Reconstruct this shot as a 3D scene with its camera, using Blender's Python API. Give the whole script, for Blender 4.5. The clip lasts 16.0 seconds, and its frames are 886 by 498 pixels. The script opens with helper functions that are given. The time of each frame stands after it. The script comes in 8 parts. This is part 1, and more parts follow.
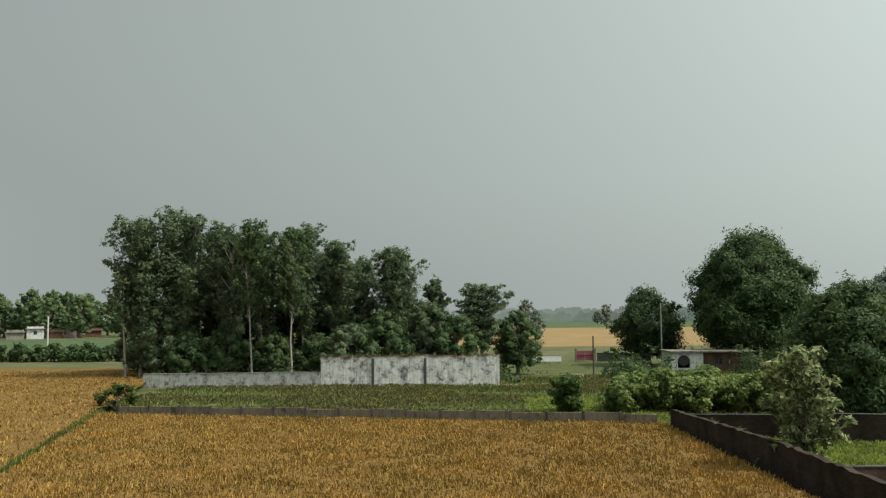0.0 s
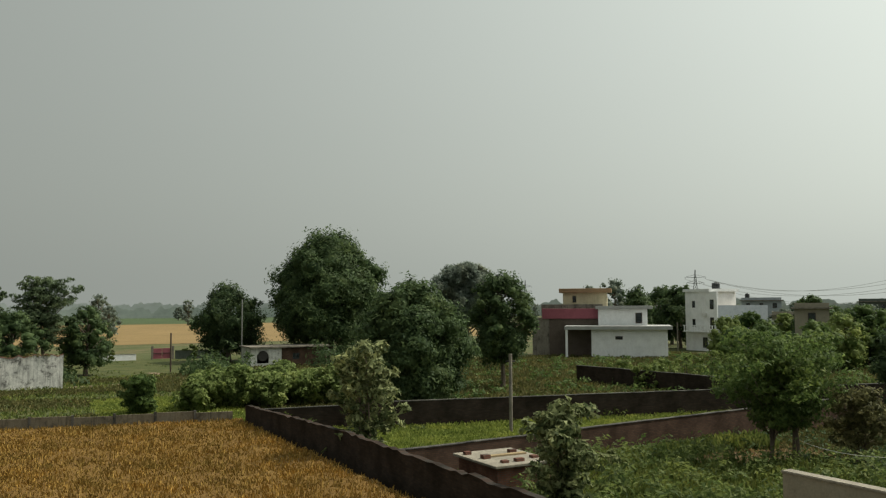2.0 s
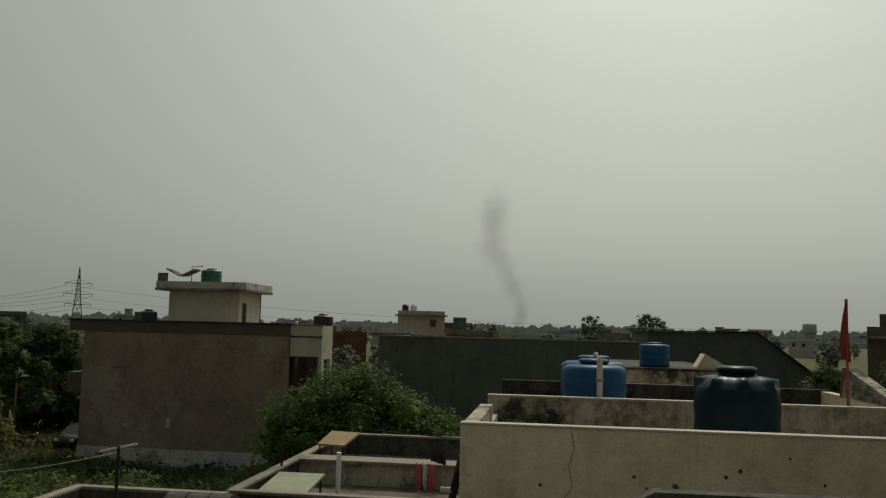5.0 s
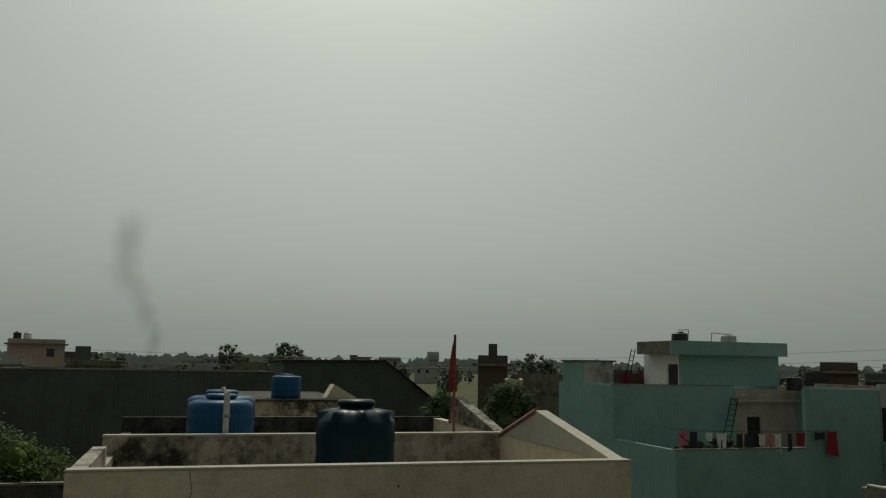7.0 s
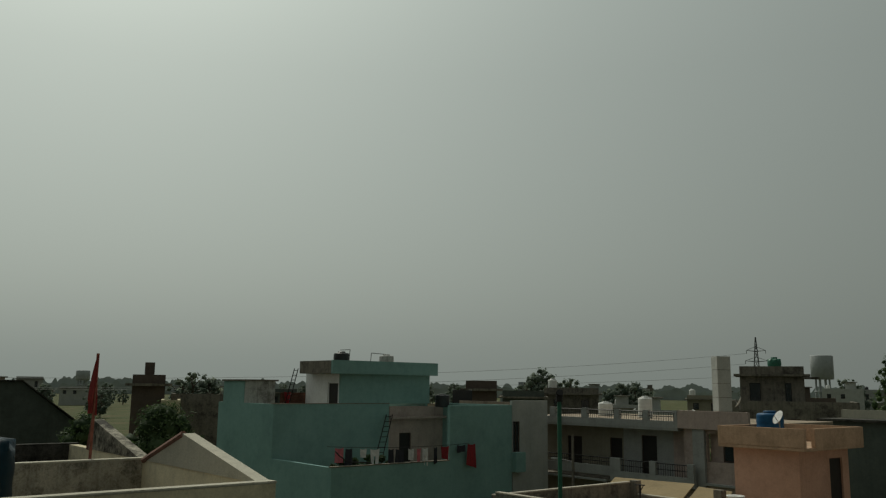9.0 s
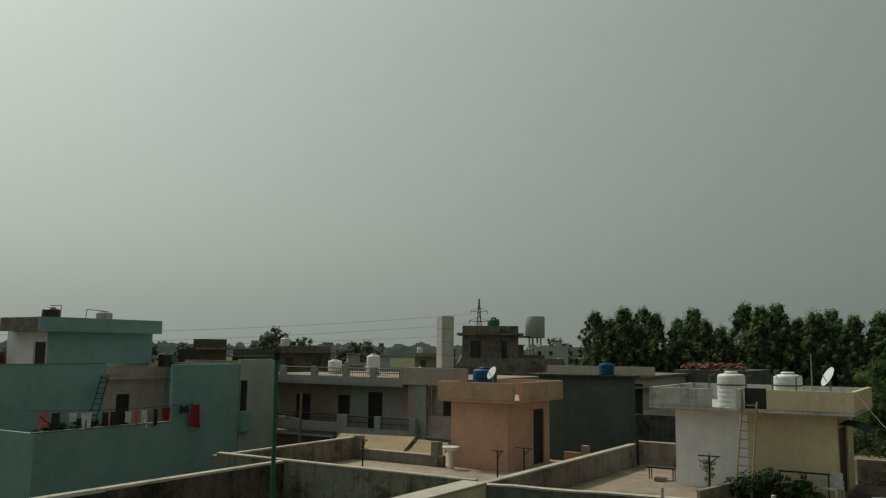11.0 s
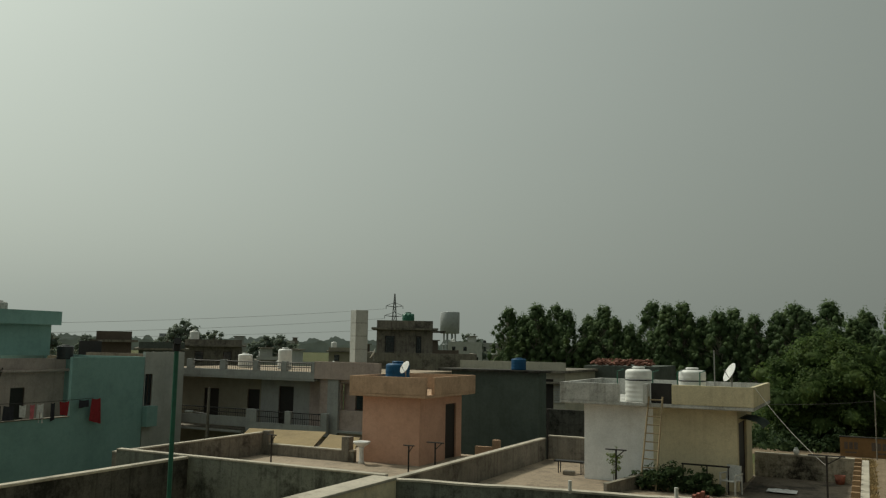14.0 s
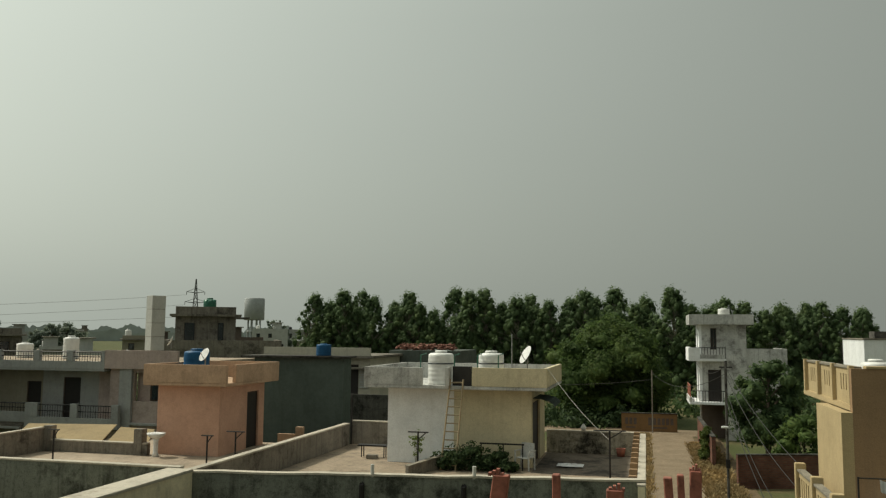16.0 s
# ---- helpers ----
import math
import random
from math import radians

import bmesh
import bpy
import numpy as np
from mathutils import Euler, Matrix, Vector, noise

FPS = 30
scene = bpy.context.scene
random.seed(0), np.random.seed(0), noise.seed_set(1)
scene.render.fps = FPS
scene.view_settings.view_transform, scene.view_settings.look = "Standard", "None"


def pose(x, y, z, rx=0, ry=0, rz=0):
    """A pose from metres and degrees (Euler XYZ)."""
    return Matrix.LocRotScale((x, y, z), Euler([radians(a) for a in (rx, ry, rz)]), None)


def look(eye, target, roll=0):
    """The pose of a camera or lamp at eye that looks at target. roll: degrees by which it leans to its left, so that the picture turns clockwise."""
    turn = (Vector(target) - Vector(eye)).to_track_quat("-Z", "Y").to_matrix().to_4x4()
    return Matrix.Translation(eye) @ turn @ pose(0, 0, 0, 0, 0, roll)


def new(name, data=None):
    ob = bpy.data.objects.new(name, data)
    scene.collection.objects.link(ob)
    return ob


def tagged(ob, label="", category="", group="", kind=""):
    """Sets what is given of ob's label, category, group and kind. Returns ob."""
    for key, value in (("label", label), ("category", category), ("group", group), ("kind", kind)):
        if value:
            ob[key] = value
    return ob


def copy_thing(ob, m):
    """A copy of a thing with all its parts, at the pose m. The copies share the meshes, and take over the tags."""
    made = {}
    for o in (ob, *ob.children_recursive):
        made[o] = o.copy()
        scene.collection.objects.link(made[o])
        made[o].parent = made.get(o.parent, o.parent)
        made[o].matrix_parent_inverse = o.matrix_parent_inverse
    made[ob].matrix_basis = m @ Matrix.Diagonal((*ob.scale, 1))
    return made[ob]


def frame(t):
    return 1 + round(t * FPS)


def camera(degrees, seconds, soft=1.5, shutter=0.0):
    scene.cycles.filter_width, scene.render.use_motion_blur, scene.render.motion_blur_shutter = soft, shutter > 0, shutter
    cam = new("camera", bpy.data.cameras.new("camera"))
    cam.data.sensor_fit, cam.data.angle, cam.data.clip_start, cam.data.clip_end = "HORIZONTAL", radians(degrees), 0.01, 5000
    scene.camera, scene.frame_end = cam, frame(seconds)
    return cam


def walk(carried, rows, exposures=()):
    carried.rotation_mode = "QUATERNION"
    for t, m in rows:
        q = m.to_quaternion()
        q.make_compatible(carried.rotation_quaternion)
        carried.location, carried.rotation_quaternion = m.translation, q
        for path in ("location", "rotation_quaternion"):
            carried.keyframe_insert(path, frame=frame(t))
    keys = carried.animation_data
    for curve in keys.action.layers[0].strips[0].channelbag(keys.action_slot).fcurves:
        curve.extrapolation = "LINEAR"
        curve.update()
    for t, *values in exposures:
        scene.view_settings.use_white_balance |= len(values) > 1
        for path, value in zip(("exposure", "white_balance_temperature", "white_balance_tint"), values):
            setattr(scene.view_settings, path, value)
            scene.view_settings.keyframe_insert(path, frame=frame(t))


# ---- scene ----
cam = camera(56.013, 16.0, soft=1.25)
# seconds, x, y, z, heading, pitch, lean
PATH = [
    (0, -0.167, 0.212, 8.008, -0.000, 4.406, 0.425),
    (0.5, -0.137, 0.238, 8.024, 6.584, 4.328, 0.701),
    (1, -0.096, 0.296, 8.039, 12.908, 4.286, 0.752),
    (1.5, 0.055, 0.348, 8.038, 19.342, 4.059, 0.686),
    (2, 0.158, 0.388, 8.037, 27.991, 3.953, 0.308),
    (2.5, 0.205, 0.357, 8.033, 37.804, 3.924, -0.079),
    (3, 0.217, 0.321, 8.045, 48.333, 4.057, -0.291),
    (3.5, 0.288, 0.326, 8.032, 59.735, 4.228, -0.547),
    (4, 0.378, 0.348, 8.021, 68.969, 4.407, -0.844),
    (4.5, 0.446, 0.320, 8.028, 76.821, 4.829, -1.262),
    (4.7, 0.466, 0.311, 8.030, 79.176, 5.036, -1.382),
    (6.8, 0.331, 0.157, 8.123, 104.247, 7.577, -0.849),
    (7, 0.350, 0.139, 8.147, 106.871, 7.818, -1.011),
    (7.5, 0.315, 0.077, 8.156, 112.769, 8.470, -0.844),
    (8, 0.299, 0.050, 8.165, 118.783, 8.897, -0.746),
    (8.5, 0.263, 0.003, 8.173, 123.896, 9.241, -0.585),
    (9, 0.253, -0.050, 8.178, 129.338, 9.421, -0.684),
    (9.5, 0.228, -0.053, 8.181, 134.439, 9.273, -0.617),
    (10, 0.218, -0.103, 8.182, 139.450, 8.676, -0.590),
    (10.2, 0.217, -0.142, 8.200, 141.604, 8.121, -0.446),
    (12.3, 0.314, -0.603, 8.125, 149.650, 6.397, -1.078),
    (12.5, 0.318, -0.600, 8.131, 149.376, 6.382, -1.088),
    (13, 0.339, -0.574, 8.137, 147.983, 6.444, -0.990),
    (13.5, 0.335, -0.550, 8.144, 148.589, 6.577, -0.944),
    (14, 0.318, -0.609, 8.140, 153.098, 6.549, -0.968),
    (14.5, 0.291, -0.658, 8.121, 159.859, 6.137, -1.132),
    (15, 0.296, -0.726, 8.107, 165.522, 5.702, -1.251),
    (15.5, 0.298, -0.757, 8.110, 167.814, 5.554, -0.935),
    (16, 0.321, -0.753, 8.107, 166.330, 5.776, -0.458),
]
walk(cam, [(t, pose(x, y, z, 90 + p, 0, -a) @ pose(0, 0, 0, 0, 0, -r)) for t, x, y, z, a, p, r in PATH],
     exposures=[(0, 0.35, 6250, 8), (1.5, 0.17, 6500, 9), (2.5, -0.09, 6700, 9), (3.5, -0.42, 6900, 10), (4.7, -0.91, 6850, 10), (6.8, -1.24, 6500, 5), (8, -1.34, 6450, 4), (10.2, -1.15, 6450, 4),
                (12.3, -0.68, 6500, 5), (13.2, -0.70, 6550, 4), (14, -0.78, 6600, 3), (15, -0.54, 6700, 4), (16, -0.35, 6750, 5)])

# ---------------------------------------------------------------- light
SUN_AZ, SUN_EL = 101, 52
world = bpy.data.worlds.new("hazy_sky")
scene.world = world
world.use_nodes = True
wn, wl = world.node_tree.nodes, world.node_tree.links
wn.clear()
sky = wn.new("ShaderNodeTexSky")
sky.sky_type = "NISHITA"
sky.sun_disc = False
sky.sun_elevation, sky.sun_rotation = radians(SUN_EL), radians(SUN_AZ)
sky.air_density, sky.dust_density, sky.ozone_density = 1.6, 8.0, 1.0
haze = wn.new("ShaderNodeMix")
haze.data_type = "RGBA"
haze.inputs["Factor"].default_value = 0.74
dim = wn.new("ShaderNodeMix")
dim.data_type, dim.blend_type = "RGBA", "MULTIPLY"
dim.inputs["Factor"].default_value = 1.0
dim.inputs[7].default_value = (0.098, 0.104, 0.099, 1)
back = wn.new("ShaderNodeBackground")
back.inputs["Strength"].default_value = 1.0
wout = wn.new("ShaderNodeOutputWorld")
pale = wn.new("ShaderNodeHueSaturation")
pale.inputs["Saturation"].default_value = 0.3
wl.new(sky.outputs[0], pale.inputs["Color"])
wl.new(pale.outputs[0], dim.inputs[6])
wl.new(dim.outputs[2], haze.inputs[6])
haze.inputs[7].default_value = (0.435, 0.472, 0.437, 1)
# the haze is brighter towards the sun
wtc = wn.new("ShaderNodeTexCoord")
toward = wn.new("ShaderNodeVectorMath")
toward.operation = "DOT_PRODUCT"
toward.inputs[1].default_value = (math.sin(radians(SUN_AZ)) * math.cos(radians(SUN_EL)), math.cos(radians(SUN_AZ)) * math.cos(radians(SUN_EL)), math.sin(radians(SUN_EL)))
wl.new(wtc.outputs["Generated"], toward.inputs[0])
glow = wn.new("ShaderNodeMapRange")
glow.interpolation_type = "SMOOTHSTEP"
for k, v in (("From Min", -0.6), ("From Max", 1.0), ("To Min", 0.66), ("To Max", 1.48)):
    glow.inputs[k].default_value = v
wl.new(toward.outputs["Value"], glow.inputs["Value"])
lit = wn.new("ShaderNodeVectorMath")
lit.operation = "SCALE"
wl.new(haze.outputs[2], lit.inputs[0])
# the glow gathers near the sun, and the haze thins overhead
def wmath(op, a, b):
    n = wn.new("ShaderNodeMath")
    n.operation = op
    for k, v in enumerate((a, b)):
        if hasattr(v, "node"):
            wl.new(v, n.inputs[k])
        else:
            n.inputs[k].default_value = v
    return n.outputs[0]


wsep = wn.new("ShaderNodeSeparateXYZ")
wl.new(wtc.outputs["Generated"], wsep.inputs[0])
near_sun = wmath("POWER", wmath("MAXIMUM", toward.outputs["Value"], 0.0), 2.0)
# dimming stops at 0.36, so the unseen zenith still fills the shade
overhead = wmath("MULTIPLY", wmath("MINIMUM", wmath("MAXIMUM", wsep.outputs[2], 0.0), 0.36), -0.8)
# the unseen sky away from the sun is brightened to fill the shaded sides
away = wmath("MULTIPLY", wmath("MAXIMUM", wmath("SUBTRACT", -0.25, toward.outputs["Value"]), 0.0), 2.1)
gather = wmath("POWER", 2.0, wmath("ADD", wmath("ADD", near_sun, away), overhead))
wl.new(wmath("MULTIPLY", glow.outputs[0], gather), lit.inputs["Scale"])
wl.new(lit.outputs[0], back.inputs["Color"])
wl.new(back.outputs[0], wout.inputs[0])

sun = new("sun", bpy.data.lights.new("sun", "SUN"))
sun.data.energy, sun.data.angle, sun.data.color = 3.3, radians(1.5), (1.0, 0.93, 0.82)
sdir = Vector((math.sin(radians(SUN_AZ)) * math.cos(radians(SUN_EL)), math.cos(radians(SUN_AZ)) * math.cos(radians(SUN_EL)), math.sin(radians(SUN_EL))))
sun.matrix_world = look(sdir * 200, (0, 0, 0))


# ---------------------------------------------------------------- materials
def nodes_of(name):
    m = bpy.data.materials.new(name)
    m.use_nodes = True
    nt = m.node_tree
    return m, nt, nt.nodes["Principled BSDF"]


def noise_ramp(nt, scale, stops, stretch=(1, 1, 1), detail=6, rough=0.6, coord="Object"):
    tc = nt.nodes.new("ShaderNodeTexCoord")
    mp = nt.nodes.new("ShaderNodeMapping")
    mp.inputs["Scale"].default_value = stretch
    no = nt.nodes.new("ShaderNodeTexNoise")
    no.inputs["Scale"].default_value, no.inputs["Detail"].default_value, no.inputs["Roughness"].default_value = scale, detail, rough
    ra = nt.nodes.new("ShaderNodeValToRGB")
    while len(ra.color_ramp.elements) < len(stops):
        ra.color_ramp.elements.new(0.5)
    for e, (p, c) in zip(ra.color_ramp.elements, stops):
        e.position, e.color = p, (*c, 1)
    nt.links.new(tc.outputs[coord], mp.inputs[0])
    nt.links.new(mp.outputs[0], no.inputs["Vector"])
    nt.links.new(no.outputs["Fac"], ra.inputs[0])
    return ra, no


def mix(nt, a, b, fac, blend="MIX"):
    m = nt.nodes.new("ShaderNodeMix")
    m.data_type, m.blend_type = "RGBA", blend
    for sock, v in ((m.inputs[6], a), (m.inputs[7], b), (m.inputs[0], fac)):
        if hasattr(v, "node"):
            nt.links.new(v, sock)
        elif isinstance(v, (int, float)):
            sock.default_value = v
        else:
            sock.default_value = (*v, 1)
    return m.outputs[2]


def bump(nt, bsdf, height, strength, dist=0.02):
    b = nt.nodes.new("ShaderNodeBump")
    b.inputs["Strength"].default_value, b.inputs["Distance"].default_value = strength, dist
    nt.links.new(height, b.inputs["Height"])
    nt.links.new(b.outputs[0], bsdf.inputs["Normal"])


def plaster(name, base, stain=(0.06, 0.055, 0.05), amount=0.5, streak=0.4, rough=0.85, fine=1.0):
    """Painted or bare cement render: broad blotches, mould patches, rain streaks, specks and grain."""
    m, nt, b = nodes_of(name)
    g = min(1.0, amount)
    dark = tuple(c * (0.9 - 0.3 * g) for c in base)
    lite = tuple(min(1, c * (1.06 + 0.16 * g)) for c in base)
    lo = 1.0 - 0.07 - 0.4 * g * g
    broad, _ = noise_ramp(nt, 0.8 * fine, [(0.28, dark), (0.52, base), (0.78, lite)], detail=8, rough=0.7)
    blot, _ = noise_ramp(nt, 0.6 * fine, [(0.60 - 0.12 * amount, (0, 0, 0)), (0.70 - 0.1 * amount, (1, 1, 1))], detail=12, rough=0.78)
    run, _ = noise_ramp(nt, 1.0 * fine, [(0.50, (0, 0, 0)), (0.74, (1, 1, 1))], stretch=(4.5, 4.5, 0.25), detail=7, rough=0.7)
    speck, _ = noise_ramp(nt, 7.0 * fine, [(0.30, (lo, lo, lo)), (0.5, (1, 1, 1)), (0.75, (1.03 + 0.09 * g,) * 3)], detail=8, rough=0.75)
    gr, grn = noise_ramp(nt, 28, [(0.35, (0.93 - 0.1 * g,) * 3), (0.7, (1.03, 1.03, 1.03))])
    sc1 = nt.nodes.new("ShaderNodeMath")
    sc1.operation = "MULTIPLY"
    sc1.inputs[1].default_value = min(0.95, amount)
    nt.links.new(blot.outputs[0], sc1.inputs[0])
    sc2 = nt.nodes.new("ShaderNodeMath")
    sc2.operation = "MULTIPLY"
    sc2.inputs[1].default_value = min(0.85, streak)
    nt.links.new(run.outputs[0], sc2.inputs[0])
    c1 = mix(nt, broad.outputs[0], stain, sc1.outputs[0])
    c2 = mix(nt, c1, stain, sc2.outputs[0])
    c3 = mix(nt, c2, speck.outputs[0], 1.0, "MULTIPLY")
    c4 = mix(nt, c3, gr.outputs[0], 1.0, "MULTIPLY")
    nt.links.new(c4, b.inputs["Base Color"])
    b.inputs["Roughness"].default_value = rough
    b.inputs["Specular IOR Level"].default_value = 0.12
    bump(nt, b, grn.outputs["Fac"], 0.45)
    return m


def plain(name, base, rough=0.6, metal=0.0, vary=0.25, scale=6, coat=0.0, spec=0.5):
    m, nt, b = nodes_of(name)
    ra, no = noise_ramp(nt, scale, [(0.3, tuple(c * (1 - vary) for c in base)), (0.7, tuple(min(1, c * (1 + vary * 0.6)) for c in base))])
    nt.links.new(ra.outputs[0], b.inputs["Base Color"])
    b.inputs["Roughness"].default_value, b.inputs["Metallic"].default_value, b.inputs["Coat Weight"].default_value = rough, metal, coat
    b.inputs["Specular IOR Level"].default_value = spec
    bump(nt, b, no.outputs["Fac"], 0.15, 0.01)
    return m


def brickwork(name, one, two, mortar, rough=0.9):
    m, nt, b = nodes_of(name)
    tc = nt.nodes.new("ShaderNodeTexCoord")
    sep = nt.nodes.new("ShaderNodeSeparateXYZ")
    add = nt.nodes.new("ShaderNodeMath")
    com = nt.nodes.new("ShaderNodeCombineXYZ")
    nt.links.new(tc.outputs["Object"], sep.inputs[0])
    nt.links.new(sep.outputs[0], add.inputs[0])
    nt.links.new(sep.outputs[1], add.inputs[1])
    nt.links.new(add.outputs[0], com.inputs[0])
    nt.links.new(sep.outputs[2], com.inputs[1])
    br = nt.nodes.new("ShaderNodeTexBrick")
    br.inputs["Color1"].default_value, br.inputs["Color2"].default_value, br.inputs["Mortar"].default_value = (*one, 1), (*two, 1), (*mortar, 1)
    br.inputs["Scale"].default_value, br.inputs["Mortar Size"].default_value = 1.0, 0.012
    br.inputs["Brick Width"].default_value, br.inputs["Row Height"].default_value = 0.24, 0.085
    nt.links.new(com.outputs[0], br.inputs["Vector"])
    blot, _ = noise_ramp(nt, 0.8, [(0.35, (0.45, 0.45, 0.42)), (0.65, (1, 1, 1))], detail=8)
    c = mix(nt, br.outputs[0], blot.outputs[0], 1.0, "MULTIPLY")
    nt.links.new(c, b.inputs["Base Color"])
    b.inputs["Roughness"].default_value = rough
    b.inputs["Specular IOR Level"].default_value = 0.1
    bump(nt, b, br.outputs[0], 0.5, 0.015)
    return m


def leafy(name, low, high, through_light=0.42, rough=0.6):
    m, nt, b = nodes_of(name)
    geo = nt.nodes.new("ShaderNodeNewGeometry")
    ra = nt.nodes.new("ShaderNodeValToRGB")
    ra.color_ramp.elements[0].color, ra.color_ramp.elements[1].color = (*low, 1), (*high, 1)
    nt.links.new(geo.outputs["Random Per Island"], ra.inputs[0])
    broad, _ = noise_ramp(nt, 0.4, [(0.28, (0.6, 0.66, 0.6)), (0.5, (1.0, 1.0, 1.0)), (0.74, (1.32, 1.18, 0.95))], detail=4)
    c = mix(nt, ra.outputs[0], broad.outputs[0], 1.0, "MULTIPLY")
    nt.links.new(c, b.inputs["Base Color"])
    b.inputs["Roughness"].default_value = rough
    b.inputs["Specular IOR Level"].default_value = 0.12
    tr = nt.nodes.new("ShaderNodeBsdfTranslucent")
    nt.links.new(c, tr.inputs["Color"])
    sh = nt.nodes.new("ShaderNodeMixShader")
    sh.inputs[0].default_value = through_light
    nt.links.new(b.outputs[0], sh.inputs[1])
    nt.links.new(tr.outputs[0], sh.inputs[2])
    nt.links.new(sh.outputs[0], nt.nodes["Material Output"].inputs[0])
    return m


def ground_mat(name, stops, scale, fine=14, strength=0.6):
    m, nt, b = nodes_of(name)
    ra, _ = noise_ramp(nt, scale, stops, detail=9, rough=0.65)
    gr, grn = noise_ramp(nt, fine, [(0.3, (0.6, 0.6, 0.6)), (0.7, (1.1, 1.1, 1.1))], detail=8)
    nt.links.new(mix(nt, ra.outputs[0], gr.outputs[0], 1.0, "MULTIPLY"), b.inputs["Base Color"])
    b.inputs["Roughness"].default_value = 0.95
    b.inputs["Specular IOR Level"].default_value = 0.15
    bump(nt, b, grn.outputs["Fac"], strength, 0.06)
    return m


def glass_mat(name, tint):
    m, nt, b = nodes_of(name)
    b.inputs["Base Color"].default_value = (*tint, 1)
    b.inputs["Roughness"].default_value = 0.12
    b.inputs["Transmission Weight"].default_value = 0.5
    return m


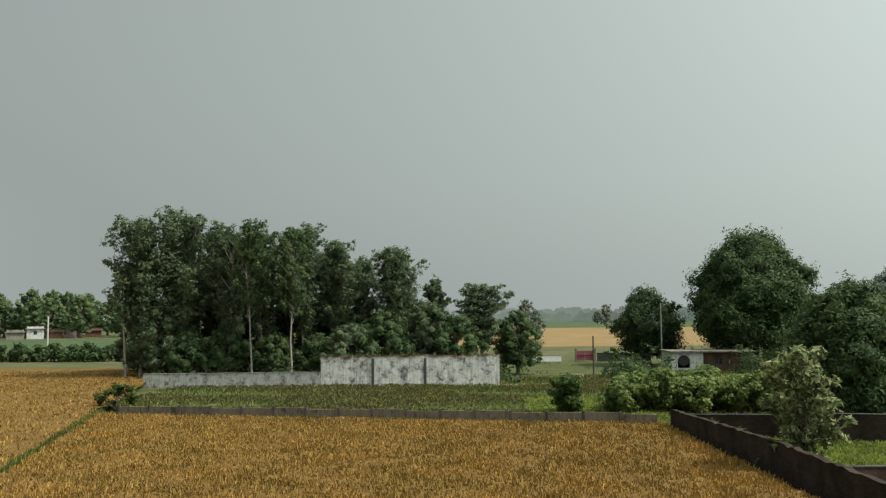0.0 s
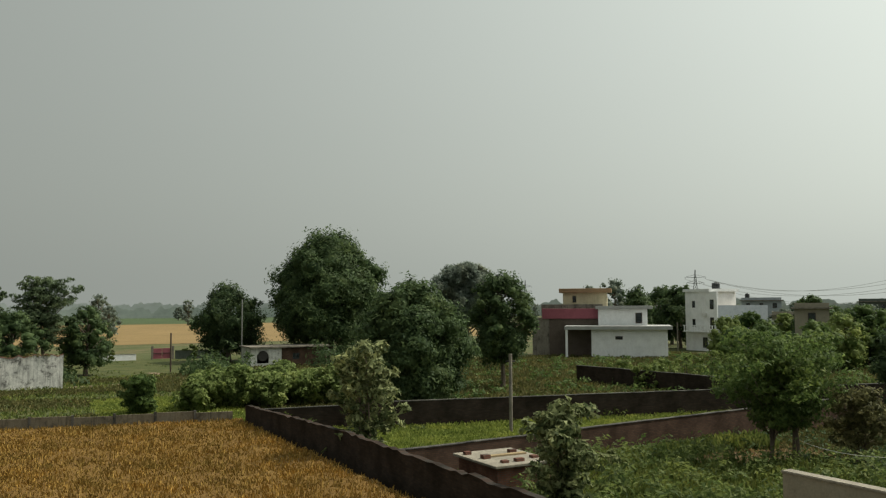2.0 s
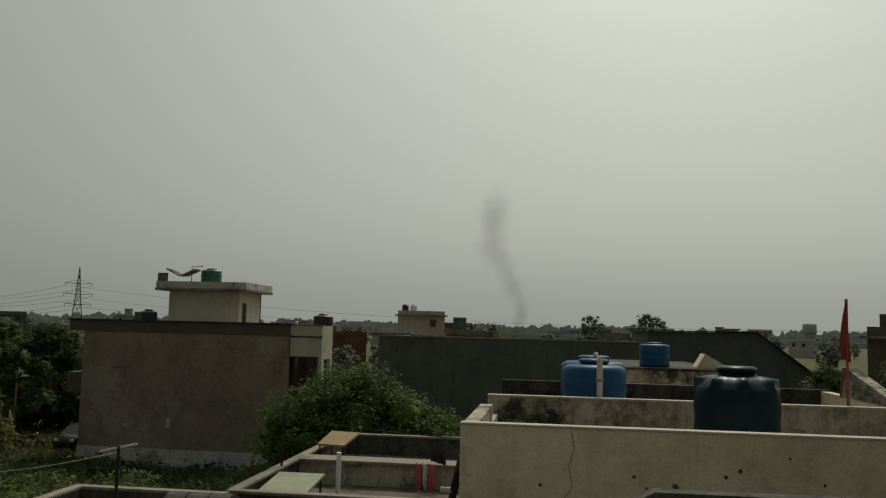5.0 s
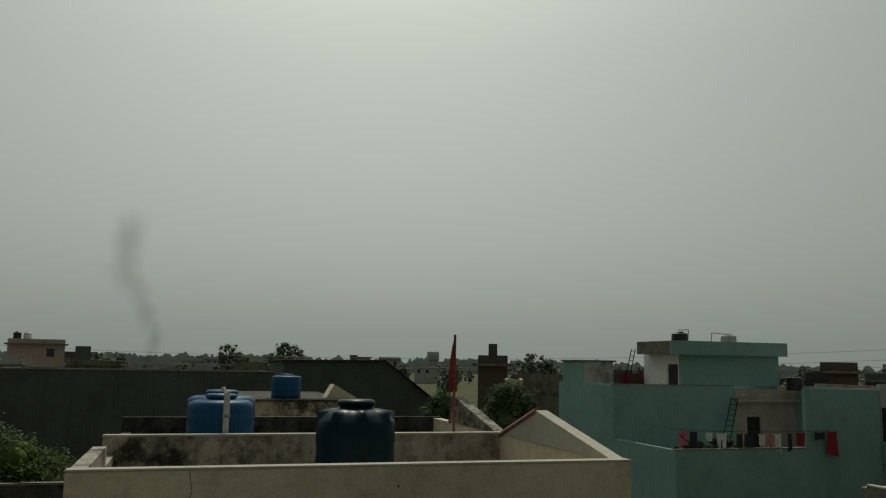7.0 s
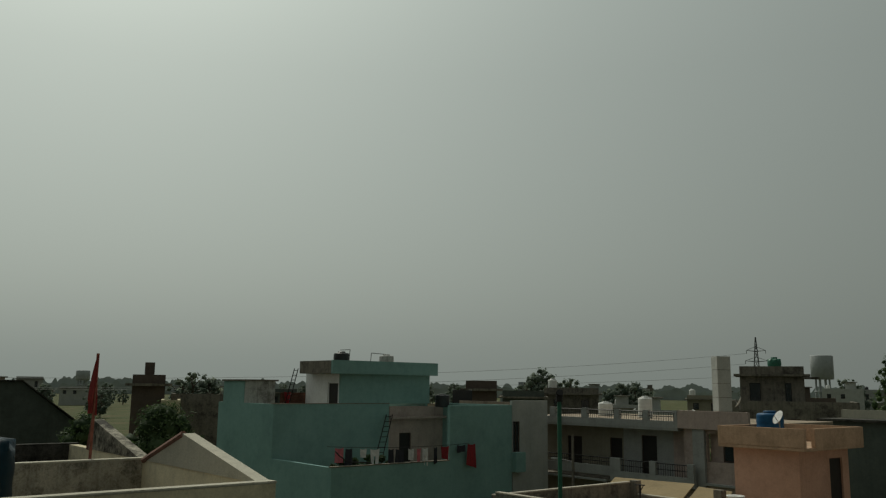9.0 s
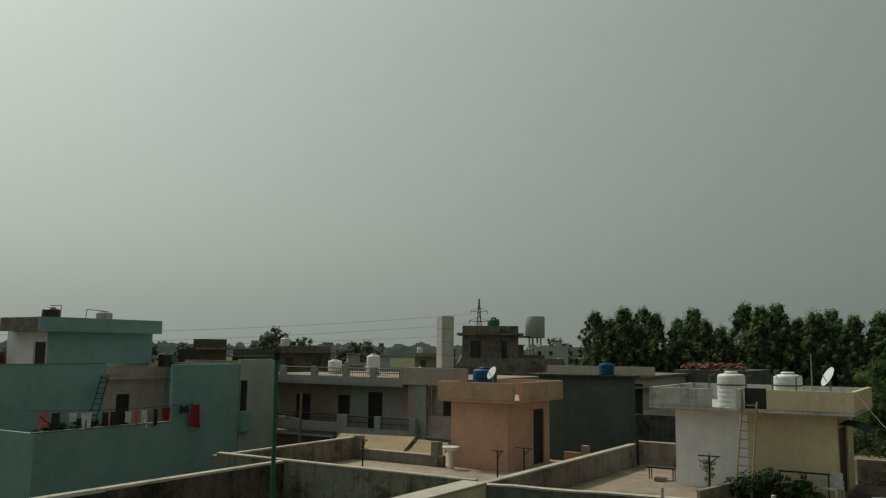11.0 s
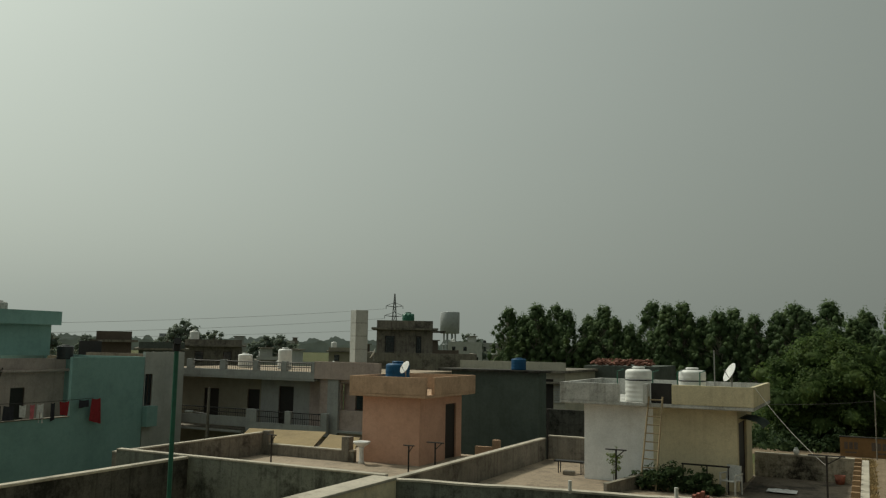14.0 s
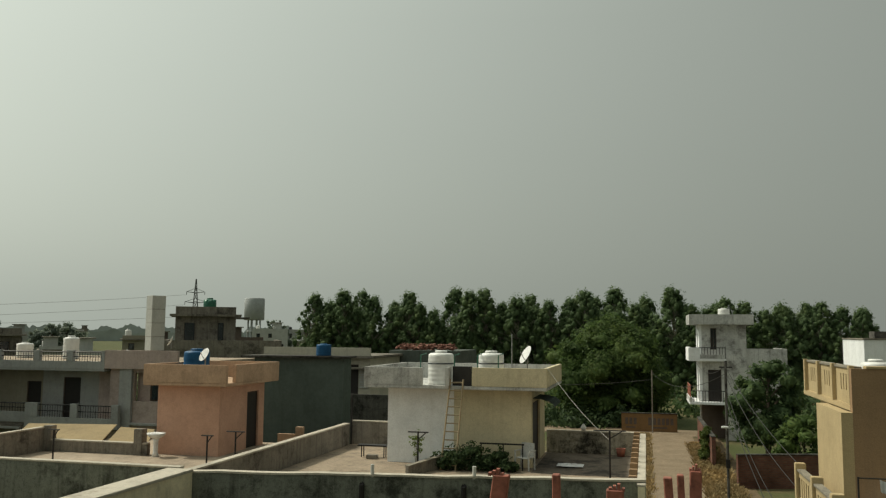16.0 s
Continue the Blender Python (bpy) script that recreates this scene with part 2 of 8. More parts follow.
M = dict(
    soil=ground_mat("soil_and_weeds", [(0.3, (0.055, 0.075, 0.025)), (0.5, (0.09, 0.10, 0.04)), (0.62, (0.13, 0.11, 0.055)), (0.8, (0.2, 0.15, 0.09))], 0.12),
    scrub=ground_mat("dry_grass", [(0.3, (0.0425, 0.0595, 0.017)), (0.52, (0.0765, 0.0892, 0.0298)), (0.75, (0.136, 0.115, 0.051))], 0.35),
    lush=ground_mat("bright_grass", [(0.3, (0.074, 0.104, 0.0222)), (0.55, (0.118, 0.163, 0.0333)), (0.8, (0.155, 0.17, 0.0592))], 0.4),
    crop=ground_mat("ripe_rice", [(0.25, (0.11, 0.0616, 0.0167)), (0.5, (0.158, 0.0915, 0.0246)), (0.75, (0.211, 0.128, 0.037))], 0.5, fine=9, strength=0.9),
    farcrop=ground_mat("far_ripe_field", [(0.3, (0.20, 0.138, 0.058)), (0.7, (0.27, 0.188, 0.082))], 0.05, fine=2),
    fargreen=ground_mat("far_green_field", [(0.3, (0.05, 0.078, 0.034)), (0.7, (0.078, 0.108, 0.046))], 0.05, fine=2),
    dirt=ground_mat("bare_earth_road", [(0.3, (0.197, 0.148, 0.0984)), (0.7, (0.295, 0.23, 0.156))], 0.7),
    cream=plaster("cream_render", (0.757, 0.672, 0.475), (0.249, 0.22, 0.147), 0.5, 0.2, fine=0.8),
    creamdk=plaster("mouldy_cream_render", (0.50, 0.46, 0.37), (0.03, 0.028, 0.022), 1.0, 0.5),
    sand=plaster("sand_yellow_render", (0.444, 0.348, 0.200), (0.2, 0.15, 0.09), 0.2, 0.15),
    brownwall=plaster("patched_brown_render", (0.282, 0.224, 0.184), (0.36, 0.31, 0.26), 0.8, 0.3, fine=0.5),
    smoothgrey=plaster("smooth_grey_render", (0.47, 0.48, 0.45), (0.3, 0.3, 0.28), 0.35, 0.3),
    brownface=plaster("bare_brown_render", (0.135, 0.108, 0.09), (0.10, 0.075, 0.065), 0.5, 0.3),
    greyface=plaster("dark_grey_render", (0.118, 0.135, 0.118), (0.06, 0.068, 0.058), 0.6, 0.5, fine=0.5),
    concrete=plaster("weathered_concrete", (0.25, 0.226, 0.187), (0.05, 0.045, 0.04), 0.8, 0.7),
    panelwall=plaster("stained_buff_panels", (0.205, 0.177, 0.13), (0.0248, 0.0223, 0.0186), 0.7, 0.8, fine=1.4),
    mossy=plaster("blackened_concrete", (0.105, 0.1, 0.088), (0.02, 0.02, 0.017), 1.0, 0.8),
    coping=plaster("worn_pale_coping", (0.27, 0.245, 0.195), (0.11, 0.10, 0.08), 0.75, 0.1),
    # brighter copy of the coping: the sunlight on it is in the colour
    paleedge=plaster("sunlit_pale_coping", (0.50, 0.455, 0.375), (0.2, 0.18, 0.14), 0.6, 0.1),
    ruin=plaster("peeling_whitewash", (0.74, 0.725, 0.68), (0.05, 0.048, 0.042), 0.88, 0.8, fine=1.5),
    ruinlow=plaster("mouldy_old_whitewash", (0.42, 0.425, 0.39), (0.06, 0.06, 0.052), 0.85, 0.7, fine=2.0),
    # faintly cool white: the blue of the skylight is in the paint
    white=plaster("white_paint", (0.84, 0.85, 0.85), (0.4, 0.37, 0.32), 0.2, 0.15),
    dullwhite=plaster("stained_white_paint", (0.56, 0.56, 0.53), (0.13, 0.12, 0.11), 0.75, 0.6),
    creamgrey=plaster("greyed_cream_paint", (0.302, 0.277, 0.218), (0.168, 0.151, 0.118), 0.35, 0.3),
    greywhite=plaster("greyed_white_paint", (0.378, 0.383, 0.37), (0.215, 0.206, 0.189), 0.4, 0.35),
    bluewhite=plaster("pale_blue_render", (0.355, 0.392, 0.422), (0.3, 0.32, 0.33), 0.3, 0.2),
    teal=plaster("teal_paint", (0.25, 0.41, 0.385), (0.16, 0.295, 0.275), 0.35, 0.25, fine=0.6),
    peach=plaster("peach_paint", (0.60, 0.365, 0.265), (0.34, 0.2, 0.13), 0.35, 0.2),
    peachlt=plaster("faded_peach_parapet", (0.50, 0.345, 0.235), (0.28, 0.2, 0.13), 0.6, 0.3),
    palepink=plaster("pale_pink_render", (0.48, 0.385, 0.345), (0.2, 0.16, 0.14), 0.45, 0.35),
    pink=plaster("pink_paint", (0.30, 0.10, 0.125), (0.28, 0.1, 0.12), 0.3, 0.1),
    yellow=plaster("pale_yellow_render", (0.62, 0.55, 0.375), (0.3, 0.23, 0.16), 0.35, 0.3),
    floor=plaster("dusty_roof_floor", (0.38, 0.31, 0.235), (0.17, 0.145, 0.115), 0.7, 0.0),
    brick=brickwork("old_red_brick", (0.17, 0.07, 0.05), (0.24, 0.11, 0.075), (0.13, 0.10, 0.085)),
    # brick lowered in tone to carry the shade on its west face
    darkbrick=brickwork("shade_dark_brick", (0.04, 0.029, 0.023), (0.065, 0.044, 0.034), (0.042, 0.037, 0.031)),
    tankblue=plain("blue_polythene", (0.011, 0.08, 0.185), 0.48, vary=0.2, spec=0.22),
    tanknavy=plain("dark_blue_polythene", (0.004, 0.021, 0.034), 0.38, vary=0.25, spec=0.14),
    tankblack=plain("black_polythene", (0.02, 0.022, 0.024), 0.4),
    tankwhite=plain("white_polythene", (0.72, 0.72, 0.69), 0.4, vary=0.12),
    tankgreen=plain("green_polythene", (0.02, 0.13, 0.08), 0.4),
    steel=plain("dull_steel", (0.30, 0.30, 0.29), 0.5, 0.7),
    pylonsteel=plain("dull_dark_steel", (0.13, 0.135, 0.135), 0.7, 0.2),
    iron=plain("black_iron", (0.022, 0.02, 0.019), 0.6, 0.4),
    rust=plain("rusty_red_iron", (0.30, 0.105, 0.07), 0.8, 0.1, 0.4, 9),
    pvc=plain("grey_white_pipe", (0.55, 0.54, 0.5), 0.5),
    wood=plain("dark_wood", (0.06, 0.04, 0.028), 0.7),
    # near-black also stands in for the darkness of open doorways
    doorwood=plain("door_and_dark_doorway", (0.017, 0.013, 0.011), 0.6),
    bamboo=plain("weathered_bamboo", (0.32, 0.25, 0.15), 0.7),
    glass=glass_mat("dark_window_glass", (0.06, 0.075, 0.08)),
    # near-black colour puts the shade inside openings onto surfaces
    void=plain("dim_interior", (0.03, 0.028, 0.026), 0.9),
    greenpipe=plain("green_painted_pipe", (0.02, 0.12, 0.075), 0.45),
    asbestos=plaster("weathered_cement_sheet", (0.30, 0.23, 0.13), (0.24, 0.2, 0.14), 0.5, 0.2),
    greensheet=plaster("pale_green_sheet", (0.311, 0.340, 0.244), (0.25, 0.27, 0.2), 0.4, 0.2),
    flag=plain("saffron_red_cloth", (0.24, 0.024, 0.02), 0.8),
    redcloth=plain("red_cloth", (0.28, 0.02, 0.026), 0.85),
    pinkcloth=plain("pink_cloth", (0.60, 0.17, 0.2), 0.85),
    whitecloth=plain("white_cloth", (0.72, 0.71, 0.7), 0.85),
    darkcloth=plain("dark_cloth", (0.03, 0.03, 0.04), 0.85),
    bark=plain("brown_bark", (0.13, 0.10, 0.075), 0.9, 0, 0.4, 9),
    palebark=plain("pale_bark", (0.30, 0.27, 0.22), 0.9, 0, 0.4, 7),
    leaf=leafy("mixed_green_leaves", (0.048, 0.088, 0.025), (0.13, 0.185, 0.055)),
    leafdark=leafy("dark_green_leaves", (0.045, 0.078, 0.034), (0.105, 0.152, 0.06)),
    leafwarm=leafy("yellow_green_leaves", (0.045, 0.070, 0.018), (0.123, 0.152, 0.041)),
    leafrow=leafy("dull_olive_leaves", (0.0805, 0.124, 0.0575), (0.127, 0.182, 0.0805)),
    # this green and the next are lifted and greyed slightly for haze
    leafgrove=leafy("dull_green_leaves", (0.068, 0.098, 0.054), (0.142, 0.188, 0.098)),
    leafeuc=leafy("grey_green_leaves", (0.054, 0.092, 0.04), (0.135, 0.187, 0.077)),
    # leaf colour paled and greyed in place of haze over distance
    leaffar=leafy("haze_paled_leaves", (0.15, 0.185, 0.152), (0.225, 0.265, 0.215), 0.6),
    feathery=leafy("fine_feathery_leaves", (0.06, 0.105, 0.03), (0.155, 0.21, 0.063), 0.5),
    weedleaf=leafy("fresh_weed_leaves", (0.062, 0.098, 0.028), (0.175, 0.215, 0.068), 0.5),
    leaflight=leafy("light_green_leaves", (0.09, 0.14, 0.035), (0.25, 0.30, 0.10), 0.5),
    leafneem=leafy("bright_neem_leaves", (0.045, 0.082, 0.024), (0.11, 0.16, 0.05), 0.5),
    bladedark=leafy("dark_weed_blades", (0.06, 0.092, 0.022), (0.19, 0.215, 0.06), 0.4, 0.7),
    straw=leafy("straw_blades", (0.2, 0.14, 0.065), (0.36, 0.27, 0.14), 0.3, 0.8),
    verge=ground_mat("dry_brown_verge", [(0.3, (0.10, 0.075, 0.045)), (0.7, (0.2, 0.145, 0.085))], 0.9),
    wornfloor=plaster("worn_brown_roof_floor", (0.33, 0.265, 0.195), (0.12, 0.10, 0.08), 0.8, 0.0),
    oldfloor=plaster("stained_old_roof", (0.17, 0.14, 0.11), (0.05, 0.043, 0.036), 1.0, 0.0, fine=1.6),
    slate=plaster("dark_greenish_render", (0.105, 0.13, 0.114), (0.055, 0.068, 0.06), 0.5, 0.4),
    plotbrick=brickwork("weathered_brown_brick", (0.085, 0.05, 0.036), (0.125, 0.072, 0.05), (0.065, 0.052, 0.042)),
    # leaf green darkened to stand in for shade on and under trees
    leafdeep=leafy("shade_deep_green_leaves", (0.034, 0.06, 0.028), (0.082, 0.12, 0.05)),
    # pale leaves whose top tone also paints the glints of backlight
    leafpale=leafy("pale_glint_leaves", (0.04, 0.064, 0.022), (0.34, 0.37, 0.175)),
    leafbroad=leafy("broad_fresh_leaves", (0.10, 0.15, 0.04), (0.30, 0.36, 0.13), 0.5),
    leafbrown=leafy("brownish_dry_leaves", (0.085, 0.085, 0.038), (0.25, 0.235, 0.11), 0.5),
    blade=leafy("ripe_rice_blades", (0.2, 0.122, 0.03), (0.36, 0.232, 0.062), 0.06, 0.7),
    bladegreen=leafy("grass_blades", (0.11, 0.15, 0.028), (0.28, 0.32, 0.08), 0.4, 0.7),
    bladedry=leafy("dry_grass_blades", (0.0663, 0.0764, 0.0234), (0.148, 0.133, 0.0546), 0.3, 0.8),
    rubber=plain("black_rubber", (0.015, 0.015, 0.015), 0.8),
    carpaint=plain("dark_grey_car_paint", (0.0225, 0.0248, 0.027), 0.25, 0.3, 0.1, 3, 0.5),
    signyellow=plaster("ochre_painted_wall", (0.234, 0.137, 0.065), (0.156, 0.104, 0.0585), 0.5, 0.3),
    plastic=plain("white_plastic", (0.7, 0.7, 0.68), 0.4),
    # both woods are paled in the colour to stand in for haze
    farwood0=plain("haze_paled_green_woods", (0.348, 0.39, 0.366), 1.0, 0, 0.25, 0.08),
    farwood1=plain("haze_paled_grey_woods", (0.414, 0.46, 0.46), 1.0, 0, 0.12, 0.05),
    mouldgrey=plaster("greenish_grey_mouldy_render", (0.205, 0.215, 0.18), (0.035, 0.037, 0.03), 0.9, 0.7),
    # far concrete lightened in its colour for the haze before it
    farconcrete=plaster("haze_paled_concrete", (0.40, 0.42, 0.42), (0.3, 0.31, 0.31), 0.4, 0.3),
    edgered=plain("faded_red_brown_edge", (0.21, 0.11, 0.08), 0.85, 0, 0.35, 8),
    # darker copy of the sand render with shade put in; also plain tan
    tanwall=plaster("tan_and_shaded_sand_render", (0.31, 0.205, 0.12), (0.15, 0.11, 0.08), 0.3, 0.25),
    paleroom=plaster("pale_cream_paint", (0.52, 0.49, 0.40), (0.24, 0.22, 0.17), 0.3, 0.3),
    rubble=plain("broken_red_brick", (0.22, 0.10, 0.07), 0.95, 0, 0.5, 4),
)


# ---------------------------------------------------------------- building blocks
def thing(name, label, category, x, y, z=0.0, group="", kind=""):
    """An Empty at the base of a thing, to hold its parts."""
    e = new(name)
    e.empty_display_size = 0.2
    e.location = (x, y, z)
    return tagged(e, label, category, group, kind)


def root_of(ob):
    while ob.parent:
        ob = ob.parent
    return ob


def part(name, bm, material, parent=None, label=""):
    """Links a bmesh that is in world coordinates as one mesh under parent."""
    if parent is not None:
        bmesh.ops.translate(bm, verts=bm.verts, vec=-root_of(parent).location)
    me = bpy.data.meshes.new(name)
    bm.to_mesh(me)
    bm.free()
    me.materials.append(material)
    ob = new(name, me)
    if parent is not None:
        ob.parent = parent
    if label:
        tagged(ob, label)
    return ob


def np_part(name, verts, faces, material, parent=None, label="", smooth=False):
    v = np.asarray(verts, dtype=np.float64)
    if parent is not None:
        v = v - np.array(root_of(parent).location)
    f = np.asarray(faces, dtype=np.int32)
    k = f.shape[1]
    me = bpy.data.meshes.new(name)
    me.vertices.add(len(v))
    me.vertices.foreach_set("co", v.ravel())
    me.loops.add(f.size)
    me.loops.foreach_set("vertex_index", f.ravel())
    me.polygons.add(len(f))
    me.polygons.foreach_set("loop_start", np.arange(0, f.size, k, dtype=np.int32))
    me.update(calc_edges=True)
    if smooth:
        me.polygons.foreach_set("use_smooth", np.ones(len(f), dtype=bool))
    me.materials.append(material)
    ob = new(name, me)
    if parent is not None:
        ob.parent = parent
    if label:
        tagged(ob, label)
    return ob


def bx(bm, x0, y0, z0, x1, y1, z1):
    x0, x1 = min(x0, x1), max(x0, x1)
    y0, y1 = min(y0, y1), max(y0, y1)
    z0, z1 = min(z0, z1), max(z0, z1)
    v = [bm.verts.new(p) for p in ((x0, y0, z0), (x1, y0, z0), (x1, y1, z0), (x0, y1, z0), (x0, y0, z1), (x1, y0, z1), (x1, y1, z1), (x0, y1, z1))]
    for f in ((3, 2, 1, 0), (4, 5, 6, 7), (0, 1, 5, 4), (1, 2, 6, 5), (2, 3, 7, 6), (3, 0, 4, 7)):
        bm.faces.new([v[i] for i in f])
    return v


def box(name, mat, parent, lo, hi, bevel=0.0, label=""):
    bm = bmesh.new()
    bx(bm, *lo, *hi)
    if bevel:
        bmesh.ops.bevel(bm, geom=bm.edges[:], offset=bevel, segments=2, affect="EDGES")
    return part(name, bm, mat, parent, label)


def tube(bm, pts, r, sides=6, cap=True):
    """A tube along pts; r is a number or one radius a point."""
    pts = [Vector(p) for p in pts]
    rs = r if isinstance(r, (list, tuple)) else [r] * len(pts)
    rings = []
    for i, p in enumerate(pts):
        d = (pts[min(i + 1, len(pts) - 1)] - pts[max(i - 1, 0)]).normalized()
        u = d.cross(Vector((0, 0, 1)) if abs(d.z) < 0.9 else Vector((1, 0, 0))).normalized()
        w = d.cross(u)
        rings.append([bm.verts.new(p + (u * math.cos(2 * math.pi * k / sides) + w * math.sin(2 * math.pi * k / sides)) * rs[i]) for k in range(sides)])
    for a, b in zip(rings, rings[1:]):
        for k in range(sides):
            bm.faces.new((a[k], a[(k + 1) % sides], b[(k + 1) % sides], b[k]))
    if cap and sides > 2:
        bm.faces.new(rings[0])
        bm.faces.new(rings[-1][::-1])


def pipe(name, mat, parent, pts, r, sides=8, label=""):
    bm = bmesh.new()
    tube(bm, pts, r, sides)
    bmesh.ops.recalc_face_normals(bm, faces=bm.faces[:])
    return part(name, bm, mat, parent, label)


def lathe(bm, x, y, profile, sides=24, wob=None):
    """A body of revolution; profile: (radius, z) rows; wob(angle, i) scales the radius."""
    rings = []
    for i, (r, z) in enumerate(profile):
        rings.append([bm.verts.new((x + r * (wob(2 * math.pi * k / sides, i) if wob else 1) * math.cos(2 * math.pi * k / sides),
                                    y + r * (wob(2 * math.pi * k / sides, i) if wob else 1) * math.sin(2 * math.pi * k / sides), z)) for k in range(sides)])
    for a, b in zip(rings, rings[1:]):
        for k in range(sides):
            bm.faces.new((a[k], a[(k + 1) % sides], b[(k + 1) % sides], b[k])).smooth = True
    bm.faces.new(rings[0][::-1])
    bm.faces.new(rings[-1])


def slack(a, b, sag, n=14):
    a, b = Vector(a), Vector(b)
    return [a.lerp(b, i / n) - Vector((0, 0, sag * 4 * (i / n) * (1 - i / n))) for i in range(n + 1)]


def wall(parent, mat, axis, c, a0, a1, z0, z1, th, openings=(), name="wall", frame_mat=None, label=""):
    """A wall slab with real openings. axis 'x': the plane x = c, along y from a0 to a1; th goes inward (signed).
    openings: (a0, a1, z0, z1, kind) with kind window, door or void."""
    a0, a1 = min(a0, a1), max(a0, a1)
    us = sorted({a0, a1, *(o[0] for o in openings), *(o[1] for o in openings)})
    zs = sorted({z0, z1, *(o[2] for o in openings), *(o[3] for o in openings)})
    bm = bmesh.new()
    made = {}

    def corner(i, j, k):
        if (i, j, k) not in made:
            d = c + (th if k else 0)
            made[i, j, k] = bm.verts.new((d, us[i], zs[j]) if axis == "x" else (us[i], d, zs[j]))
        return made[i, j, k]

    def solid(i, j):
        if not (0 <= i < len(us) - 1 and 0 <= j < len(zs) - 1):
            return False
        um, zm = (us[i] + us[i + 1]) / 2, (zs[j] + zs[j + 1]) / 2
        return not any(o[0] < um < o[1] and o[2] < zm < o[3] for o in openings)

    for i in range(len(us) - 1):
        for j in range(len(zs) - 1):
            if not solid(i, j):
                continue
            for k in (0, 1):
                bm.faces.new((corner(i, j, k), corner(i + 1, j, k), corner(i + 1, j + 1, k), corner(i, j + 1, k)))
            for di, dj, (p, q) in ((-1, 0, ((0, 0), (0, 1))), (1, 0, ((1, 0), (1, 1))), (0, -1, ((0, 0), (1, 0))), (0, 1, ((0, 1), (1, 1)))):
                if not solid(i + di, j + dj):
                    bm.faces.new((corner(i + p[0], j + p[1], 0), corner(i + q[0], j + q[1], 0), corner(i + q[0], j + q[1], 1), corner(i + p[0], j + p[1], 1)))
    bmesh.ops.recalc_face_normals(bm, faces=bm.faces[:])
    w = part(name, bm, mat, parent, label)
    fm = frame_mat or M["wood"]
    s = 1 if th > 0 else -1
    for o in openings:
        if o[4] == "void":
            continue
        d0, d1 = c + s * 0.07, c + s * 0.13
        t = 0.05
        bm = bmesh.new()
        bars = [(o[0], o[0] + t, o[2], o[3]), (o[1] - t, o[1], o[2], o[3]), (o[0] + t, o[1] - t, o[3] - t, o[3])]
        if o[4] == "window":
            bars.append((o[0] + t, o[1] - t, o[2], o[2] + t))
            mid = (o[0] + o[1]) / 2
            bars.append((mid - 0.02, mid + 0.02, o[2] + t, o[3] - t))
        for u0, u1, w0, w1 in bars:
            if axis == "x":
                bx(bm, d0, u0, w0, d1, u1, w1)
            else:
                bx(bm, u0, d0, w0, u1, d1, w1)
        unit = part("window" if o[4] == "window" else "door", bm, fm, parent)
        e0, e1 = c + s * 0.09, c + s * 0.11
        lo = (e0, o[0] + t, o[2] + (t if o[4] == "window" else 0.01)) if axis == "x" else (o[0] + t, e0, o[2] + (t if o[4] == "window" else 0.01))
        hi = (e1, o[1] - t, o[3] - t) if axis == "x" else (o[1] - t, e1, o[3] - t)
        box("pane" if o[4] == "window" else "door_leaf", M["glass"] if o[4] == "window" else M["doorwood"], unit, lo, hi)
    return w


def parapet(parent, mat, x0, y0, x1, y1, z0, z1, th=0.15, cap=None, name="parapet"):
    """Four low walls round a roof, butted end to end, each with a slightly proud coping."""
    for lo, hi in (((x0, y0), (x1, y0 + th)), ((x0, y1 - th), (x1, y1)), ((x0, y0 + th), (x0 + th, y1 - th)), ((x1 - th, y0 + th), (x1, y1 - th))):
        p = box(name, mat, parent, (*lo, z0), (*hi, z1))
        if cap:
            box("coping", cap, p, (lo[0] - 0.02, lo[1] - 0.02, z1), (hi[0] + 0.02, hi[1] + 0.02, z1 + 0.05), 0.012)


def coped_wall(name, mat, cap, x0, y0, x1, y1, z0, za, zb, th=0.23, label="", category="wall", bumps=0.0, kind="structure", capz=0.06, step=1.5):
    """A free-standing wall along a straight line with a coping; its top runs from za to zb."""
    d = Vector((x1 - x0, y1 - y0, 0))
    L = d.length
    d.normalize()
    nrm = Vector((-d.y, d.x, 0))
    n = max(2, int(L / step))
    rnd = random.Random(int(abs(x0 * 7 + y0 * 13 + L)))
    root = thing(name, label, category, x0, y0, z0, kind=kind)
    for which, m, t0, h0, h1 in (("body", mat, th / 2, None, 0.0), ("coping", cap, th / 2 + 0.03, 0.0, capz)):
        bm = bmesh.new()
        rows = []
        r2 = random.Random(int(abs(x0 * 7 + y0 * 13 + L)))
        for i in range(n + 1):
            k = i / n
            top = za + (zb - za) * k + (r2.random() - 0.5) * bumps
            p = Vector((x0, y0, 0)) + d * (L * k)
            lo = z0 if h0 is None else top + h0
            rows.append([bm.verts.new((p + nrm * s * t0).to_tuple()[:2] + (zz,)) for s, zz in ((-1, lo), (1, lo), (1, top + h1), (-1, top + h1))])
        for a, b in zip(rows, rows[1:]):
            for k in range(4):
                bm.faces.new((a[k], a[(k + 1) % 4], b[(k + 1) % 4], b[k]))
        bm.faces.new(rows[0][::-1])
        bm.faces.new(rows[-1])
        bmesh.ops.recalc_face_normals(bm, faces=bm.faces[:])
        part(which, bm, m, root)
    return root


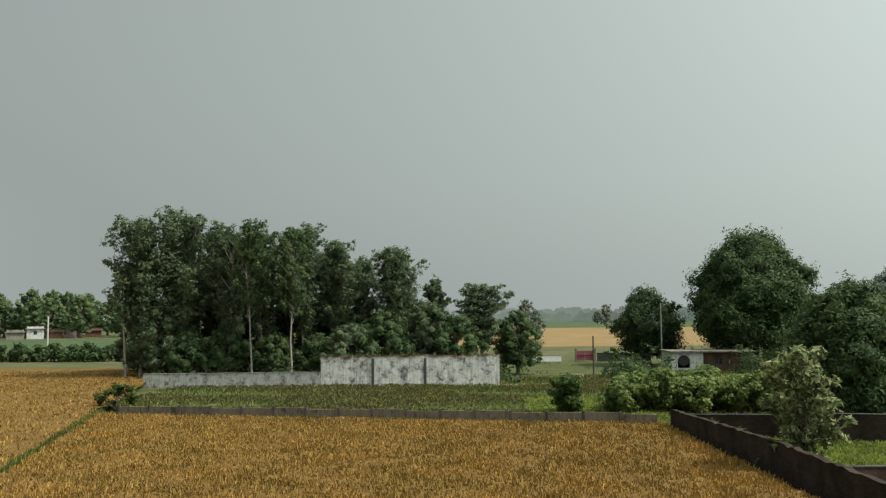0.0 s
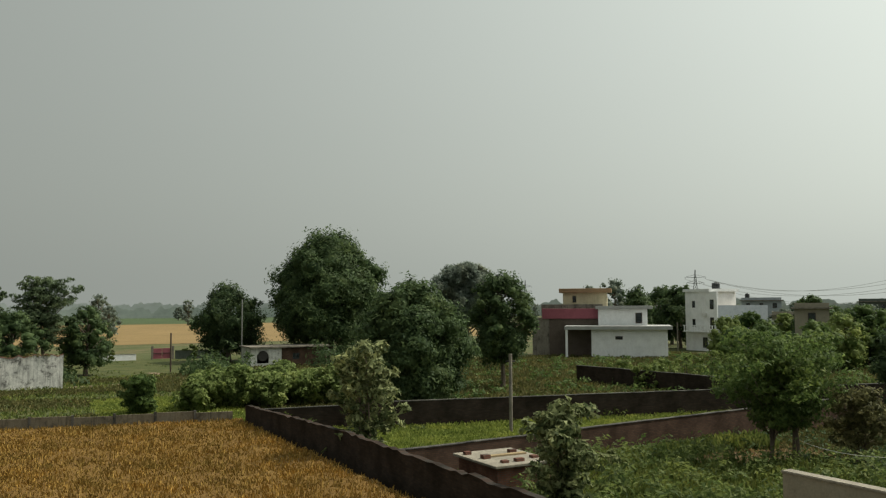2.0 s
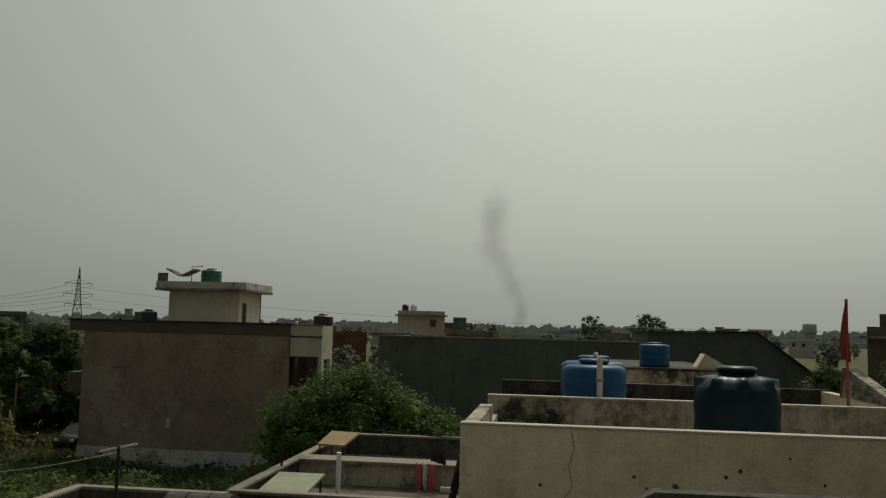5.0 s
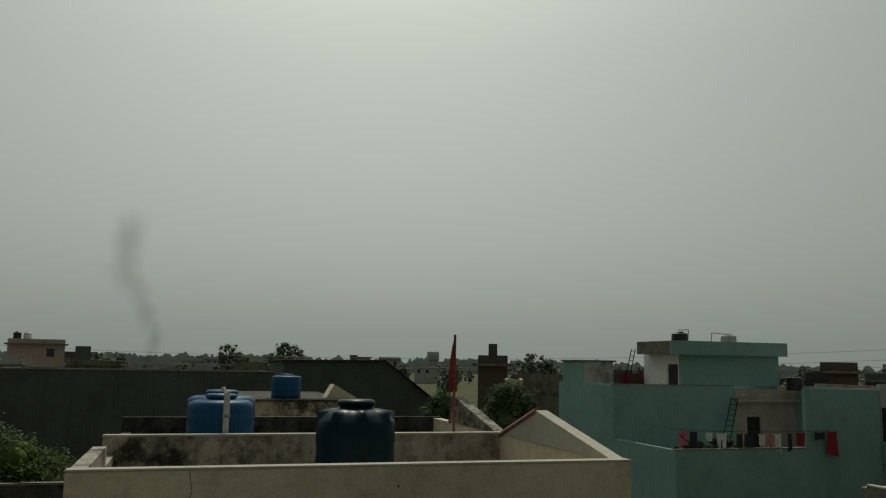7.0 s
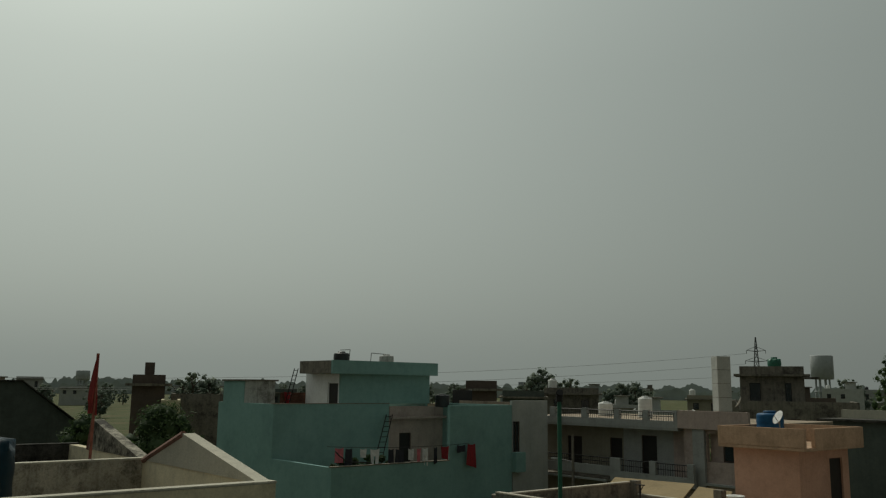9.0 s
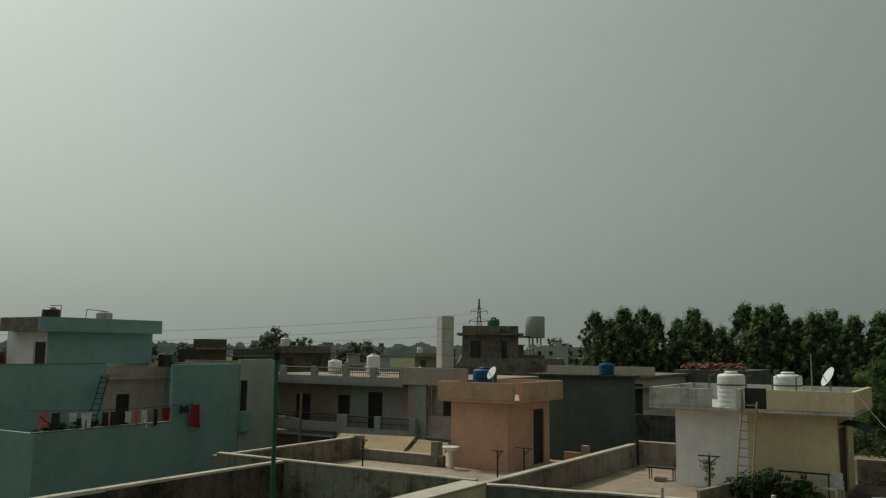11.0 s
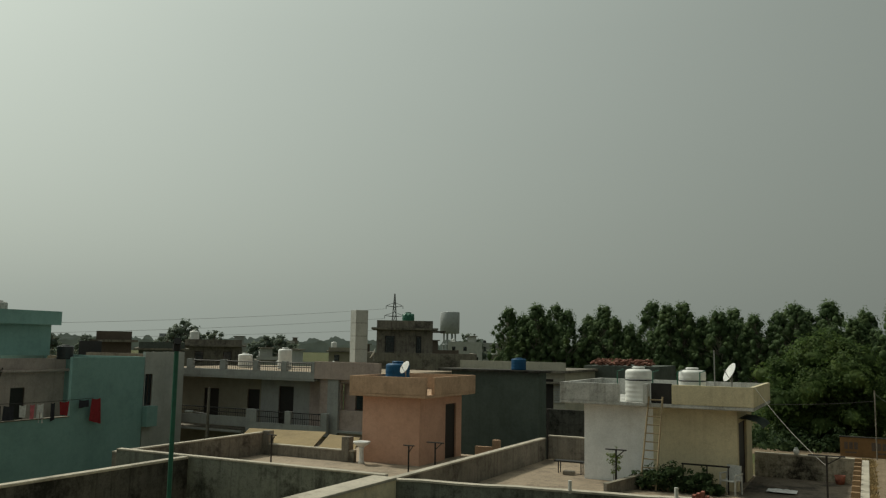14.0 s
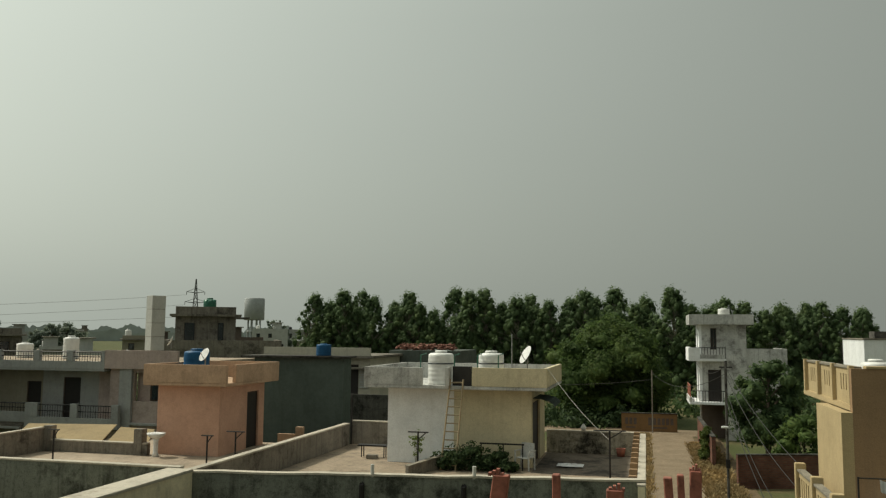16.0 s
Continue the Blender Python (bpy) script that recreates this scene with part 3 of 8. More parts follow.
# ---------------------------------------------------------------- plants
def leaf_cards(centres, size, rng, out=None):
    """Small pointed leaf blades round the given centres, mostly turned outward and up."""
    n = len(centres)
    q = rng.normal(size=(n, 3)) * 0.42
    if out is not None:
        q += out * 0.95
    q[:, 2] += 0.35
    q /= np.linalg.norm(q, axis=1, keepdims=True) + 1e-9
    a = np.cross(q, rng.normal(size=(n, 3)))
    a /= np.linalg.norm(a, axis=1, keepdims=True) + 1e-9
    b = np.cross(q, a)
    s = size * rng.uniform(0.6, 1.45, (n, 1))
    a, b = a * s, b * s * 0.6
    c = np.asarray(centres)
    v = np.stack([c - a + b * 0.5, c - a * 0.35 - b, c + a * 1.1 + b * 0.3], axis=1).reshape(-1, 3)
    return v, np.arange(3 * n, dtype=np.int32).reshape(n, 3)


def crown_points(rng, lobes, per, hollow=0.5):
    """Points in sprays over each lobe, and the way outward at each."""
    out, ways = [], []
    for cx, cy, cz, rx, ry, rz in lobes:
        n = int(per * max(0.3, (rx * ry + ry * rz + rx * rz) / 3))
        d = rng.normal(size=(n, 3))
        d /= np.linalg.norm(d, axis=1, keepdims=True)
        r = rng.uniform(hollow, 1.0, (n, 1)) ** 0.7
        k = max(5, n // 30)
        k = min(k, n)
        tips = d[:k] * rng.uniform(0.7, 1.12, (k, 1))
        pick = rng.integers(0, k, n)
        p = np.where(rng.random((n, 1)) < 0.66, tips[pick] + rng.normal(size=(n, 3)) * 0.16, d * r)
        out.append(p * (rx, ry, rz) + (cx, cy, cz))
        ways.append(p / (np.linalg.norm(p, axis=1, keepdims=True) + 1e-6))
    return np.concatenate(out), np.concatenate(ways)


def unit_ball(fineness):
    bm = bmesh.new()
    bmesh.ops.create_icosphere(bm, subdivisions=fineness, radius=1.0)
    v = np.array([p.co for p in bm.verts])
    f = np.array([[p.index for p in q.verts] for q in bm.faces], dtype=np.int32)
    bm.free()
    return v, f


COARSE, FINE = unit_ball(1), unit_ball(2)


def inner_leafage(rng, lobes, k=0.72, ball=FINE):
    """The dense dark inside of each clump, uneven, behind the leaves."""
    vs, fs = [], []
    BALL_V, BALL_F = ball
    for i, (cx, cy, cz, rx, ry, rz) in enumerate(lobes):
        r = k * rng.uniform(0.72, 1.15, (len(BALL_V), 1))
        vs.append(BALL_V * r * (rx, ry, rz) + (cx, cy, cz))
        fs.append(BALL_F + i * len(BALL_V))
    return np.concatenate(vs), np.concatenate(fs)


def mounds(name, label, region, n, rmin, rmax, hmin, hmax, per, leaf, mat, seed, keep=None, category="weeds"):
    """Low uneven weeds: many small leafy mounds as one object."""
    rng = np.random.default_rng(seed)
    x, y = rng.uniform(region[0], region[2], n), rng.uniform(region[1], region[3], n)
    if keep is not None:
        k = keep(x, y)
        x, y = x[k], y[k]
    m = len(x)
    r, h = rng.uniform(rmin, rmax, m), rng.uniform(hmin, hmax, m)
    lobes = [(x[i], y[i], h[i] * 0.42, r[i], r[i] * rng.uniform(0.7, 1.2), h[i] * 0.6) for i in range(m)]
    p, w = crown_points(rng, lobes, per, 0.2)
    ok = p[:, 2] > 0.02
    v, f = leaf_cards(p[ok], leaf, rng, w[ok])
    return tagged(np_part(name, v, f, mat), label, category, kind="stuff")


def make_lobes(rng, x, y, z0, z1, rx, ry, n, shape="round"):
    lobes = []
    for i in range(n):
        k = (i + 0.5) / n
        a = i * 2.399 + rng.uniform(-0.5, 0.5)
        z = z0 + (z1 - z0) * (0.12 + 0.8 * k)
        if shape == "round":
            w = math.sin(math.pi * min(1, 0.18 + 0.78 * k)) ** 0.8
        elif shape == "tall":
            w = 0.5 + 0.5 * math.sin(math.pi * (0.2 + 0.72 * k))
        elif shape == "cone":
            w = 1.05 - 0.75 * k
        elif shape == "flame":
            w = 0.14 + 0.86 * min(1.0, 2.3 * (1 - k)) ** 0.85 * (0.86 + 0.14 * math.sin(11 * k + x))
        else:
            w = 0.35 + 0.75 * k
        q = rng.uniform(0.3, 0.95)
        r = w * q
        s = rng.uniform(0.8, 1.2) * (0.56 - 0.32 * q) * (1.15 - 0.35 * k) * (0.72 if shape == "flame" else 1.0)
        lobes.append((x + rx * r * math.cos(a), y + ry * r * math.sin(a), z, rx * s, ry * s, min((z1 - z0) * 0.24, max(rx, ry) * s * rng.uniform(0.7, 1.0) * (1.35 if shape == "flame" else 1.0))))
    lobes.append((x, y, z1 - (z1 - z0) * 0.12, rx * 0.3, ry * 0.3, (z1 - z0) * 0.12))
    return lobes


def limb_lobes(rng, x, y, z0, z1, rx, ry, n, rise):
    """Small clumps strung along limbs, with gaps of air between the limbs."""
    lobes = []
    for i in range(n):
        k = (i + 0.5) / n
        a = i * 2.399 + rng.uniform(-0.6, 0.6)
        w = (0.42 + 0.58 * math.sin(math.pi * min(1.0, 0.12 + 0.76 * k))) * rng.uniform(0.4, 1.12)
        z = z0 + (z1 - z0) * (0.04 + 0.86 * k)
        for f in (0.35, 0.65, 0.95):
            s = rng.uniform(0.13, 0.22) * (1.2 - 0.4 * f)
            lobes.append((x + rx * w * f * math.cos(a), y + ry * w * f * math.sin(a), min(z1 - 0.3, z + rise * f * w * rx),
                          rx * s * 1.25, ry * s * 1.25, rx * s))
    lobes.append((x, y, z1 - (z1 - z0) * 0.06, rx * 0.22, ry * 0.22, (z1 - z0) * 0.07))
    return lobes


def tree(name, label, x, y, h, r, seed, leafmat, barkmat, shape="round", trunk=0.25, bare=0.25, lobes=14, per=95, leaf=0.22, ry=None, stems=1, category="tree", group="", core=0.7, clump=1.0, flat=1.0):
    """A tapered trunk with limbs that reach into clumps of many small leaves."""
    rng = np.random.default_rng(seed)
    root = thing(name, label, category, x, y, 0, group)
    ry = ry or r
    airy = shape in ("slender", "spray")
    made = limb_lobes(rng, x, y, h * bare, h, r, ry, lobes, 0.7 if shape == "slender" else 0.25) if airy else make_lobes(rng, x, y, h * bare, h, r, ry, lobes, shape)
    ls = [(*l[:3], l[3] * clump, l[4] * clump, l[5] * clump * flat) for l in made]
    bm = bmesh.new()
    for s in range(stems):
        ox, oy = (rng.uniform(-0.5, 0.5, 2) * r * 0.35 if stems > 1 else (0, 0))
        lean = rng.uniform(-0.05, 0.05, 2) * h
        pts = [(x + ox, y + oy, -0.1)] + [(x + ox + lean[0] * k + rng.uniform(-0.03, 0.03) * h * 0.3, y + oy + lean[1] * k + rng.uniform(-0.03, 0.03) * h * 0.3, h * k * 0.9) for k in (0.12, 0.3, 0.5, 0.72, 0.98)]
        tube(bm, pts, [trunk * 1.25, trunk, trunk * 0.85, trunk * 0.62, trunk * 0.38, trunk * 0.1], 7)
        for i, l in enumerate(ls):
            if (i // 3 if airy else i) % stems != s or (airy and i % 3 != 2):
                continue
            k = min(0.85, max(0.15, (l[2] - abs(l[0] - x) * 0.7) / h))
            b = Vector(pts[0]).lerp(Vector(pts[-1]), k)
            tube(bm, [b, b.lerp(Vector(l[:3]), 0.5) + Vector((0, 0, 0.05 * h * rng.uniform(-0.3, 1))), l[:3]], [trunk * 0.4, trunk * 0.24, trunk * 0.07], 5)
    part("trunk", bm, barkmat, root)
    pts_, ways = crown_points(rng, ls, per * 1.75)
    v, f = leaf_cards(pts_, leaf * 0.86, rng, ways)
    if core:
        cv, cf = inner_leafage(rng, ls, core, COARSE if leaf > 0.2 or shape == "flame" else FINE)
        v, f = np.concatenate([v, cv]), np.concatenate([f, cf + len(v)])
    np_part("crown", v, f, leafmat, root)
    return root


def tufts(name, label, region, n, height, spread, mat, seed, blades=4, z=0.0, kind="stuff", width=0.03, category="grass", keep=None):
    """Loose blades over a region (x0, y0, x1, y1); keep(x, y) picks where they grow."""
    rng = np.random.default_rng(seed)
    x = rng.uniform(region[0], region[2], n)
    y = rng.uniform(region[1], region[3], n)
    if keep is not None:
        k = keep(x, y)
        x, y = x[k], y[k]
    x, y = np.repeat(x, blades), np.repeat(y, blades)
    m = len(x)
    x, y = x + rng.normal(0, spread * 0.4, m), y + rng.normal(0, spread * 0.4, m)
    h = height * rng.uniform(0.55, 1.25, m)
    a = rng.uniform(0, 2 * np.pi, m)
    lx, ly = np.cos(a) * spread * rng.uniform(0.2, 1.0, m), np.sin(a) * spread * rng.uniform(0.2, 1.0, m)
    wx, wy = -np.sin(a) * width, np.cos(a) * width
    v = np.stack([np.stack([x - wx, y - wy, np.full(m, z)], 1), np.stack([x + wx, y + wy, np.full(m, z)], 1),
                  np.stack([x + lx * 0.6 + wx, y + ly * 0.6 + wy, z + h * 0.85], 1), np.stack([x + lx * 1.25 - wx * 0.3, y + ly * 1.25 - wy * 0.3, z + h], 1)], 1).reshape(-1, 3)
    ob = np_part(name, v, np.arange(4 * m, dtype=np.int32).reshape(m, 4), mat)
    return tagged(ob, label, category, kind=kind)


def sheet(name, label, mat, corners, z, kind="structure", category="ground"):
    bm = bmesh.new()
    bm.faces.new([bm.verts.new((*c, z)) for c in corners])
    bmesh.ops.recalc_face_normals(bm, faces=bm.faces[:])
    if bm.faces[:][0].normal.z < 0:
        bmesh.ops.reverse_faces(bm, faces=bm.faces[:])
    ob = part(name, bm, mat)
    return tagged(ob, label, category, kind=kind)


# ---------------------------------------------------------------- ground, fields, roads
sheet("ground", "uneven weedy ground with bare patches reaching the horizon", M["soil"], [(-3000, -3000), (3000, -3000), (3000, 3000), (-3000, 3000)], 0.0)


def bund_x(y):
    return -26.9 + (65.8 - y) * 0.224


def canopy(name, label, mat, inside, x0, y0, x1, y1, step, z, bumpy, seed):
    """The closed top of a standing crop: an uneven sheet."""
    nx, ny = int((x1 - x0) / step), int((y1 - y0) / step)
    rng = np.random.default_rng(seed)
    gx, gy = np.meshgrid(np.linspace(x0, x1, nx + 1), np.linspace(y0, y1, ny + 1), indexing="ij")
    gz = z + rng.normal(0, bumpy, gx.shape) + 0.06 * np.sin(gx * 0.9 + np.sin(gy * 0.5) * 2) * np.sin(gy * 0.7)
    v = np.stack([gx, gy, gz], -1).reshape(-1, 3)
    i, j = np.meshgrid(np.arange(nx), np.arange(ny), indexing="ij")
    a = (i * (ny + 1) + j).ravel()
    f = np.stack([a, a + ny + 1, a + ny + 2, a + 1], 1)
    c = v[f].mean(1)
    f = f[inside(c[:, 0], c[:, 1])]
    return tagged(np_part(name, v, f, mat, smooth=True), label, "rice crop", kind="stuff")


def wall_y(x):
    return 63.8 - (x + 24.7) * 0.19


in_near = lambda x, y: (x > bund_x(y) + 0.2) & (x < 14.55) & (y < wall_y(x) - 0.35)
in_left = lambda x, y: (x < bund_x(y) - 0.2) & ((y < 64) | (x < -27.5 + (y - 64) * -0.12))
canopy("rice_field", "ripe golden rice standing below the boundary wall", M["crop"], in_near, -27, 10, 15, 65, 0.28, 0.62, 0.05, 1)
canopy("rice_field", "ripe golden rice beyond the grassy bund", M["crop"], in_left, -110, 16, -15, 118, 0.5, 0.62, 0.05, 2)
tufts("rice_heads", "drooping golden rice ears over the field", (-27, 24, 14.4, 65), 66000, 0.34, 0.15, M["blade"], 3, 2, 0.44, width=0.02, category="rice crop", keep=in_near)
tufts("rice_heads", "golden rice ears of the field past the bund", (-80, 30, -19, 112), 34000, 0.34, 0.2, M["blade"], 4, 2, 0.44, width=0.03, category="rice crop", keep=in_left)
tufts("bund_grass", "dark grass on the narrow bund between fields", (-28, 30, -18, 66), 14000, 0.78, 0.14, M["bladedark"], 5, 3, 0.0, keep=lambda x, y: abs(x - bund_x(y)) < 0.25)
sheet("meadow", "rough green grass behind the low boundary wall", M["scrub"], [(-33, 66), (15, 57), (45, 60), (75, 140), (-40, 140)], 0.02)
sheet("grass_patch", "bright green grass by the shrubs", M["lush"], [(7, 58.5), (16, 57.5), (19, 76), (9, 80)], 0.03)
sheet("grass_plot", "bright green grass in the walled plot", M["lush"], [(15.6, 35), (38, 37.5), (47, 45.5), (25, 50), (15.6, 52)], 0.03)
sheet("weed_plot", "tall green weeds beside the brick wall", M["scrub"], [(15.6, 12), (44, 14), (44, 33), (38, 36), (15.6, 33.5)], 0.03)
tufts("meadow_grass", "rough green and dry grass of the meadow", (-30, 60, 30, 105), 20000, 0.3, 0.3, M["bladedry"], 6, 3, width=0.05, keep=lambda x, y: (y > wall_y(x) + 0.5) & (np.sin(x * 0.21 + np.sin(y * 0.3)) + np.sin(y * 0.55 + x * 0.05) < 0.9) & ~((x > 7) & (x < 17) & (y < 77)))
tufts("meadow_grass", "greener patches of grass in the meadow", (-30, 60, 30, 105), 7000, 0.3, 0.3, M["bladedark"], 16, 3, width=0.05, keep=lambda x, y: (y > wall_y(x) + 0.5) & (np.sin(x * 0.21 + np.sin(y * 0.3)) + np.sin(y * 0.55 + x * 0.05) > 0.3) & ~((x > 7) & (x < 17) & (y < 77)))
tufts("meadow_grass", "fresh yellow-green grass by the shrubs", (7, 57, 17, 78), 5200, 0.3, 0.26, M["bladegreen"], 17, 3, width=0.045, keep=lambda x, y: y > wall_y(x) + 0.5)
tufts("plot_grass", "bright grass in the walled plots", (15.8, 34.5, 48, 52), 16000, 0.35, 0.22, M["bladegreen"], 7, 3, width=0.035, keep=lambda x, y: (y < 51.5 - (x - 25) * 0.2) & (y > 34.6 + (x - 16) * 0.11))
tufts("weeds", "tall green weeds in front of the brick wall", (15.8, 16, 44, 36), 9000, 0.7, 0.3, M["bladedark"], 8, 4, width=0.045, keep=lambda x, y: (y < 33.4 + (x - 16) * 0.11) & (x < 30 + (y - 16) * 0.5) & (((x - 34.8) / 5.0) ** 2 + ((y - 31.0) / 2.6) ** 2 > 1))
tufts("scrub_grass", "rough grass between the plots and houses", (25, 50, 100, 110), 17000, 0.45, 0.4, M["bladedry"], 9, 3, width=0.07, keep=lambda x, y: y > 52 - (x - 25) * 0.2)
mounds("weeds", "tangled green weeds before the brick wall", (16, 15, 40, 35), 560, 0.5, 1.2, 0.7, 1.9, 120, 0.12, M["weedleaf"], 50, keep=lambda x, y: (y < 33.0 + (x - 16) * 0.11) & (x + y * 0.6 < 50) & (x < 34.5) & ~((x < 21) & (y > 28.5)))
# dark leaf colour stands in for the brown house's wider shadow
mounds("weeds", "low weeds darkened for shadow before the brown house", (34.5, 12, 45.0, 30), 260, 0.4, 1.0, 0.3, 0.9, 90, 0.12, M["leafdeep"], 51)
mounds("weeds", "leafy weeds along the plot walls", (16, 35, 60, 52), 170, 0.4, 1.0, 0.3, 1.0, 110, 0.12, M["leafwarm"], 52, keep=lambda x, y: (abs(y - (51.5 - (x - 20) * 0.214) + 1.2) < 0.9) | (abs(y - (33.8 + (x - 15.5) * 0.11) - 1.0) < 0.5))
mounds("weeds", "mixed weeds over the waste ground", (24, 52, 110, 100), 620, 0.5, 1.6, 0.3, 1.1, 50, 0.2, M["leaf"], 53, keep=lambda x, y: y > 54 - (x - 25) * 0.2)
mounds("weeds", "mixed low weeds over the meadow", (-32, 61, 30, 135), 240, 0.4, 1.3, 0.15, 0.45, 45, 0.15, M["leafwarm"], 54, keep=lambda x, y: (y > wall_y(x) + 1.0) & (abs(y - 93.5) > 1.0))
# dark mounds fill in the shade under the trees
mounds("weeds", "undergrowth filling the dark under the tree row", (-32, -116, 60, -84), 420, 1.0, 2.4, 1.0, 3.2, 22, 0.34, M["leafdark"], 55)
mounds("weeds", "undergrowth darkened for the shade under the tall trees", (-36, 95.5, 8, 112), 150, 0.8, 1.8, 0.8, 2.2, 34, 0.26, M["leafdeep"], 56)
tufts("scrub_grass", "rough dark grass beside the lane and house", (30, 24, 58, 44), 6000, 0.35, 0.3, M["bladedry"], 60, 3, width=0.05, keep=lambda x, y: (y < 34.2 + (x - 16) * 0.11) & (x > 27 + (y - 16) * 0.5) & ~((x > 45.2) & (y < 28)) & (((x - 34.8) / 5.0) ** 2 + ((y - 31.0) / 2.6) ** 2 > 1))
mounds("weeds", "mixed weeds round the feathery tree", (28, 22, 45, 36), 150, 0.4, 1.0, 0.3, 0.9, 110, 0.12, M["leafdark"], 61, keep=lambda x, y: (y < 33.6 + (x - 16) * 0.11) & (((x - 34.8) / 5.0) ** 2 + ((y - 31.0) / 2.6) ** 2 > 1))
# leaf colour darkened for shaded foliage here and below the far trees
mounds("weeds", "undergrowth darkened for the shade behind the roof room", (1.4, -80, 16, -75.0), 70, 0.8, 1.8, 0.8, 2.2, 60, 0.2, M["leafdeep"], 62)
mounds("weeds", "undergrowth darkened for the shade below the far trees", (36, 104, 74, 131), 190, 1.0, 2.4, 1.2, 3.6, 30, 0.27, M["leafdeep"], 64, keep=lambda x, y: (y > 117.5) | ((x > 37.5) & (y < 111) & (x < 52)))
mounds("weeds", "dark bushes beside the hut", (21, 100, 27, 106), 16, 1.2, 2.2, 1.6, 3.4, 50, 0.24, M["leafdark"], 65)
mounds("weeds", "green growth along the dark wall", (15.7, 36, 17.2, 54), 60, 0.4, 0.9, 0.5, 1.5, 120, 0.12, M["leafwarm"], 57)
mounds("weeds", "dry brown growth on the wall top", (-13.5, 93.4, 5.8, 93.7), 40, 0.3, 0.6, 0.2, 0.5, 90, 0.1, M["bladedry"], 58).location.z = 3.2
sheet("meadow_path", "narrow pale path across the meadow", M["dirt"], [(6.5, 93.0), (6.5, 94.0), (21.0, 96.6), (21.0, 95.6)], 0.06, category="path")
sheet("meadow_path", "narrow pale path slanting to the gate", M["dirt"], [(16.3, 109.0), (17.4, 109.0), (20.4, 97.0), (19.2, 97.0)], 0.07, category="path")
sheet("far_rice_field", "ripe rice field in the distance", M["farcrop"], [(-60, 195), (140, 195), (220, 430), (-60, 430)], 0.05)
sheet("far_green_field", "green cane field in the distance", M["fargreen"], [(-80, 440), (260, 440), (420, 900), (-120, 900)], 0.05)
sheet("left_green_field", "low green crop past the hedge", M["fargreen"], [(-180, 165), (-45, 165), (-60, 290), (-220, 290)], 0.05)
sheet("road", "pale unpaved lane with dusty edges", M["dirt"], [(-3.2, -75), (0.35, -75), (0.4, -20), (-2.9, -20)], 0.03, category="road")
sheet("verge", "dry brown verge beside the lane", M["verge"], [(-5.2, -71), (-3.2, -71), (-2.9, -20), (-5.2, -20)], 0.02)
sheet("verge", "dry brown strip along the lane", M["verge"], [(0.36, -71), (3.0, -71), (3.0, -33.8), (0.4, -33.8)], 0.02)
sheet("cross_road", "dusty crossing lane before the ochre wall", M["dirt"], [(-30, -76), (-30, -71.5), (30, -71.5), (30, -76)], 0.035, category="road")
sheet("bare_patch", "bare brown earth with dry grass under the feathery tree", M["verge"], [(29.5, 30.5), (31.5, 28.4), (35.5, 28.0), (39.5, 30.2), (39.2, 32.6), (36.5, 34.4), (32.5, 33.6)], 0.04)
tufts("dry_grass", "thin dry grass on the bare earth", (29.5, 28, 40, 34), 900, 0.22, 0.2, M["straw"], 63, 3, width=0.02)
sheet("dirt_path", "bare earth beside the brown house", M["dirt"], [(44.5, 28.2), (50, 27.2), (57, 33), (50, 36)], 0.035, category="path")

# ---------------------------------------------------------------- walls of the fields and plots
fw = thing("field_wall", "low weathered concrete panel wall with posts", "wall", -5, 60, 0, kind="structure")
n = 16
for i in range(n):
    xa, xb = -24.7 + 38.8 * i / n, -24.7 + 38.8 * (i + 1) / n
    bm = bmesh.new()
    bx(bm, xa + 0.07, -0.05, 0, xb - 0.07, 0.05, 1.22 + 0.05 * ((i * 7) % 3 - 1))
    for v in bm.verts:
        v.co.y += wall_y(v.co.x)
    part("panel", bm, M["panelwall"], fw)
    bm = bmesh.new()
    bx(bm, xa - 0.08, wall_y(xa) - 0.1, 0, xa + 0.08, wall_y(xa) + 0.1, 1.32)
    part("post", bm, M["mossy"], fw)
coped_wall("long_wall", M["darkbrick"], M["darkbrick"], 14.7, 55.2, 15.2, 40, 0, 1.58, 1.95, 0.25, "brick boundary wall darkened for shade, with a worn top", bumps=0.13, capz=0.05, step=0.45)
coped_wall("long_wall", M["darkbrick"], M["darkbrick"], 15.2, 40, 15.4, 14, 0, 1.95, 1.95, 0.25, "brick boundary wall darkened for shade, with a worn top", bumps=0.15, capz=0.05, step=0.45)
coped_wall("plot_wall", M["plotbrick"], M["mossy"], 15.5, 33.8, 52, 37.8, 0, 1.8, 1.8, 0.23, "old red brick plot wall with grey coping", bumps=0.05, capz=0.04)
coped_wall("plot_wall", M["darkbrick"], M["mossy"], 20, 51.5, 62, 42.5, 0, 1.8, 1.8, 0.23, "old brick plot wall with pale coping", bumps=0.03)
coped_wall("plot_wall", M["darkbrick"], M["mossy"], 53.8, 71.5, 55.8, 50, 0, 1.8, 1.8, 0.23, "shade-darkened plot wall with a mossy top among weeds", bumps=0.05)
coped_wall("plot_wall", M["darkbrick"], M["mossy"], 14.9, 55.3, 25, 51, 0, 1.3, 1.6, 0.23, "low dark wall behind the shrubs", bumps=0.05)
coped_wall("old_wall", M["ruin"], M["rubble"], -13.85, 93.7, 6.0, 93.5, 0, 3.15, 3.3, 0.35, "tall peeling whitewashed wall with crumbled top", bumps=0.3, step=0.5)
coped_wall("old_wall", M["ruinlow"], M["concrete"], -33.5, 93.3, -13.9, 93.5, 0, 1.5, 1.55, 0.3, "low peeling whitewashed wall under the trees", bumps=0.06)
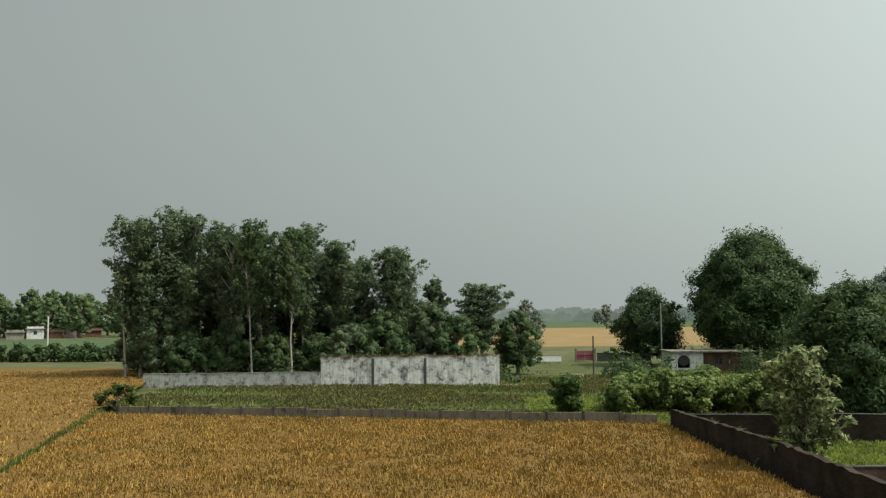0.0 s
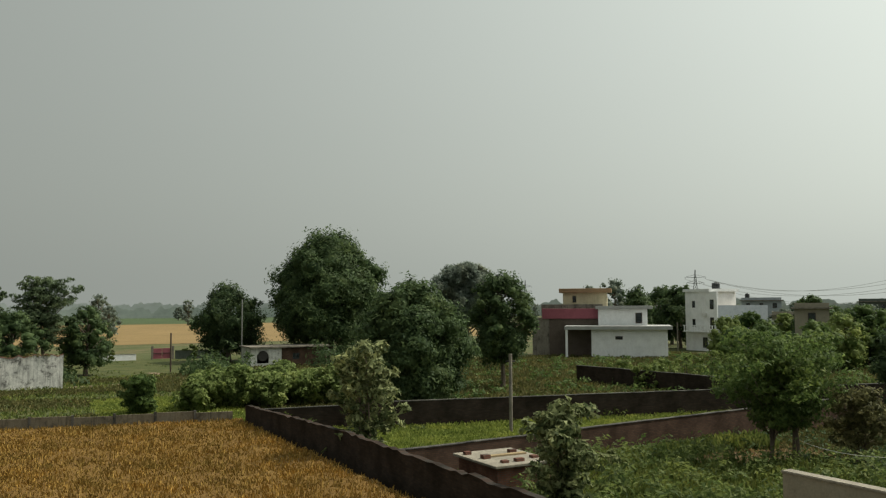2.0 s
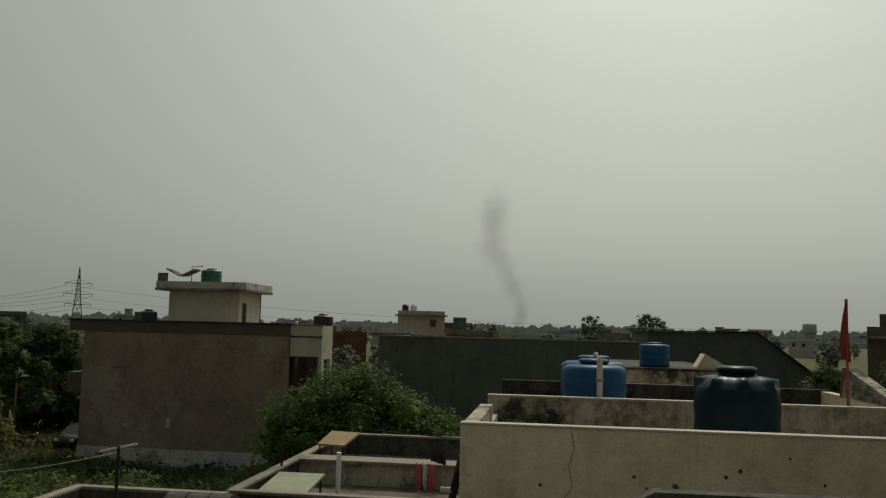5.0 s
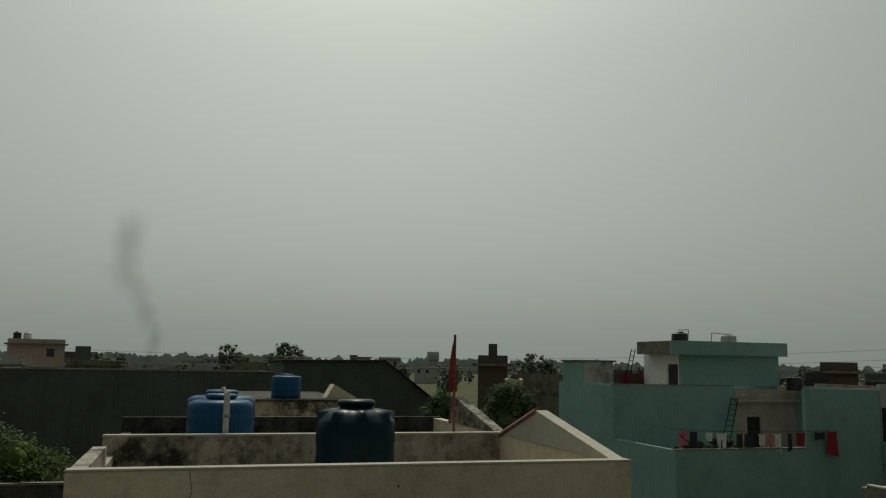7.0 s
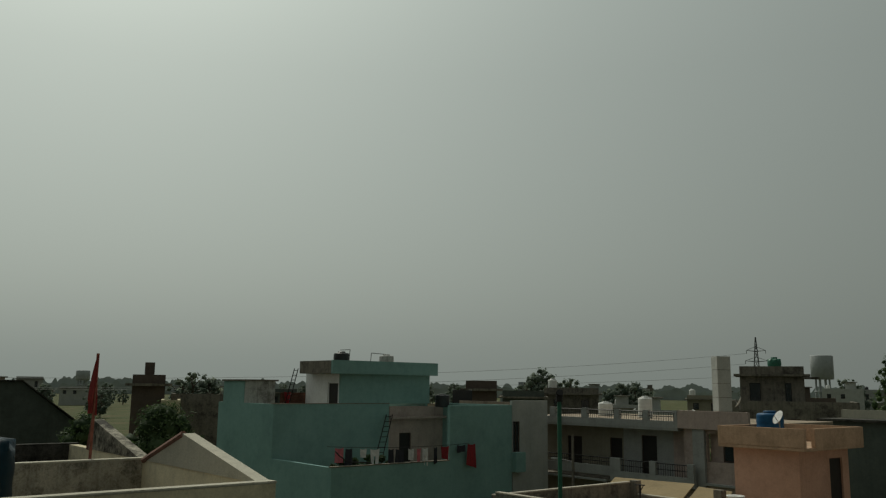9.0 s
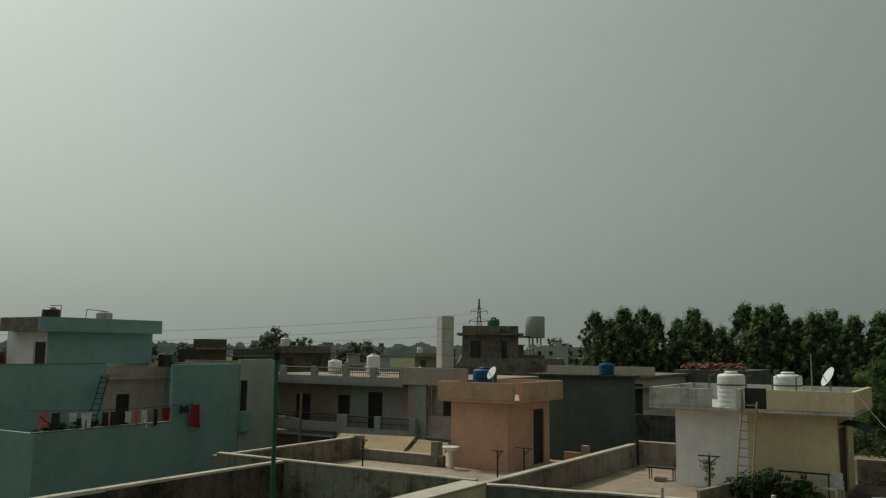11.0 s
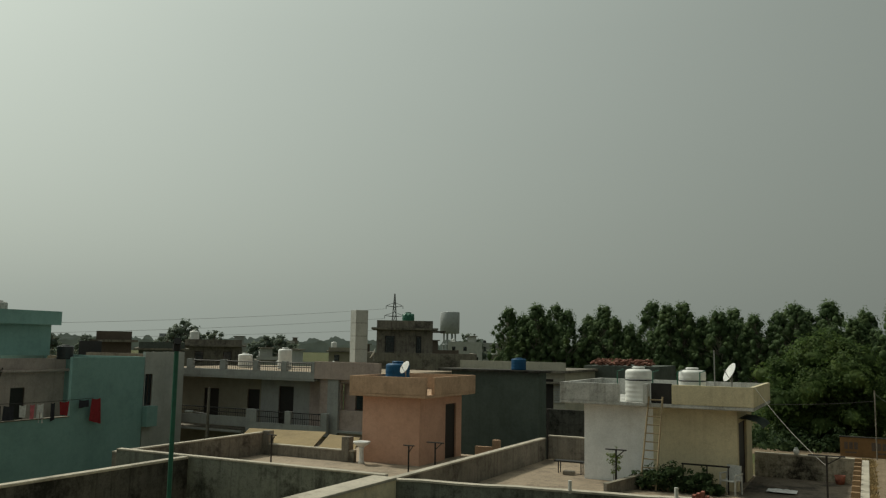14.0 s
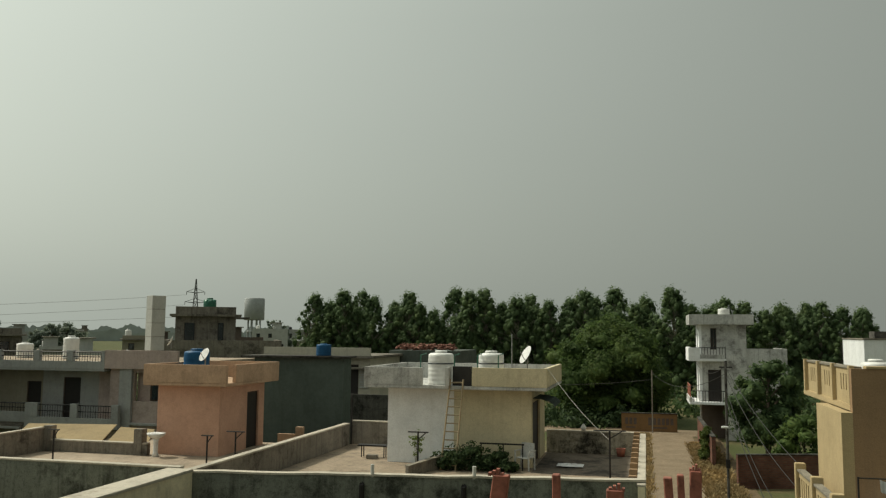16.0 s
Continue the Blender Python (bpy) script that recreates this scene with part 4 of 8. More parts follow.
# thin boxes stand in for dark stain bands; no real piers here
for px in (-8.2, -2.4, 3.1):
    box("stain_band", M["mossy"], thing("wall_pier", "dark vertical stain band on the whitewashed wall", "pier", px, 93.35, 0, "piers of the old wall"), (px, 93.36, 0), (px + 0.3, 93.44, 3.05), 0.02)

# ---------------------------------------------------------------- brown house
def house(name, label, category, x, y):
    return thing(name, label, category, x, y, 0)


bh = house("brown_house", "two-storey house with a bare brown windowless side wall", "house", 46, 20)
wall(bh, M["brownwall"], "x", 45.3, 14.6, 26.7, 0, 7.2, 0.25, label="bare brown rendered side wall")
box("parapet", M["brownface"], bh, (45.27, 14.55, 7.35), (45.5, 27.6, 7.95), label="darker brown parapet band")
for py, pz, pw, ph in ((21.25, 2.34, 0.27, 0.26), (23.9, 2.15, 0.12, 0.1)):
    box("plaster_patch", M["paleedge"], bh, (45.294, py - pw, pz - ph), (45.302, py + pw, pz + ph), 0.003, "pale patch of new plaster")
box("parapet_foot", M["brownwall"], bh, (45.3, 14.6, 7.2), (45.5, 26.7, 7.35))
for ya, yb, za, zb in ((20.65, 21.25, 2.05, 2.67), (23.2, 23.45, 2.02, 2.2), (20.9, 21.15, 3.9, 4.15), (23.9, 24.9, 5.3, 5.42)):
    box("render_patch", M["concrete"], bh, (45.288, ya, za), (45.3, yb, zb), 0.004, "pale patch of newer render")
box("coping", M["mossy"], bh, (45.2, 14.5, 7.95), (45.55, 27.75, 8.05), 0.02)
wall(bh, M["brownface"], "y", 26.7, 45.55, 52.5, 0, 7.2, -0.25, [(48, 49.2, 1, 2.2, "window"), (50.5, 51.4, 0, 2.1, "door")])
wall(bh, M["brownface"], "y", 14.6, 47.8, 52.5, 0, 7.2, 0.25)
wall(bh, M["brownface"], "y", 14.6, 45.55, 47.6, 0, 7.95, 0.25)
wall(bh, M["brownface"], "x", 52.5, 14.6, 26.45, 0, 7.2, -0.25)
box("roof", M["floor"], bh, (45.5, 14.85, 6.95), (52.2, 26.4, 7.18))
box("balcony", M["brownface"], bh, (45.3, 26.72, 3.85), (48.5, 27.6, 5.0), 0.02)
box("plinth", M["dullwhite"], bh, (45.22, 14.6, 0), (45.3, 26.7, 0.9))
wall(bh, M["paleroom"], "x", 45.36, 12.75, 14.55, 6.25, 7.95, 0.2)
box("coping", M["coping"], bh, (45.32, 12.7, 7.95), (45.6, 14.5, 8.02), 0.012)
box("ledge", M["mossy"], bh, (45.32, 12.72, 7.3), (45.36, 14.55, 7.38))
wall(bh, M["paleroom"], "y", 12.75, 45.56, 47.6, 4.35, 7.95, 0.2, [(45.9, 46.05, 6.5, 7.0, "void"), (45.9, 47.2, 4.5, 6.1, "void")])
box("inner_wall", M["void"], bh, (45.6, 14.3, 4.5), (47.55, 14.5, 7.9))
wall(bh, M["brownface"], "x", 47.6, 12.95, 14.6, 0, 7.95, 0.2)
box("column", M["paleroom"], bh, (45.36, 12.75, 0), (45.56, 12.95, 6.25))
box("floor_slab", M["concrete"], bh, (45.36, 12.95, 4.35), (47.6, 14.55, 4.5))
mum_z = 7.18
wall(bh, M["paleroom"], "x", 48.2, 18.7, 23.1, mum_z, 9.85, 0.2)
wall(bh, M["paleroom"], "y", 18.7, 48.4, 52, mum_z, 9.85, 0.2, [(48.7, 49.5, mum_z, 9.2, "door")])
wall(bh, M["paleroom"], "y", 23.1, 48.4, 52, mum_z, 9.85, -0.2)
wall(bh, M["paleroom"], "x", 52, 18.7, 23.1, mum_z, 9.85, -0.2)
box("roof_slab", M["concrete"], bh, (47.7, 18.1, 9.85), (52.5, 23.8, 10.0), 0.02)
parapet(bh, M["dullwhite"], 47.75, 18.15, 52.45, 23.75, 10.0, 10.4)
box("upstand", M["concrete"], bh, (47.9, 23.2, 10.4), (48.1, 23.75, 10.9))

for k, (dy, lean) in enumerate(((22.9, 0.5), (21.9, -0.45))):
    bm = bmesh.new()
    vs = bx(bm, 48.0, dy - 0.4, 10.42, 48.9, dy + 0.4, 10.5)
    for v in vs:
        v.co.z += 0.5 + lean * (v.co.y - dy)
    part("tilted_slab", bm, M["concrete"], bh)
pipe("stand_pipe", M["iron"], bh, [(48.3, 21.8, 10.0), (48.3, 21.8, 11.3), (48.3, 21.1, 11.35)], 0.03, 5)
# ---------------------------------------------------------------- cream house with the tanks
ch = house("cream_house", "two-storey house with cream mould-stained roof parapets", "house", 15, -2.2)
for (xa, mt) in ((11.2, M["cream"]), (15.9, M["creamdk"]), (20.5, M["mossy"])):
    p = wall(ch, mt, "x", xa, -6.0, 1.42, 0 if xa == 11.2 else 5.75, 6.8, 0.2, name="parapet")
    box("coping", M["paleroom"] if xa < 20 else M["mossy"], p, (xa - 0.006, -6.02, 6.8), (xa + 0.206, 1.43, 6.835), 0.01)
wall(ch, M["creamdk"], "y", 1.42, 11.4, 14.3, 0, 6.8, -0.2, name="side_wall")
wall(ch, M["creamdk"], "y", 1.42, 14.3, 20.5, 0, 6.5, -0.2, name="side_wall")
wall(ch, M["cream"], "y", -6.0, 11.4, 20.5, 0, 6.8, 0.2, name="side_wall")
wall(ch, M["cream"], "x", 20.7, -6.0, 1.42, 0, 5.75, -0.2, name="rear_wall")
box("roof", M["oldfloor"], ch, (11.4, -5.8, 5.55), (20.5, 1.22, 5.75))
for prof in ([(11.25, 6.8), (14.1, 7.36), (15.85, 6.8)], [(15.95, 6.8), (18.9, 7.42), (19.1, 6.8)]):
    bm = bmesh.new()
    f = bm.faces.new([bm.verts.new((px, -6.0, pz)) for px, pz in prof])
    ret = bmesh.ops.extrude_face_region(bm, geom=[f])
    bmesh.ops.translate(bm, verts=[g for g in ret["geom"] if isinstance(g, bmesh.types.BMVert)], vec=(0, 0.22, 0))
    bmesh.ops.recalc_face_normals(bm, faces=bm.faces[:])
    part("gable", bm, M["paleroom"] if prof[0][0] < 15 else M["creamdk"], ch, "triangular stair wall with red-edged slope")
    pipe("slope_edge", M["edgered"], ch, [(px, -5.8, pz - 0.01) for px, pz in prof[1:]], 0.055, 6)

# ---------------------------------------------------------------- low roofs before the cream house
lr = house("low_house", "single-storey house with cream front wall and open roof", "house", 14, 7)
wall(lr, M["creamgrey"], "x", 11.7, 1.6, 10.15, 0, 5.25, 0.2)
box("coping", M["coping"], lr, (11.68, 1.6, 5.25), (11.92, 10.17, 5.3), 0.012)
for y0, x0, x1, z1 in ((9.95, 11.92, 17.1, 4.5),):
    wall(lr, M["mossy"], "y", y0, x0, x1, 0, z1, 0.2, name="parapet")
    box("coping", M["coping"], lr, (x0, y0 - 0.02, z1), (x1, y0 + 0.22, z1 + 0.06), 0.012)
wall(lr, M["mossy"], "x", 17.1, 6.8, 10.15, 0, 4.5, 0.2, name="parapet")
box("coping", M["coping"], lr, (17.08, 6.8, 4.5), (17.32, 10.17, 4.56), 0.012)
box("roof", M["oldfloor"], lr, (11.92, 1.6, 3.5), (17.1, 9.95, 3.7))
r3 = house("low_house", "single-storey house with mould-blackened roof walls", "house", 22, 4)
for axis, c, a0, a1, th, mt in (("x", 17.35, 1.6, 6.9, 0.2, "mossy"), ("y", 6.9, 17.55, 27.2, -0.2, "mossy"), ("x", 27.2, 1.6, 6.9, -0.2, "mossy")):
    wall(r3, M[mt], axis, c, a0, a1, 0, 4.52, th, name="parapet")
    lo, hi = ((min(c, c + th) - 0.03, a0), (max(c, c + th) + 0.03, a1)) if axis == "x" else ((a0, min(c, c + th) - 0.03), (a1, max(c, c + th) + 0.03))
    box("coping", M["coping"], r3, (*lo, 4.52), (*hi, 4.58), 0.012)
wall(r3, M["creamdk"], "x", 21.8, 1.6, 6.7, 3.6, 4.5, 0.2, name="inner_wall")
box("ledge", M["coping"], r3, (21.7, 1.6, 4.5), (22.5, 6.7, 4.58), 0.015)
box("roof", M["oldfloor"], r3, (17.55, 1.62, 3.45), (27.0, 6.7, 3.95))

# ---------------------------------------------------------------- grey blocks beyond
gb = house("grey_house", "long dark grey windowless building side", "house", 66, 3)
wall(gb, M["greyface"], "x", 61.6, -6, 12.9, 0, 7.28, 0.25)
box("coping", M["coping"], gb, (61.55, -6.02, 7.28), (61.9, 12.95, 7.36), 0.02)
wall(gb, M["greyface"], "y", 12.9, 61.85, 75, 0, 7.28, -0.25)
wall(gb, M["greyface"], "y", -6, 61.85, 75, 0, 7.28, 0.25)
wall(gb, M["greyface"], "x", 75, -6, 12.9, 0, 7.28, -0.25)
box("roof", M["floor"], gb, (61.85, -5.75, 6.6), (74.75, 12.65, 6.8))
bm = bmesh.new()
f = bm.faces.new([bm.verts.new((76, py, pz)) for py, pz in ((-8.2, 0), (-8.2, 8.1), (-17.4, 8.25), (-22.2, 4.6), (-22.2, 0))])
ret = bmesh.ops.extrude_face_region(bm, geom=[f])
bmesh.ops.translate(bm, verts=[g for g in ret["geom"] if isinstance(g, bmesh.types.BMVert)], vec=(14, 0, 0))
bmesh.ops.recalc_face_normals(bm, faces=bm.faces[:])
gs = house("grey_shed", "dark grey shed with a one-sided sloping roof end", "shed", 83, -15)
part("body", bm, M["greyface"], gs)
for y0, z0, y1, z1 in ((-7.9, 8.12, -17.4, 8.28), (-17.4, 8.28, -22.6, 4.42)):
    bm = bmesh.new()
    f = bm.faces.new([bm.verts.new(p) for p in ((75.7, y0, z0), (90.3, y0, z0), (90.3, y1, z1), (75.7, y1, z1))])
    ret = bmesh.ops.extrude_face_region(bm, geom=[f])
    bmesh.ops.translate(bm, verts=[g for g in ret["geom"] if isinstance(g, bmesh.types.BMVert)], vec=(0, 0, 0.1))
    bmesh.ops.recalc_face_normals(bm, faces=bm.faces[:])
    part("roof_sheet", bm, M["mossy"], gs)

# ---------------------------------------------------------------- teal house
th_ = house("teal_house", "teal painted house with terraces and a roof stair room", "house", 42, -28)
wall(th_, M["teal"], "x", 42, -30.2, -22.4, 0, 7.15, 0.2)
wall(th_, M["teal"], "y", -22.4, 42.2, 49, 0, 7.15, -0.2)
box("roof_wall", M["teal"], th_, (45.65, -22.62, 7.15), (48.4, -22.4, 8.4))
box("roof_wall", M["dullwhite"], th_, (45.45, -24.3, 6.3), (45.65, -22.43, 8.4), label="pale side of the roof box")
box("roof_wall", M["teal"], th_, (48.2, -24.3, 7.15), (48.4, -22.62, 8.4))
box("water_slab", M["concrete"], th_, (45.3, -24.45, 8.4), (48.55, -22.3, 8.5), 0.02)
box("coping", M["coping"], th_, (41.97, -30.2, 7.15), (42.23, -22.37, 7.19), 0.01)
wall(th_, M["palepink"], "x", 42, -36, -30.2, 0, 6.25, 0.2, [(-31.9, -31.0, 3.4, 5.4, "door")])
box("eave", M["palepink"], th_, (41.6, -35.9, 6.25), (42.3, -30.2, 6.4), 0.02)
box("parapet", M["palepink"], th_, (41.95, -35.9, 6.4), (42.15, -30.2, 7.0))
wall(th_, M["teal"], "y", -22.4, 35.9, 42, 0, 4.24, -0.2)
wall(th_, M["teal"], "x", 35.9, -29.9, -22.6, 0, 4.24, 0.2)
box("terrace", M["floor"], th_, (36.1, -36, 3.2), (42, -22.6, 3.4))
box("coping", M["coping"], th_, (35.87, -29.9, 4.24), (36.13, -22.37, 4.29), 0.012)
wall(th_, M["teal"], "x", 35.9, -34.6, -29.9, 0, 7.2, 0.2)
wall(th_, M["teal"], "y", -34.6, 36.1, 42, 0, 7.2, 0.2)
box("roof", M["floor"], th_, (42.2, -36, 6.1), (49, -22.6, 6.3))
wall(th_, M["teal"], "x", 42, -33.3, -26.7, 7.16, 8.9, 0.2)
wall(th_, M["white"], "y", -26.7, 42.2, 46, 6.3, 8.95, -0.2, [(42.3, 43.45, 6.3, 8.38, "door")], frame_mat=M["white"])
wall(th_, M["teal"], "y", -33.3, 42.2, 46, 6.3, 8.95, 0.2)
box("roof_slab", M["concrete"], th_, (41.62, -33.62, 8.9), (45.4, -25.9, 9.08))
box("roof_edge", M["teal"], th_, (41.6, -33.65, 8.88), (41.8, -25.87, 9.66), 0.01)
box("roof_edge", M["concrete"], th_, (41.8, -26.07, 8.9), (45.4, -25.87, 9.64), 0.01, "bare grey end of the roof edge")
box("roof_edge", M["teal"], th_, (45.2, -33.65, 9.08), (45.4, -26.07, 9.66))
box("roof_edge", M["teal"], th_, (41.8, -33.65, 9.08), (45.2, -33.45, 9.66))

# ---------------------------------------------------------------- grey and balcony houses
gn = house("grey_narrow_house", "plain light grey rendered house side", "house", 38, -37)
wall(gn, M["smoothgrey"], "x", 36.0, -37.7, -34.75, 0, 7.3, 0.2, [(-35.35, -34.8, 4.5, 6.25, "window")])
wall(gn, M["concrete"], "y", -37.7, 36.2, 44, 0, 7.3, 0.2)
box("balcony_parapet", M["teal"], gn, (35.55, -35.4, 3.4), (35.98, -34.62, 4.5), 0.01, "small teal balcony front")
box("parapet", M["smoothgrey"], gn, (36.0, -37.7, 7.3), (36.2, -34.75, 7.46))
box("roof", M["floor"], gn, (36.2, -37.5, 6.9), (44, -34.75, 7.1))
bal = house("balcony_house", "two-storey pale house with long railed balconies", "house", 32, -42)
# dark leaves here fill doorways that stand open and black
for xa, xb, mt, ops in ((28.64, 32.1, "greywhite", [(29.75, 30.81, 3.2, 5.6, "door")]), (32.1, 39.0, "creamgrey", [(32.2, 33.1, 3.2, 5.35, "door"), (35.3, 36.48, 3.2, 5.3, "door")]), (27.4, 28.64, "palepink", [])):
    wall(bal, M[mt], "y", -40.0, xa, xb, 0, 6.35, -0.22, ops, frame_mat=M["wood"])
wall(bal, M["palepink"], "y", -39.2, 23.4, 27.4, 0, 6.15, -0.22, [(24.1, 25.98, 4.5, 5.95, "void")])
box("window_back", M["palepink"], bal, (25.3, -39.75, 4.4), (26.05, -39.6, 6.05))
wall(bal, M["palepink"], "x", 27.4, -40.0, -39.42, 0, 6.15, -0.2)
wn_ = box("window", M["wood"], bal, (24.1, -39.7, 4.5), (25.3, -39.62, 5.95))
box("pane", M["glass"], wn_, (24.2, -39.62, 4.58), (25.2, -39.6, 5.55))
box("pilaster", M["greywhite"], bal, (26.05, -39.19, 0), (26.75, -39.02, 6.15))
box("ledge", M["greywhite"], bal, (23.4, -39.2, 3.3), (26.05, -38.98, 3.42), 0.01)
box("parapet", M["palepink"], bal, (23.4, -39.12, 6.15), (27.6, -38.92, 7.1), 0.01)
box("eave", M["greywhite"], bal, (27.6, -40.0, 6.0), (39, -38.94, 6.12))
box("roof", M["floor"], bal, (23.4, -48, 6.36), (39, -39.14, 6.5))


def rail_bay(xa, xb, y, z0, z1, step):
    """A bay of thin iron bars between two rails."""
    for k in range(int((xb - xa) / step)):
        pipe("baluster", M["iron"], bal, [(xa + (k + 0.5) * step, y, z0), (xa + (k + 0.5) * step, y, z1)], 0.016, 4)
    pipe("handrail", M["iron"], bal, [(xa, y, z1), (xb, y, z1)], 0.03, 4)
    pipe("handrail", M["iron"], bal, [(xa, y, (z0 + z1) / 2), (xb, y, (z0 + z1) / 2)], 0.022, 4)


box("parapet", M["greywhite"], bal, (27.6, -39.12, 6.12), (39, -38.92, 6.5))
for xa, xb in ((27.6, 27.8), (29.5, 29.86), (31.53, 31.89), (33.94, 34.37), (36.48, 36.95)):
    box("parapet_pier", M["greywhite"], bal, (xa, -39.13, 6.5), (xb, -38.9, 7.06), 0.01)
for xa, xb in ((27.8, 29.5), (29.86, 31.53), (31.89, 33.94), (34.37, 36.48)):
    rail_bay(xa, xb, -39.0, 6.5, 6.98, 0.16)
box("balcony_parapet", M["greywhite"], bal, (31.99, -38.9, 3.3), (39, -38.72, 3.83))
rail_bay(32.0, 38.9, -38.8, 3.83, 4.28, 0.17)
box("balcony_parapet", M["greywhite"], bal, (26.45, -38.8, 3.1), (31.99, -38.6, 3.62))
for xa, xb in ((26.45, 26.85), (28.85, 29.27), (31.24, 31.99)):
    box("balcony_pier", M["greywhite"], bal, (xa, -38.82, 3.62), (xb, -38.58, 4.33), 0.01)
for xa, xb in ((26.85, 28.85), (29.27, 31.24)):
    rail_bay(xa, xb, -38.7, 3.62, 4.25, 0.15)
box("balcony_floor", M["concrete"], bal, (26.45, -39.98, 3.0), (39, -38.74, 3.1))
box("hood", M["greywhite"], bal, (32.3, -38.9, 2.95), (39, -38.6, 3.05))
wall(bal, M["palepink"], "x", 23.4, -48, -39.42, 0, 6.15, 0.2)
wall(bal, M["palepink"], "x", 39.0, -48, -40.22, 0, 6.35, -0.2)

# ---------------------------------------------------------------- peach house and its terrace
ph = house("peach_house", "peach painted roof stair room over a low house", "house", 17, -27)
FZ = 3.55
wall(ph, M["peach"], "y", -29, 15.6, 18.15, FZ, 6.1, -0.2)
wall(ph, M["peach"], "x", 15.6, -32.7, -29.2, FZ, 6.1, 0.2, [(-32.2, -31.2, FZ, 5.75, "door")])
wall(ph, M["peach"], "x", 18.15, -32.7, -29.2, FZ, 6.1, -0.2)
wall(ph, M["peach"], "y", -32.7, 15.8, 17.95, FZ, 6.1, 0.2)
box("roof_slab", M["peachlt"], ph, (15.15, -33.1, 6.1), (18.55, -28.6, 6.22), 0.02)
box("parapet", M["peachlt"], ph, (15.15, -28.75, 6.22), (18.55, -28.6, 6.88), 0.012)
box("parapet", M["peachlt"], ph, (15.15, -33.1, 6.22), (15.3, -29.35, 6.88), 0.012)
box("parapet", M["peachlt"], ph, (18.4, -33.1, 6.22), (18.55, -28.75, 6.88), 0.012)
box("parapet", M["peachlt"], ph, (15.3, -33.1, 6.22), (18.4, -32.95, 6.88), 0.012)
box("roof", M["floor"], ph, (12.3, -33.2, 3.3), (22.6, -21.2, FZ))
for axis, c, a0, a1, th, z1, mt in (("x", 22.6, -28.5, -20.9, 0.2, 4.4, "concrete"), ("x", 12.3, -33.3, -20.9, -0.22, 4.4, "concrete"), ("y", -20.9, 12.3, 22.6, -0.2, 4.5, "mouldgrey"), ("y", -28.5, 18.2, 22.6, -0.2, 3.95, "concrete")):
    wall(ph, M[mt], axis, c, a0, a1, 0 if z1 > 4 else FZ, z1, th, name="parapet")
    lo, hi = ((min(c, c + th) - 0.02, a0), (max(c, c + th) + 0.02, a1)) if axis == "x" else ((a0, min(c, c + th) - 0.02), (a1, max(c, c + th) + 0.02))
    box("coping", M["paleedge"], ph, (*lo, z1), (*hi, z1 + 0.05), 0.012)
box("low_wall", M["peachlt"], ph, (12.5, -33.15, FZ), (15.1, -33.0, 3.95), 0.012)
for px in (12.6, 14.0):
    box("low_pillar", M["peachlt"], ph, (px, -33.2, FZ), (px + 0.3, -32.95, 4.25), 0.015)
for px in (22.3, 18.4):
    box("pillar", M["concrete"], ph, (px, -28.8, FZ), (px + 0.35, -28.45, 4.5), 0.02)
yard = house("yard_walls", "mould-blackened walls of an unroofed plot", "wall", 16, -16)
for axis, c, a0, a1, th in (("x", 19.45, -20.88, -9, 0.22), ("x", 11.92, -20.88, -9, 0.7)):
    wall(yard, M["mossy"] if c > 15 else M["cream"], axis, c, a0, a1, 0, 4.45, th)
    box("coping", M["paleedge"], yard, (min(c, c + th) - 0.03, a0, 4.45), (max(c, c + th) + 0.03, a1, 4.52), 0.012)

# ---------------------------------------------------------------- white and cream roof room
wh = house("white_roof_room", "white and cream roof room with heavy slab parapet", "house", 6.5, -28)
FW = 3.6
wall(wh, M["white"], "y", -29.4, 6.85, 9.25, FW, 6.2, -0.2)
wall(wh, M["yellow"], "y", -29.4, 4.15, 6.85, FW, 6.2, -0.2)
wall(wh, M["yellow"], "x", 4.15, -33.2, -29.6, FW, 6.2, 0.2, [(-31.7, -29.75, FW, 5.75, "door")])
wall(wh, M["white"], "x", 9.25, -33.2, -29.6, FW, 6.2, -0.2)
wall(wh, M["white"], "y", -33.2, 4.35, 9.05, FW, 6.2, 0.2)
box("roof_slab", M["dullwhite"], wh, (3.55, -33.8, 6.2), (9.95, -28.8, 6.32), 0.02)
box("parapet", M["dullwhite"], wh, (7.85, -28.95, 6.32), (9.95, -28.8, 6.92), 0.012)
box("parapet", M["yellow"], wh, (3.55, -28.95, 6.32), (6.1, -28.8, 6.95), 0.012)
box("parapet", M["yellow"], wh, (3.55, -33.8, 6.32), (3.7, -28.95, 6.95), 0.012)
box("parapet", M["dullwhite"], wh, (9.8, -33.8, 6.32), (9.95, -28.95, 6.92), 0.012)
box("parapet", M["dullwhite"], wh, (3.7, -33.8, 6.32), (9.8, -33.65, 6.92), 0.012)
box("board", M["void"], wh, (6.12, -29.0, 6.32), (6.8, -28.92, 6.98), 0.01)
bm = bmesh.new()
hood = [[bm.verts.new((4.15 - 0.75 * math.sin(a), yy_, 5.62 + 0.28 * math.cos(a))) for a in (0.0, 0.4, 0.8, 1.2, 1.57)] for yy_ in (-31.9, -29.7)]
for p, q in zip(range(4), range(1, 5)):
    bm.faces.new((hood[0][p], hood[0][q], hood[1][q], hood[1][p]))
bmesh.ops.solidify(bm, geom=bm.faces[:], thickness=0.05)
part("door_hood", bm, M["slate"], wh, "curved dark hood over the door")
